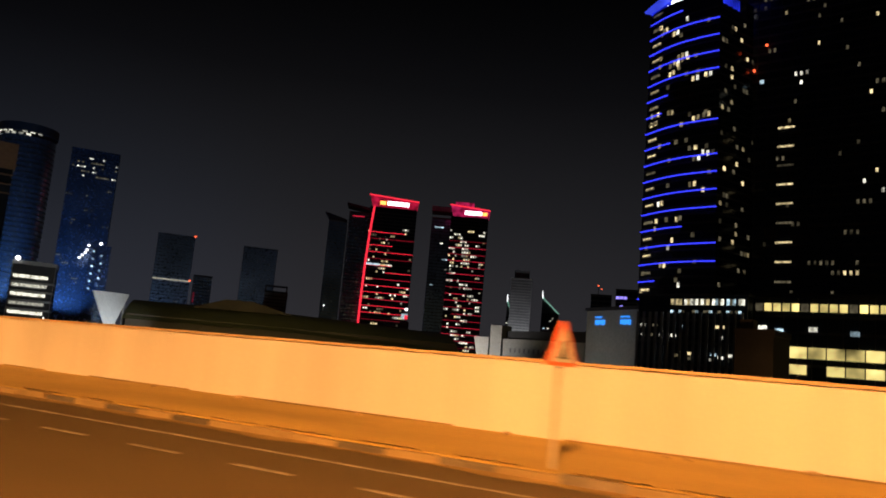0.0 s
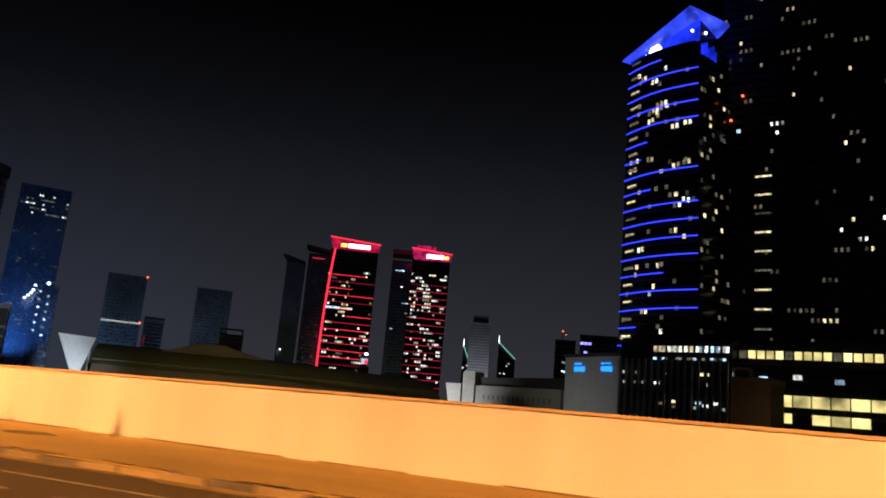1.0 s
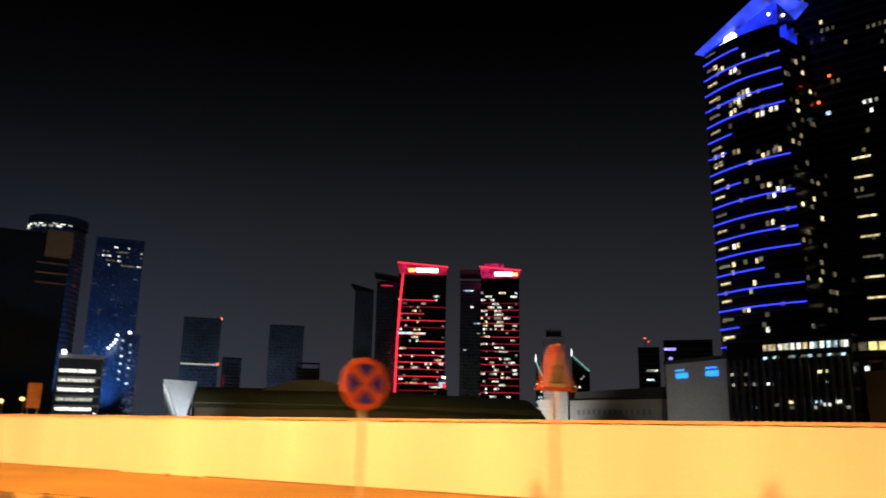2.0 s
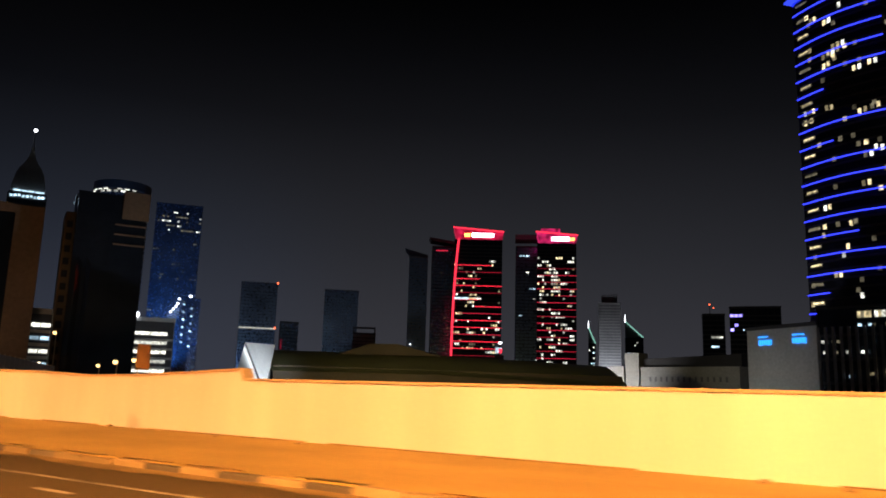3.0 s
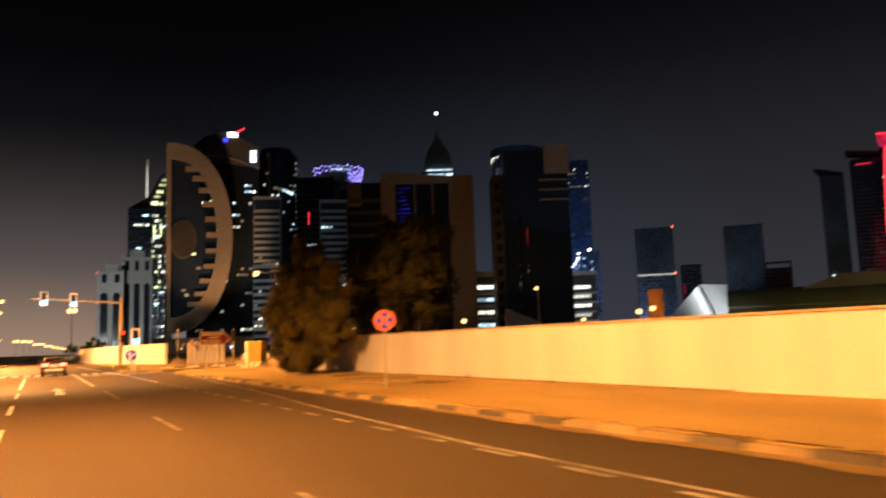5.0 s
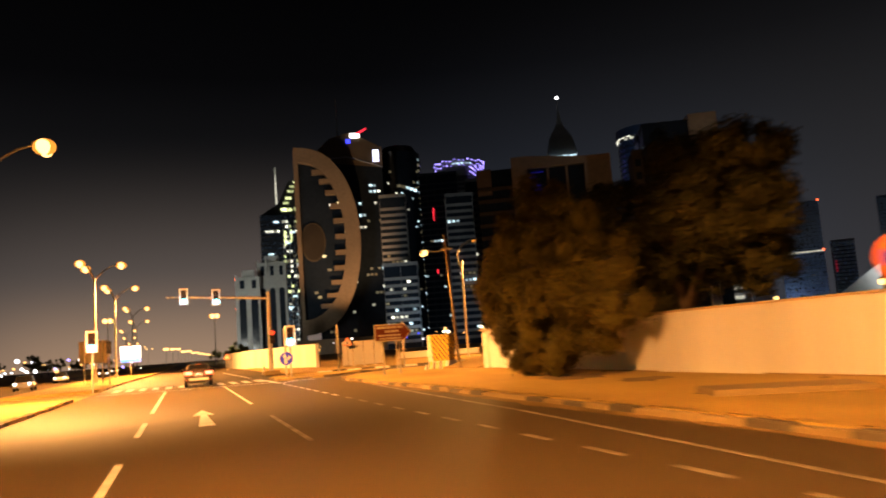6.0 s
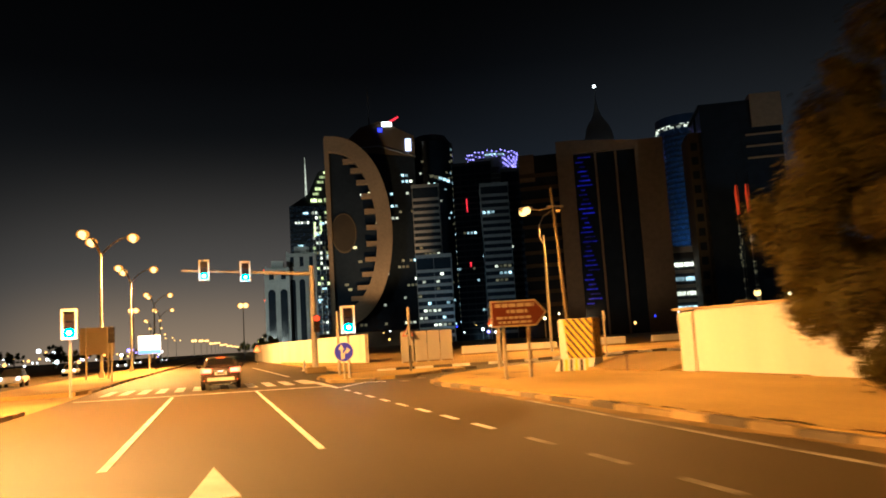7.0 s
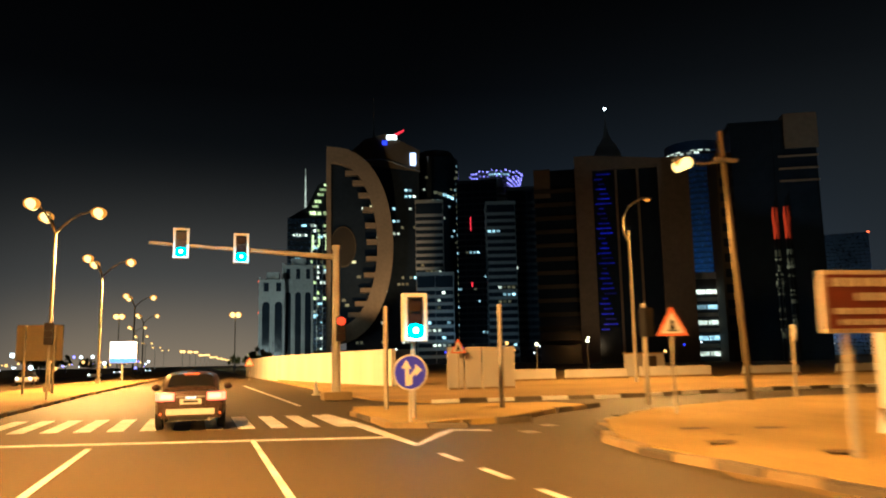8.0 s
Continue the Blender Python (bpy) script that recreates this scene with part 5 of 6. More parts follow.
def no_stopping_sign(y, size):
    ob = thing("no_stopping_sign", pose(8.25, y, 0.16, 0, 0, -22), "round no-stopping sign, red ring and cross on blue", "road sign", "signs along the wall")
    pole_of(ob, 2.5)
    c = 2.16
    part("disc", Shape().disc(0, c, 0.45 * size, -0.02, 0.02, 32), RED_SIGN, ob, "red sign rim")
    for k in range(4):
        a0, a1 = math.radians(45 + 90 * k + 14), math.radians(135 + 90 * k - 14)
        wedge = [(0.345 * size * math.cos(a0 + (a1 - a0) * i / 6), c + 0.345 * size * math.sin(a0 + (a1 - a0) * i / 6)) for i in range(7)]
        mid = (a0 + a1) / 2
        wedge.append((0.09 * size * math.cos(mid), c + 0.09 * size * math.sin(mid)))
        part("blue_field", Shape().slab(wedge, -0.028, -0.02), BLUE_SIGN, ob, "blue quarter of the sign")
    part("bracket", Shape().box(-0.2, 0.2, 0.02, 0.05, c - 0.03, c + 0.03), STEEL, ob)
    return ob


for y, radius in ((37.0, 0.45), (68.6, 0.42), (94.1, 0.34)):
    no_stopping_sign(y, radius / 0.45)


def warning_triangle(x, y, foot, half, label, symbol=True, turn=-15):
    ob = thing("warning_sign", pose(x, y, 0.14 if y < 150 else 0.07 if y < 180 else 0.0, 0, 0, turn), label, "road sign", "triangular warning signs")
    pole_of(ob, foot + half * 1.1)
    h = half * 1.75
    part("plate", Shape().slab([(-half, foot), (half, foot), (half * 0.06, foot + h), (-half * 0.06, foot + h)], -0.02, 0.02), RED_SIGN, ob, "red sign border")
    part("field", Shape().slab([(-half * 0.76, foot + h * 0.09), (half * 0.76, foot + h * 0.09), (0, foot + h * 0.86)], -0.028, -0.02), WHITEPAINT, ob, "white sign field")
    if symbol:
        sym = Shape().slab([(-0.3 * half, foot + h * 0.16), (0.3 * half, foot + h * 0.16), (0.3 * half, foot + h * 0.21), (-0.3 * half, foot + h * 0.21)], -0.034, -0.028)
        sym.slab([(-0.2 * half, foot + h * 0.22), (0.2 * half, foot + h * 0.22), (0.1 * half, foot + h * 0.42), (-0.1 * half, foot + h * 0.42)], -0.034, -0.028)
        part("symbol", sym.disc(0, foot + h * 0.49, 0.13 * half, -0.034, -0.028, 12), BLACKBOX, ob, "black sign symbol")
    return ob


warning_triangle(8.3, 4.25, 1.55, 0.4, "red-edged warning triangle beside the wall")
warning_triangle(8.3, 33.5, 2.03, 0.4, "red-edged warning triangle beside the wall")
warning_triangle(11.7, 133.9, 2.0, 0.42, "red-edged triangle sign with a dark symbol")
warning_triangle(12.9, 155.4, 1.94, 0.42, "small red-edged triangle sign before white panels")
warning_triangle(4.6, 200, 1.5, 0.5, "distant red-edged triangle sign by the wall", False)


def direction_disc():
    ob = thing("direction_sign", pose(4.92, 135.1, 0.14), "round blue mandatory sign with two white arrows", "road sign")
    pole_of(ob, 1.2)
    c = 1.2
    part("disc", Shape().disc(0, c, 0.44, -0.03, 0.02, 36), WHITEPAINT, ob, "white sign rim")
    part("blue_field", Shape().disc(0, c, 0.405, -0.036, -0.03, 36), BLUE_SIGN, ob, "blue sign field")
    part("arrow", Shape().slab([(-0.13, c - 0.33), (-0.03, c - 0.33), (-0.05, c + 0.1), (0.02, c + 0.08), (-0.1, c + 0.32), (-0.24, c + 0.1), (-0.14, c + 0.1)], -0.042, -0.036), WHITEPAINT, ob, "white straight arrow")
    part("arrow", Shape().slab([(-0.03, c - 0.3), (0.04, c - 0.3), (0.04, c - 0.12), (0.12, c - 0.02), (0.12, c - 0.1), (0.3, c + 0.06), (0.12, c + 0.2), (0.12, c + 0.1), (-0.03, c - 0.08)], -0.042, -0.036), WHITEPAINT, ob, "white right arrow")
    return ob


direction_disc()


def brown_sign():
    """Brown arrow board on two posts, its lettering too small to read."""
    ob = thing("direction_board", pose(8.2, 125.05, 0.16, 0, 0, -6), "brown arrow-shaped direction board on two posts", "road sign")
    w, z0, z1 = 1.55, 1.72, 2.6
    outline = [(0, z0), (w, z0), (w + 0.4, (z0 + z1) / 2), (w, z1), (0, z1)]
    inner = [(0.06, z0 + 0.06), (w - 0.02, z0 + 0.06), (w + 0.31, (z0 + z1) / 2), (w - 0.02, z1 - 0.06), (0.06, z1 - 0.06)]
    part("board", Shape().slab(outline, -0.03, 0.03), SIGN_CREAM, ob, "pale board edge")
    part("brown_field", Shape().slab(inner, -0.038, -0.03), BROWN_SIGN, ob, "brown sign field")
    rnd = random.Random(5)
    for z, x0, x1, h in ((2.37, 0.16, 1.5, 0.12), (2.17, 0.55, 1.26, 0.11), (1.98, 0.18, 1.4, 0.085), (1.83, 0.26, 1.42, 0.08)):
        x = x0
        while x < x1:
            w_ = rnd.uniform(0.08, 0.26)
            part("lettering_bar", Shape().box(x, min(x1, x + w_), -0.044, -0.038, z, z + h), SIGN_CREAM, ob)
            x += w_ + 0.04
    for x in (0.43, 1.27):
        part("post", Shape().tube([(x, 0.08, -0.02), (x, 0.08, 2.5)], 0.06, 10), POLE, ob, smooth=True)
    return ob


brown_sign()


BOARDBACK = surface("weathered_board_back", (0.34, 0.29, 0.2), rough=0.7, vary=0.25, scale=0.8, fine=14, bump=0.04)


def back_board():
    ob = thing("road_board", pose(-10.7, 168.0, 0.14), "plain metal back of a large road board on posts", "road sign")
    part("panel", Shape().box(0, 2.55, 0, 0.06, 1.95, 4.1), BOARDBACK, ob)
    for x in (0.5, 2.1):
        part("post", Shape().tube([(x, -0.1, -0.02), (x, -0.1, 4.08)], 0.075, 8), POLE, ob)
    return ob


back_board()


def billboard():
    ob = thing("lit_billboard", pose(-10.15, 211, 0.14), "small lit billboard, white with a blue strip", "billboard")
    part("post", Shape().tube([(1.4, 0.15, -0.02), (1.4, 0.15, 2.0)], 0.12, 10), POLE, ob)
    part("box", Shape().box(0, 2.92, 0, 0.25, 1.92, 4.42), STEEL, ob)
    part("panel", Shape().box(0.08, 2.84, -0.03, 0, 2.5, 4.34), glow("billboard_face", (0.85, 0.95, 1.0), 2.6), ob, "white glowing panel")
    part("strip", Shape().box(0.08, 2.84, -0.03, 0, 2.0, 2.48), glow("billboard_strip", (0.1, 0.3, 1.0), 1.6), ob, "blue glowing strip")
    return ob


billboard()


STRIPE_DARK = surface("dark_stripe_paint", (0.1, 0.07, 0.04), rough=0.75, vary=0.4, scale=4, fine=22)


def striped_pillar():
    """Concrete block with slanted black and yellow stripes and a flared foot."""
    ob = thing("striped_barrier", pose(11.8, 127.65, 0.16, 0, 0, -48), "concrete barrier block with black and yellow slanted stripes", "barrier")
    w, d, h = 1.36, 0.75, 1.92
    ring0 = [(-0.06, -0.5), (w + 0.05, -0.5), (w + 0.05, d), (-0.06, d)]
    ring1 = [(0, 0), (w, 0), (w, d), (0, d)]
    part("block", Shape().prism(ring1, 0.45, h), WALLPAINT, ob, bevel=0.03)
    part("foot", Shape().prism(ring0, -0.05, 0.45, ring1), WALLPAINT, ob)
    part("yellow_face", Shape().slab([(0.34, 0.46), (w - 0.01, 0.46), (w - 0.01, h - 0.01), (0.2, h - 0.01)], -0.006, 0.0), YELLOW, ob, "worn yellow painted face")
    for k in range(12):
        x = 0.2 + 0.25 * k
        z0, z1 = 0.46, h - 0.01
        lean = (z1 - z0) * 0.8
        outline = clip_x([(x, z0), (x + 0.125, z0), (x + 0.125 - lean, z1), (x - lean, z1)], 0.3, w - 0.01)
        if len(outline) > 2:
            part("stripe", Shape().slab(outline, -0.012, -0.006), STRIPE_DARK, ob, "dark slanted stripe")
    part("side_face", Shape().box(w, w + 0.006, 0.02, d - 0.02, 0.46, h - 0.02), YELLOW, ob, "worn yellow painted face")
    for k in range(9):
        y = -0.1 + 0.22 * k
        outline = clip_x([(y, 0.46), (y + 0.12, 0.46), (y - 0.88, h - 0.02), (y - 1.0, h - 0.02)], 0.02, d - 0.02)
        if len(outline) > 2:
            face = Shape()
            n = len(outline)
            face.add([(w + 0.006, p, q) for p, q in outline] + [(w + 0.012, p, q) for p, q in outline], [tuple(range(n)), tuple(reversed(range(n, 2 * n)))] + [(i, n + i, n + (i + 1) % n, (i + 1) % n) for i in range(n)])
            part("stripe", face, STRIPE_DARK, ob, "dark slanted stripe")
    for k in range(6):
        x = 0.0 + 0.2 * k
        part("foot_stripe", Shape().add([(x + 0.16, -0.49, 0.0), (x + 0.27, -0.49, 0.0), (x + 0.1, -0.015, 0.44), (x - 0.01, -0.015, 0.44)], [(0, 1, 2, 3)]), YELLOW if k % 2 else STRIPE_DARK, ob)
    return ob


def clip_x(points, lo, hi):
    """Cuts a polygon off at two upright lines."""
    for limit, sign in ((lo, 1), (hi, -1)):
        out = []
        for (x0, z0), (x1, z1) in zip(points, points[1:] + points[:1]):
            in0, in1 = sign * (x0 - limit) >= 0, sign * (x1 - limit) >= 0
            if in0:
                out.append((x0, z0))
            if in0 != in1:
                t = (limit - x0) / (x1 - x0)
                out.append((limit, z0 + t * (z1 - z0)))
        points = out
        if len(points) < 3:
            return []
    return points


striped_pillar()

# ---- walls and panels beyond the junction ----
far_wall = Shape()
corners = [(5.9, 232), (7.2, 196), (9.2, 180), (11.6, 165.2)]
for (xa, ya), (xb, yb) in zip(corners, corners[1:]):
    far_wall.prism([(xa, ya), (xb, yb), (xb + 0.3, yb + 0.05), (xa + 0.3, ya + 0.05)], -0.1, 2.45)
setting("wall_far", far_wall, WALLPAINT, "pale cream wall beyond the junction", "wall")
for k in range(4):
    x = 12.6 + 0.98 * k + (0.05 if k else 0)
    ob = thing("hoarding", pose(x, 156.4, 0.05, 0, 0, -2 + k % 2), "tall plain cream hoarding on a concrete foot", "hoarding", "hoarding panels")
    part("sheet", Shape().box(0, 0.92, 0, 0.08, 0, 2.3), WALLPAINT, ob, bevel=0.01)
    part("foot", Shape().box(0.1, 0.8, -0.25, 0.35, -0.05, 0.12), KERB, ob)
for k, (x, y, w, h) in enumerate(((21, 168, 3.4, 0.9), (25.5, 168.5, 5.0, 0.8), (31.5, 168, 6.0, 0.9), (40, 167, 5.0, 0.8), (48, 166, 7, 0.8))):
    ob = thing("concrete_barrier", pose(x, y, 0, 0, 0, -3), "low pale concrete road barrier", "barrier", "barriers beyond the cross street")
    part("body", Shape().slab([(0, 0), (w, 0), (w, h), (0.05, h)], 0, 0.25), WALLPAINT, ob)
    part("foot", Shape().box(-0.02, w + 0.02, -0.18, 0.43, -0.05, 0.22), KERB, ob)
ob = thing("site_cabin", pose(33.5, 172, 0, 0, 0, -4), "small pale utility cabin beyond the street", "cabin")
part("body", Shape().box(0, 2.6, 0, 2.0, -0.05, 1.9), WALLPAINT, ob)
part("roof", Shape().box(-0.1, 2.7, -0.1, 2.1, 1.9, 2.0), KERB, ob)
part("door", Shape().box(1.2, 1.9, -0.04, 0.02, 0, 1.7), BROWNDARK, ob)
ob = thing("traffic_cone", pose(5.55, 156.5, 0), "small pale traffic cone", "traffic cone")
part("base", Shape().box(-0.2, 0.2, -0.2, 0.2, 0.0, 0.05), KERB_WHITE, ob)
part("cone", Shape().tube([(0, 0, 0.05), (0, 0, 0.75)], [0.15, 0.04], 12), WHITEPAINT, ob, smooth=True)

for x, y, z in ((77.1, 184.7, 10.4), (51.0, 165.0, 4.3), (83.8, 180.3, 4.6), (68.0, 146.0, 4.9), (63.0, 143.0, 4.4)):
    ob = thing("post_lamp", pose(x, y, 0), "post lamp with an amber globe behind the wall", "lamp", "amber post lamps behind the wall")
    part("post", Shape().tube([(0.3, 0, -0.1), (0.3, 0, z - 0.1), (0.1, 0, z)], 0.07, 8), POLE, ob)
    part("globe", Shape().ball(0, 0, z, 0.34), SODIUM_CORE, ob, smooth=True)
    part("shade", Shape().tube([(0, 0, z + 0.2), (0, 0, z + 0.42)], [0.4, 0.1], 10), POLE, ob)
ob = thing("site_board", pose(71.4, 150.4, 0, 0, 0, -30), "tall narrow orange board on two posts", "board")
part("panel", Shape().box(0, 2.0, 0, 0.12, 3.6, 7.6), surface("orange_board_paint", (0.5, 0.25, 0.08), rough=0.7, vary=0.3, scale=1.5, fine=10), ob, bevel=0.02)
for x in (0.3, 1.7):
    part("post", Shape().tube([(x, 0.2, -0.1), (x, 0.2, 7.4)], 0.08, 8), POLE, ob)

# Sand bank between the wall's end and the striped block.
setting("sand_bank", Shape().prism([(12.35, 121.9), (15.4, 122.4), (14.8, 127.6), (12.25, 127.2)], 0.0, [0.28, 0.72, 0.7, 0.27]), SAND, "low bank of pale sand behind the footway", "sand", bevel=0.05)
setting("wall_pier", Shape().prism([(12.47, 120.1), (12.95, 120.1), (12.95, 120.95), (12.5, 120.95)], 0.0, 2.02), WALLPAINT, "rounded cream pier closing the wall's end", "wall", bevel=0.08)
setting("wall_stub", Shape().prism([(13.2, 121.7), (14.6, 121.5), (14.6, 121.9), (13.25, 122.0)], 0.0, [1.68, 1.72, 1.72, 1.66]), WALLPAINT, "short cream stub of a broken wall", "wall", bevel=0.06)
part("cap", Shape().box(12.42, 13.0, 120.05, 121.0, 2.02, 2.09), COPING, scene.objects["wall_pier"])
ob = thing("steel_post", pose(12.3, 123.7, 0.2), "short rusty stake before the sand bank", "post", "bare posts at the junction")
part("tube", Shape().tube([(0, 0, 0), (0.02, 0, 0.55)], 0.035, 8), BROWNSTONE, ob)

# ---- trees ----
LEAF = surface("dusty_leaves", (0.13, 0.108, 0.018), rough=0.75, vary=0.5, scale=2.0, fine=9, bump=0.0, spec=0.25)
# Darker leaf colour stands in for shade beyond the lamps' reach.
LEAF_SHADED = surface("shaded_leaves", (0.062, 0.06, 0.014), rough=0.7, vary=0.5, scale=2.0, fine=9, bump=0.0, spec=0.25)
BARK = surface("bark", (0.16, 0.11, 0.07), rough=0.9, vary=0.4, scale=5, fine=25, bump=0.4, stretch=(2, 2, 0.3))


def tree(name, place, limbs, lobes, leaves, seed, label, size=0.16, leaf=None, clump=(0.16, 0.5), share=1.0):
    """Tapered stems with limbs to each lobe and a crown of many small leaves in uneven clumps."""
    ob = thing(name, pose(*place), label, "tree")
    rnd = random.Random(seed)
    wood = Shape()
    for pts, r in limbs:
        wood.tube(pts, [r * (1 - 0.75 * k / (len(pts) - 1)) for k in range(len(pts))], 8)
    part("trunk", wood, BARK, ob, "dark bent stems and limbs", smooth=True)
    # Soft plumes of very unequal size on each lobe, their leaves thickest near the skin.
    plumes = []
    for x, y, z, r, n in lobes:
        for _ in range(max(4, int(n * share))):
            d = Vector((rnd.gauss(0, 1), rnd.gauss(0, 1), rnd.gauss(0, 0.9))).normalized()
            big = rnd.uniform(*clump) * rnd.uniform(0.6, 1.0) * max(1.0, r / 1.3)
            plumes.append((Vector((x, y, z)) + d * r * rnd.uniform(0.6, 1.02), d, big))
    verts, faces = [], []
    total = sum(big * big for c, d, big in plumes)
    for c, d, big in plumes:
        squeeze = Vector((rnd.uniform(0.7, 1.1), rnd.uniform(0.7, 1.1), rnd.uniform(0.8, 1.25)))
        for _ in range(int(leaves * big * big / total)):
            off = Vector((rnd.gauss(0, 1), rnd.gauss(0, 1), rnd.gauss(0, 1))).normalized()
            stray = rnd.uniform(1.0, 1.35) if rnd.random() < 0.12 else rnd.uniform(0.55, 1.0)
            p = c + Vector((off.x * squeeze.x, off.y * squeeze.y, off.z * squeeze.z)) * big * stray
            if p.z < 0.06:
                continue
            up = (off * 0.9 + d * 0.4 + Vector((rnd.gauss(0, 0.32), rnd.gauss(0, 0.32), rnd.gauss(0, 0.32)))).normalized()
            side = up.cross(Vector((rnd.uniform(-1, 1), rnd.uniform(-1, 1), rnd.uniform(-1, 1)))).normalized()
            tip = up.cross(side)
            s = size * rnd.uniform(0.5, 1.4)
            k = len(verts)
            verts += [p - tip * s, p + side * s * 0.38, p + tip * s, p - side * s * 0.38]
            faces.append((k, k + 1, k + 2, k + 3))
    me = bpy.data.meshes.new("crown")
    me.from_pydata([tuple(v) for v in verts], [], faces)
    me.materials.append(leaf or LEAF)
    tagged(part("crown", me, None, ob, "dense olive-green leaves in ragged clumps"), kind="stuff")
    return ob


tree("roadside_tree", (10.7, 110.0, 0.2),
     [([(0, 0, -0.1), (0.1, 0.3, 0.8), (0.1, 1.0, 2.4), (0.0, 1.6, 4.2)], 0.17), ([(0, 0, -0.1), (-0.1, -0.4, 0.9), (0.0, -1.2, 2.4), (0.2, -1.6, 4.2)], 0.15),
      ([(0.1, 0, 0), (0.3, 0, 1.6), (0.4, 0.2, 3.6), (0.5, 0.3, 5.8)], 0.16), ([(0.1, 0.1, 0.5), (0.0, 1.2, 1.8), (-0.2, 2.2, 2.8)], 0.09), ([(0, -0.1, 0.5), (-0.1, -1.6, 1.6), (0, -2.6, 2.0)], 0.08)],
     [(-0.3, 1.5, 2.9, 1.4, 34), (0.0, 1.9, 4.2, 1.1, 24), (-0.4, -0.2, 2.2, 1.4, 34), (-0.3, -1.7, 2.6, 1.2, 28), (0.0, -2.7, 2.5, 1.0, 18), (0.2, 0.3, 4.0, 1.5, 34), (0.2, -1.4, 4.0, 1.3, 28),
      (0.4, 1.0, 5.4, 1.2, 24), (0.6, -0.9, 5.2, 1.0, 18), (-0.2, 0.2, 0.9, 0.9, 22), (-0.3, 1.5, 1.4, 1.0, 20), (-0.2, -0.9, 0.8, 0.75, 16), (-0.3, 1.2, 0.6, 0.6, 12), (-0.2, 2.6, 2.4, 1.0, 18), (0.4, 0.6, 6.4, 0.8, 10),
      (0.0, 3.5, 3.4, 1.0, 16), (0.1, 2.7, 4.5, 0.7, 9), (0.1, -3.7, 2.5, 0.9, 14), (0.3, -4.3, 2.1, 0.7, 9), (0.0, -3.2, 1.4, 0.7, 10), (0.5, -2.8, 3.6, 1.0, 14), (0.4, -4.0, 3.3, 0.8, 10), (-0.1, 2.9, 1.5, 0.6, 9)],
     260000, 7, "dense dusty bushy tree leaning over the cream wall", 0.052, None, (0.32, 0.68), 0.62)
# The dim light on this tree is put into its leaf colour.
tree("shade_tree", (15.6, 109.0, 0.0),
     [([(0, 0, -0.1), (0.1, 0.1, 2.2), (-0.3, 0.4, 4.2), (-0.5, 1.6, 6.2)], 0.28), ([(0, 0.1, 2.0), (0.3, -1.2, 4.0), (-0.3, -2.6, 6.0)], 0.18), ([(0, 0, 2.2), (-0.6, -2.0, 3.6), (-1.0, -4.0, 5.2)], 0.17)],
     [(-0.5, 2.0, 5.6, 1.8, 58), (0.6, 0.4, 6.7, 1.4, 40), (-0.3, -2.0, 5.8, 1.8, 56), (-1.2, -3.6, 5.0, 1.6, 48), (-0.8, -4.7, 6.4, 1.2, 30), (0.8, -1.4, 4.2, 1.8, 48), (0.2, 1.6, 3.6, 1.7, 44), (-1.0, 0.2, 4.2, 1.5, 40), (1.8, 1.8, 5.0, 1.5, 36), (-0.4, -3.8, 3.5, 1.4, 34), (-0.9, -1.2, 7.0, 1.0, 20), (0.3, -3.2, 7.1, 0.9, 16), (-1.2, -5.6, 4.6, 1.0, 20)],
     125000, 9, "large shade tree behind the cream wall, leaves coloured as shaded", 0.09, LEAF_SHADED, (0.25, 0.6))
for k in range(26):
    rr = random.Random(200 + k)
    x, y = (-34 - 26 * rr.random(), 200 + 16 * k) if k % 3 else (16 + 8 * rr.random(), 330 + 14 * k)
    h = rr.uniform(4, 7.5)
    if k < 6:
        tree("far_tree", (x, y, 0), [([(0, 0, -0.1), (0.1, 0, h * 0.5), (0.2, 0.1, h * 0.8)], 0.2)], [(0, 0, h * 0.75, h * 0.32, 14), (h * 0.25, 0, h * 0.6, h * 0.25, 9), (-h * 0.22, 0.3, h * 0.62, h * 0.25, 9)], 900, 300 + k, "distant dark roadside tree", 0.4)
    else:
        first = [o for o in scene.objects if o.name.startswith("far_tree") and o.parent is None][k % 6]
        copy_thing(first, pose(x, y, 0, 0, 0, 57 * k))


# ---- vehicles ----
TAIL_CORE = glow("tail_lamp_core", (1.0, 0.5, 0.25), 2.6)
TYRE = surface("tyre_rubber", (0.02, 0.02, 0.02), rough=0.85, vary=0.2, scale=6, fine=40, bump=0.1)
CARPAINT = surface("maroon_car_paint", (0.12, 0.075, 0.06), rough=0.28, metal=0.5, vary=0.08, scale=3, fine=60, bump=0.0, spec=0.6)
CARGLASS = surface("car_glass", (0.02, 0.02, 0.022), rough=0.08, vary=0.1, scale=3, fine=10, bump=0.0, spec=0.8)


def loft(sections):
    """A skin through cross-sections of equal point count, closed at both ends."""
    s = Shape()
    n = len(sections[0])
    verts = [p for sec in sections for p in sec]
    faces = [(j * n + i, j * n + (i + 1) % n, (j + 1) * n + (i + 1) % n, (j + 1) * n + i) for j in range(len(sections) - 1) for i in range(n)]
    faces += [tuple(reversed(range(n))), tuple(range((len(sections) - 1) * n, len(sections) * n))]
    return s.add(verts, faces)


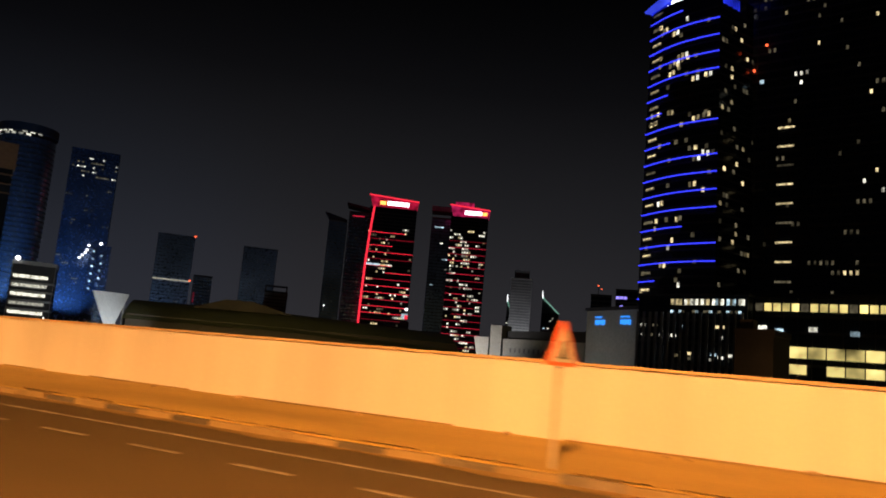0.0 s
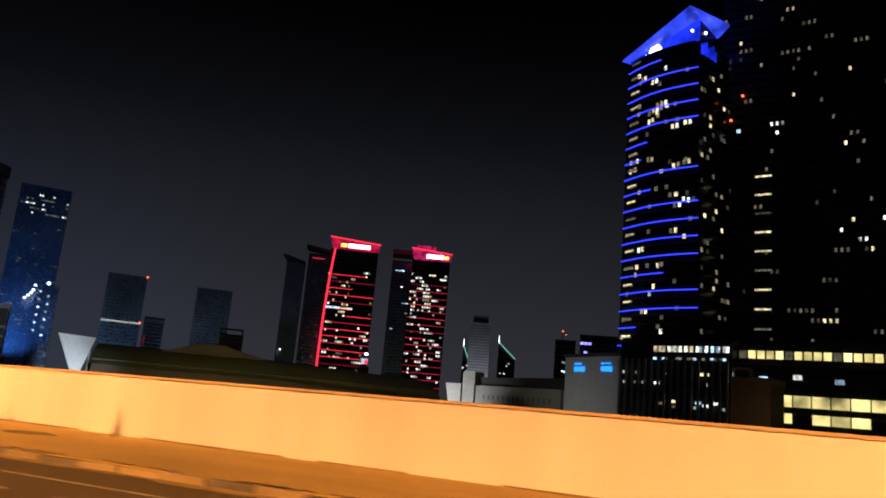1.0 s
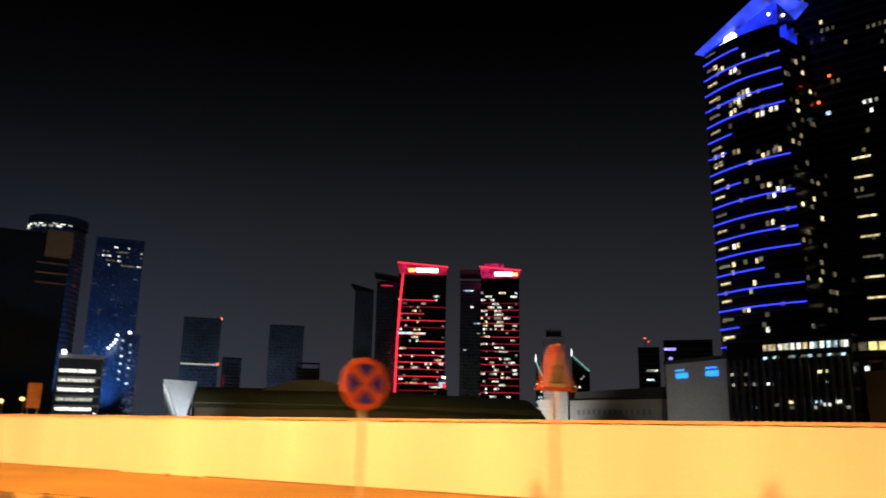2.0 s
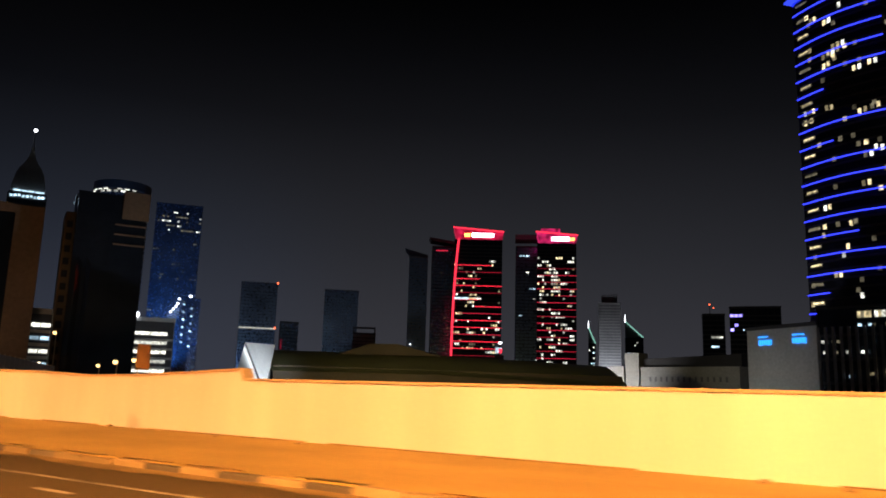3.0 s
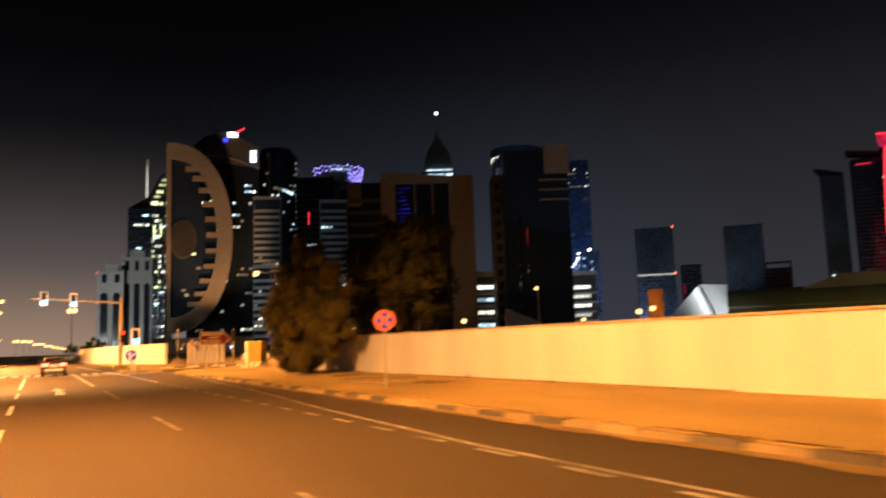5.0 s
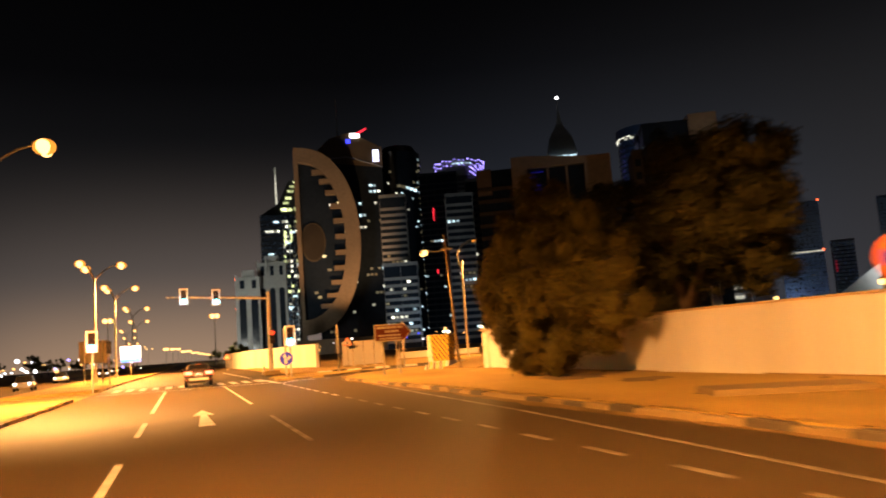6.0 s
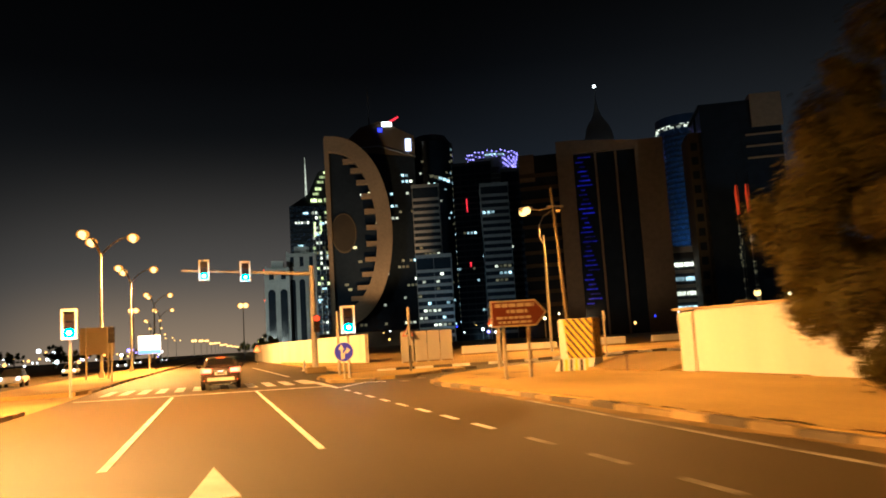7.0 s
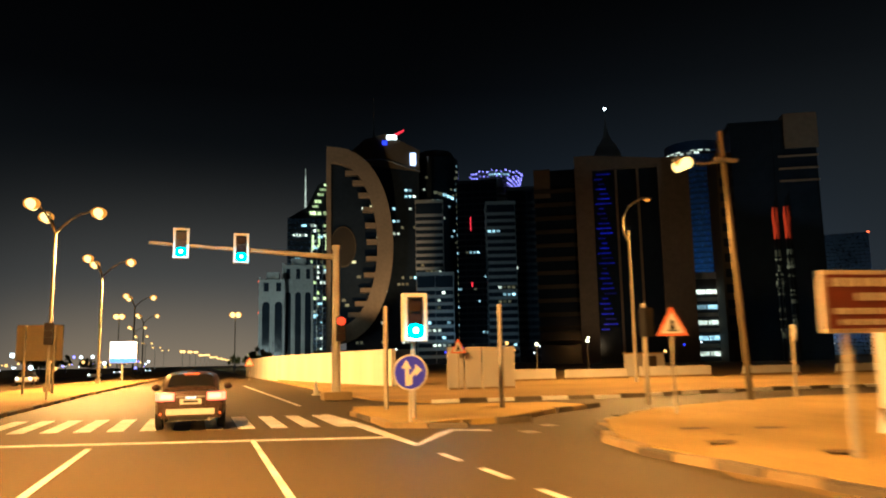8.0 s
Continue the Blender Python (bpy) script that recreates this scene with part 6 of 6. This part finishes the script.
def wheel(parent, x, y, r=0.32, w=0.2):
    tyre = part("wheel", Shape().tube([(x - w / 2, y, r), (x - w / 2 + 0.03, y, r), (x + w / 2 - 0.03, y, r), (x + w / 2, y, r)], [r - 0.04, r, r, r - 0.04], 24), TYRE, parent, "black tyre", smooth=True)
    part("rim", Shape().tube([(x - w / 2 - 0.01, y, r), (x + w / 2 + 0.01, y, r)], r * 0.62, 16), STEEL, tyre, "grey wheel rim")
    return tyre


def saloon(place):
    """Saloon car seen from behind; y runs forward from its rear bumper."""
    ob = thing("saloon_car", pose(*place), "dark maroon saloon car with lit tail lamps on the road", "car")
    def ring(y, hw, z0, z1, p=3.4, n=28):
        out = []
        for k in range(n):
            c, q = math.cos(2 * math.pi * k / n), math.sin(2 * math.pi * k / n)
            out.append((hw * math.copysign(abs(c) ** (2 / p), c), y, (z0 + z1) / 2 + (z1 - z0) / 2 * math.copysign(abs(q) ** (2 / p), q)))
        return out
    part("body", loft([ring(0.0, 0.68, 0.44, 0.92), ring(0.06, 0.78, 0.34, 1.0), ring(0.35, 0.86, 0.24, 1.05), ring(1.0, 0.89, 0.2, 1.03), ring(2.2, 0.89, 0.2, 1.0), ring(3.3, 0.88, 0.2, 0.97), ring(4.1, 0.84, 0.22, 0.86), ring(4.45, 0.7, 0.32, 0.72)]), CARPAINT, ob, smooth=True)
    roof = [(0.3, 0.68, 1.07), (0.75, 0.71, 1.25), (1.2, 0.71, 1.42), (1.8, 0.71, 1.48), (2.4, 0.7, 1.44), (3.0, 0.69, 1.2), (3.4, 0.68, 1.0)]
    part("cabin", loft([ring(y, hw, 0.78, z) for y, hw, z in roof]), CARPAINT, ob, smooth=True)
    pane_v = []
    for i in range(5):
        y = 0.36 + 0.74 * i / 4
        top = 1.07 + 0.18 * (y - 0.3) / 0.45 if y < 0.75 else 1.25 + 0.17 * (y - 0.75) / 0.45
        for j in range(7):
            x = (j - 3) / 3 * (0.58 - 0.06 * i / 4)
            half = (top - 0.78) / 2
            pane_v.append((x, y - 0.006, 0.78 + half + half * (1 - (abs(x) / 0.71) ** 3.4) ** (1 / 3.4) + 0.012))
    part("rear_window", Shape().add(pane_v, [(7 * i + j, 7 * i + j + 1, 7 * i + j + 8, 7 * i + j + 7) for i in range(4) for j in range(6)]), CARGLASS, ob, "dark curved rear window", smooth=True)
    part("spoiler", Shape().box(-0.6, 0.6, 0.02, 0.16, 1.03, 1.06), CARPAINT, ob, bevel=0.012)
    part("brake_light", Shape().box(-0.2, 0.2, 1.06, 1.1, 1.39, 1.42), RED_SIGN, ob)
    for s in (-1, 1):
        part("side_window", Shape().add([(s * 0.795, 1.2, 1.0), (s * 0.8, 2.9, 0.99), (s * 0.64, 2.3, 1.36), (s * 0.66, 1.45, 1.36)], [(0, 1, 2, 3)]), CARGLASS, ob)
        lampb = part("tail_lamp", Shape().prism([(s * 0.38, -0.05), (s * 0.74, -0.03), (s * 0.86, 0.24), (s * 0.5, 0.14)][::s], 0.75, 0.95), TAIL_RED, ob, "lit red tail lamp", bevel=0.012)
        part("lamp_core", Shape().prism([(s * 0.44, -0.058), (s * 0.72, -0.042), (s * 0.72, 0.0), (s * 0.44, 0.0)][::s], 0.8, 0.91), TAIL_CORE, lampb, "pale glowing lamp core", bevel=0.01)
        part("reflector", Shape().box(*sorted((s * 0.5, s * 0.74)), -0.02, 0.03, 0.4, 0.46), RED_SIGN, ob)
        part("mirror", Shape().ball(s * 0.98, 2.75, 1.02, 0.12, 0.75), CARPAINT, ob, smooth=True)
        for y in (0.85, 3.5):
            wheel(ob, s * 0.76, y)
    part("bumper", Shape().prism([(-0.8, 0.15), (-0.66, -0.06), (0.66, -0.06), (0.8, 0.15)], 0.3, 0.58), CARPAINT, ob, bevel=0.04)
    # Headlight glare on the maroon bumper, made as a pale strip.
    part("bumper_panel", Shape().box(-0.58, 0.58, -0.075, -0.05, 0.4, 0.55), WHITEPAINT, ob, "pale strip painted as headlight glare", bevel=0.008)
    part("bumper_vent", Shape().box(-0.5, 0.5, -0.075, 0.0, 0.26, 0.36), BLACKBOX, ob)
    part("number_plate", Shape().box(-0.26, 0.26, -0.035, 0.0, 0.66, 0.79), WHITEPAINT, ob, "white number plate")
    part("boot_trim", Shape().box(-0.36, 0.36, -0.03, 0.0, 0.83, 0.86), STEEL, ob)
    part("exhaust", Shape().tube([(0.45, -0.08, 0.28), (0.45, 0.25, 0.28)], 0.04, 8), STEEL, ob)
    part("plate_lamp", Shape().box(-0.12, 0.12, -0.05, -0.03, 0.815, 0.83), LED_WHITE, ob, "small white plate lamp")
    part("number_bar", Shape().box(-0.18, 0.18, -0.04, -0.035, 0.7, 0.75), BLACKBOX, ob, "unreadable plate bar")
    return ob


saloon((-0.28, 137.0, 0.0))


DUSTYPAINT = surface("dusty_truck_paint", (0.2, 0.16, 0.11), rough=0.7, vary=0.4, scale=2.5, fine=15, bump=0.1)


DRUMPAINT = surface("dusty_drum_paint", (0.42, 0.34, 0.22), rough=0.7, vary=0.35, scale=2.0, fine=12, bump=0.1)


def mixer_truck():
    ob = thing("concrete_mixer_truck", pose(28.9, 139.75, 0.0, 0, 0, 1), "dusty concrete mixer truck with a tilted drum and rear chute", "truck")
    drum = [(0.35 + 0.5 * k, r) for k, r in enumerate((0.5, 0.82, 1.05, 1.14, 1.14, 1.06, 0.92, 0.74, 0.55, 0.42))]
    barrel = part("drum", Shape().tube([(x, 1.2, 2.25 - 0.1 * (x - 2)) for x, r in drum], [r for x, r in drum], 24), DRUMPAINT, ob, "dusty ochre drum", smooth=True)
    for k in (2, 5):
        x, r = drum[k]
        part("ring", Shape().tube([(x - 0.05, 1.2, 2.25 - 0.1 * (x - 2)), (x + 0.05, 1.2, 2.25 - 0.1 * (x - 2))], r + 0.02, 24), DUSTYPAINT, barrel, smooth=True)
    part("emblem", Shape().disc(2.9, 2.2, 0.22, 0.02, 0.08, 12), DUSTYPAINT, barrel, "dark round patch")
    part("hopper", Shape().prism([(-0.25, 0.6), (0.45, 0.6), (0.45, 1.8), (-0.25, 1.8)], 2.55, 3.1, [(-0.55, 0.35), (0.6, 0.35), (0.6, 2.05), (-0.55, 2.05)]), DUSTYPAINT, ob)
    part("chute", Shape().tube([(-0.25, 1.9, 2.55), (-0.4, 1.2, 2.1), (-0.35, 0.55, 2.45)], [0.2, 0.26, 0.2], 10), WALLPAINT, ob, "pale chute trough", smooth=True)
    part("chute", Shape().tube([(-0.2, 0.6, 2.3), (-0.1, 0.35, 1.7), (0.1, 0.3, 1.25)], [0.2, 0.24, 0.16], 10), WALLPAINT, ob, "pale chute trough", smooth=True)
    part("rear_frame", Shape().box(-0.2, 0.1, 0.35, 2.05, 1.0, 1.2).box(-0.2, 0.0, 0.4, 0.55, 1.2, 2.6).box(-0.2, 0.0, 1.85, 2.0, 1.2, 2.6), DUSTYPAINT, ob)
    part("chassis", Shape().box(-0.3, 7.2, 0.4, 2.0, 0.75, 1.05), BLACKBOX, ob)
    part("bumper", Shape().box(-0.4, -0.25, 0.1, 2.3, 0.55, 0.85), BLACKBOX, ob)
    part("mudguard", Shape().box(0.7, 3.3, 0.05, 0.4, 1.08, 1.16), BLACKBOX, ob)
    part("cab", loft([[(5.6, y, 0.9), (7.6, y, 0.9), (7.65, y, 1.7), (7.3, y, 2.8), (5.6, y, 2.8)] for y in (0.0, 2.4)]), DRUMPAINT, ob, bevel=0.05)
    part("cab_window", Shape().box(5.9, 7.0, -0.03, 0.0, 1.9, 2.6), CARGLASS, ob)
    for x in (1.2, 2.5, 6.3):
        for y in (0.25, 2.15):
            tyre = part("wheel", Shape().tube([(x, y - 0.16, 0.5), (x, y + 0.16, 0.5)], 0.5, 20), TYRE, ob, smooth=True)
            part("rim", Shape().tube([(x, y - 0.17, 0.5), (x, y + 0.17, 0.5)], 0.28, 14), STEEL, tyre)
    for y in (0.2, 1.8):
        part("lamp", Shape().box(-0.44, -0.38, y, y + 0.45, 0.95, 1.08), TAIL_RED, ob, "lit red tail lamp")
    part("lamp", Shape().box(4.2, 4.5, 0.15, 0.3, 0.9, 1.0), TAIL_RED, ob, "lit red marker lamp")
    for x in (0.3, 2.9):
        part("lamp", Shape().box(x, x + 0.3, 0.0, 0.1, 1.18, 1.28), SODIUM_CORE, ob, "amber marker lamp")
    return ob


truck = mixer_truck()
truck.matrix_basis = truck.matrix_basis @ Matrix.Scale(0.86, 4)


def far_car(x, y, turn):
    ob = thing("distant_car", pose(x, y, 0, 0, 0, turn), "distant white car with bright headlights", "car", "cars on the far carriageway")
    part("body", loft([[(-0.8, y_, 0.3), (0.8, y_, 0.3), (0.82, y_, 0.8), (-0.82, y_, 0.8)] for y_ in (0, 4.3)]), WHITEPAINT, ob, bevel=0.08)
    part("cabin", Shape().prism([(-0.75, 0.9), (0.75, 0.9), (0.75, 3.4), (-0.75, 3.4)], 0.8, 1.4, [(-0.6, 1.5), (0.6, 1.5), (0.6, 2.9), (-0.6, 2.9)]), CARGLASS, ob)
    for s in (-1, 1):
        part("headlamp", Shape().ball(s * 0.6, -0.02, 0.68, 0.13), LED_WHITE, ob)
        for yy in (0.8, 3.4):
            part("wheel", Shape().tube([(s * 0.62, yy, 0.3), (s * 0.84, yy, 0.3)], 0.3, 14), TYRE, ob)
    return ob


fc = far_car(-15.2, 166, 4)
for x, y in ((-17.5, 205), (-14.8, 236), (-18, 300), (-15, 352)):
    copy_thing(fc, pose(x, y, 0, 0, 0, 2))

# ---- distant lights along the bay ----
for name, mat, seed, n, label in (("shore_lights", LED_WHITE, 1, 46, "rows of small white lights far along the bay"), ("shore_lights", SODIUM_FAR, 2, 40, "rows of small amber lights far along the bay"), ("shore_lights", LED_VIOLET, 3, 20, "small blue lights far along the bay")):
    rnd = random.Random(seed)
    dots = Shape()
    for _ in range(n):
        y = rnd.uniform(330, 640)
        dots.ball(-30 - rnd.random() ** 1.6 * 130, y, rnd.uniform(1.2, 5.5), rnd.uniform(0.3, 0.7), 1.0, 6, 4)
    tagged(part(name, dots, mat), label, "lights", kind="stuff")
for name, mat, seed, n, label in (("street_level_lights", LED_WHITE, 11, 14, "small white lights at the foot of the towers"), ("street_level_lights", SODIUM_FAR, 12, 16, "small amber lights at the foot of the towers"), ("street_level_lights", LED_BLUE, 13, 6, "small blue lights at the foot of the towers")):
    rnd = random.Random(seed)
    dots = Shape()
    for _ in range(n):
        a = math.radians(rnd.uniform(8, 44))
        d = rnd.uniform(150, 330)
        dots.ball(d * math.sin(a), 116 + d * math.cos(a), rnd.uniform(2.0, 6.0), rnd.uniform(0.18, 0.4), 1.0, 6, 4)
    tagged(part(name, dots, mat), label, "lights", kind="stuff")

# ---- pale ribbed fence beyond the cross street ----
fence = thing("ribbed_fence", facing((78.3, 185.7), (47.0, 148.0))[0], "pale ribbed metal fence beyond the cross street", "fence")
for k in range(16):
    z = 4.2 + 0.06 * k
    part("panel", Shape().box(3.05 * k, 3.05 * k + 2.95, 0, 0.08, -0.1, z), GREYCLAD, fence)
    part("post", Shape().box(3.05 * k - 0.08, 3.05 * k + 0.02, -0.08, 0.1, -0.1, z + 0.15), STEEL, fence)
for x, y, z, mat in ((65.3, 287.0, 3.3, LED_WHITE), (67.4, 286.3, 4.2, LED_WHITE), (66.4, 286.0, 2.6, LED_VIOLET), (68.2, 285.5, 2.4, LED_WHITE)):
    ob = thing("kiosk_lamp", pose(x, y, 0), "bright lamp on a short post among the towers", "lamp", "lamps among the towers")
    part("post", Shape().tube([(0, 0, -0.1), (0, 0, z)], 0.08, 8), POLE, ob)
    part("globe", Shape().ball(0, 0, z + 0.3, 0.38), mat, ob, smooth=True)

# ---- kerb stones, last ----
def kerb_run(name, points, label, pattern, length=1.0, h=0.15):
    """Kerb stones along a line, each a stone of its own."""
    run = thing(name, pose(0, 0, 0), label, "kerb", kind="structure")
    meshes = {m.name: Shape().box(-length * 0.49, length * 0.49, -0.11, 0.11, -0.15, h).mesh("kerb_stone", m, bevel=0.02) for m in set(pattern)}
    k, left, wear = 0, 0.0, random.Random(len(points))
    for (xa, ya), (xb, yb) in zip(points, points[1:]):
        seg = math.hypot(xb - xa, yb - ya)
        a = math.degrees(math.atan2(yb - ya, xb - xa))
        d = left + length / 2
        while d < seg + length / 2 - 0.01:
            t = d / seg
            part("kerb_stone", meshes[pattern[k % len(pattern)].name], None, run).matrix_basis = pose(xa + (xb - xa) * t + wear.uniform(-0.015, 0.015), ya + (yb - ya) * t, wear.uniform(-0.035, 0.006), wear.uniform(-2, 2), wear.uniform(-0.8, 0.8), a + wear.uniform(-1.2, 1.2))
            k, d = k + 1, d + length
        left = d - length / 2 - seg
    return run


PALE = (KERB, KERB_DARK, KERB, KERB_DARK, KERB, KERB_DARK, KERB, KERB)
kerb_run("kerb_east", [(7.92, -30), (7.9, 16), (7.35, 40), (7.02, 58), (6.95, 76), (6.95, 95), (7.1, 120), (7.05, 127.6), (7.3, 129.0), (8.0, 131.0), (9.2, 133.3), (11.3, 135.4), (13.95, 137.05), (16.6, 138.1), (20, 139.0), (24, 139.3), (44, 139.4)], "worn kerb of pale and blackened stones", PALE, 1.0, 0.146)
kerb_run("kerb_north", [(8.5, 145.5), (16.5, 144.4), (23.2, 145.9), (48, 146.6)], "kerb painted in alternate black and white stones", (KERB_WHITE, KERB_DARK), 1.1, 0.16)
kerb_run("island_kerb", [(4.45, 135.3), (5.3, 134.75), (6.3, 135.2), (7.3, 135.2), (9.4, 137.3), (11.9, 139.2), (11.4, 141.2), (8.0, 142.2), (5.0, 142.4), (4.45, 140.4), (4.45, 135.8)], "kerb round the traffic island, partly black", (KERB, KERB_DARK, KERB, KERB_DARK, KERB_DARK, KERB), 1.0, 0.146)
kerb_run("median_kerb", [(-6.5, 143.5), (-6.5, 165), (-5.0, 225), (-4.95, 300)], "low pale kerb along the sandy median", (KERB, KERB, KERB_DARK), 1.5)
kerb_run("median_kerb", [(-6.5, 60), (-6.5, 128)], "low pale kerb along the sandy median", (KERB, KERB, KERB_DARK), 1.5)
setting("corner_ground", Shape().prism([(8.5, 145.6), (16.5, 144.5), (23.2, 146.0), (90, 147.1), (90, 260), (12, 260), (7.4, 230), (6.9, 149.5)], -0.2, 0.08), SAND, "rough sandy ground beyond the cross street", "ground")

# A low concrete slab laid on the footway near the tree.
slab = thing("concrete_slab", pose(0, 0, 0), "low worn concrete slab lying on the sandy footway", "slab")
part("block", Shape().prism([(8.6, 98.9), (10.7, 96.9), (11.2, 98.1), (9.1, 100.1)], 0.12, [0.3, 0.31, 0.33, 0.31]), KERB, slab, bevel=0.03)

# ---- stains and loose bits on the footway ----
DARK_PATCH = surface("dark_patch", (0.26, 0.175, 0.075), rough=0.9, vary=0.3, scale=3, fine=20)
# Dark patches; those near y 125 to 130 mark manholes.
for k, (x, y, rx, ry) in enumerate(((10.2, 32.0, 0.5, 0.9), (8.6, 33.6, 0.35, 0.7), (8.3, 72.1, 0.4, 0.7), (9.6, 70.4, 0.5, 0.5), (10.6, 95.5, 0.7, 1.3), (9.45, 130.0, 0.4, 0.28), (10.8, 129.4, 0.4, 0.3), (8.25, 127.5, 0.33, 0.22), (9.3, 128.6, 0.2, 0.12), (8.9, 125.6, 0.4, 0.3), (10.8, 104.5, 0.8, 1.0), (9.4, 99.5, 0.6, 0.9), (10.6, 108.5, 1.2, 1.8))):
    rnd = random.Random(k)
    ring = [(x + rx * math.cos(a) * rnd.uniform(0.6, 1.1), y + ry * math.sin(a) * rnd.uniform(0.6, 1.1)) for a in [2 * math.pi * i / 18 for i in range(18)]]
    def level(p, q):
        return 0.276 - 0.13 * (12.9 - p) / (12.8 - kerb_x(q)) if y < 119 else 0.2 if y < 128 else 0.17
    tagged(part("sand_stain", Shape().add([(p, q, level(p, q)) for p, q in ring], [tuple(range(18))]), DARK_PATCH), "dark patch on the sandy footway", "stain", "stains on the footway", kind="structure")
rnd = random.Random(77)
for k in range(26):
    y = rnd.uniform(0, 118)
    x = wall_x(y) - rnd.uniform(0.1, 0.5)
    s = rnd.uniform(0.04, 0.13)
    ob = thing("rubble_stone", pose(x, y, 0.25, 0, 0, rnd.uniform(0, 90)), "small loose stone at the foot of the wall", "stone", "loose stones")
    part("stone", Shape().ball(0, 0, 0, s, 0.6, 7, 5), KERB, ob)

# ---- drifted dirt along the wall's foot and the kerb ----
DIRT = surface("drifted_dirt", (0.38, 0.25, 0.085), rough=0.95, vary=0.45, scale=2.2, fine=12, bump=0.4)
for name, x_of, lift, seed, wide, label in (("dirt_drift", lambda y: wall_x(y) - 0.01, -1, 41, 0.22, "dark dirt drifted along the wall's foot"), ("sand_drift", lambda y: kerb_x(y) + 0.12, 1, 42, 0.3, "loose dirt spilling over the kerb edge")):
    rnd = random.Random(seed)
    y = -10.0
    while y < 118:
        length = rnd.uniform(2.0, 7.0) if lift < 0 else rnd.uniform(0.7, 1.8)
        n = int(length / 0.35) + 3
        verts, width = [], rnd.uniform(0.06, wide)
        for i in range(n):
            yy = y + length * i / (n - 1)
            w_ = max(0.01, width * max(0.0, math.sin(math.pi * i / (n - 1))) ** 0.6 * rnd.uniform(0.55, 1.2))
            xa = x_of(yy)
            xb = xa + lift * w_
            za, zb = [0.27 - 0.13 * (12.9 - q) / (12.8 - kerb_x(yy)) for q in (xa, xb)]
            verts += [(xa, yy, za + 0.03), (xb, yy, zb + 0.004)]
        tagged(part(name, Shape().add(verts, [(2 * i, 2 * i + 1, 2 * i + 3, 2 * i + 2) for i in range(n - 1)]), DIRT), label, "dirt", "drifts on the footway", kind="structure")
        y += length * rnd.uniform(0.9, 1.8)
# Sand lying in the gutter along the kerb.
rnd = random.Random(52)
verts, n = [], 380
for i in range(n):
    y = -12 + 138 * i / (n - 1)
    w_ = 0.26 + 0.24 * noise.noise(Vector((y * 0.22, 3.1, 0))) + 0.22 * noise.noise(Vector((y * 0.9, 7.7, 0))) + rnd.uniform(-0.05, 0.05)
    xk = kerb_x(y) - 0.08
    verts += [(xk, y, 0.03), (xk - max(0.06, w_) * 0.5, y, 0.012), (xk - max(0.06, w_), y, 0.004)]
gutter = Shape().add(verts, [q for i in range(n - 1) for q in ((3 * i, 3 * i + 1, 3 * i + 4, 3 * i + 3), (3 * i + 1, 3 * i + 2, 3 * i + 5, 3 * i + 4))])
setting("gutter_sand", gutter, surface("gutter_silt", (0.27, 0.18, 0.065), rough=0.95, vary=0.4, scale=2.5, fine=14, bump=0.3), "uneven sand lying in the gutter along the kerb", "sand")
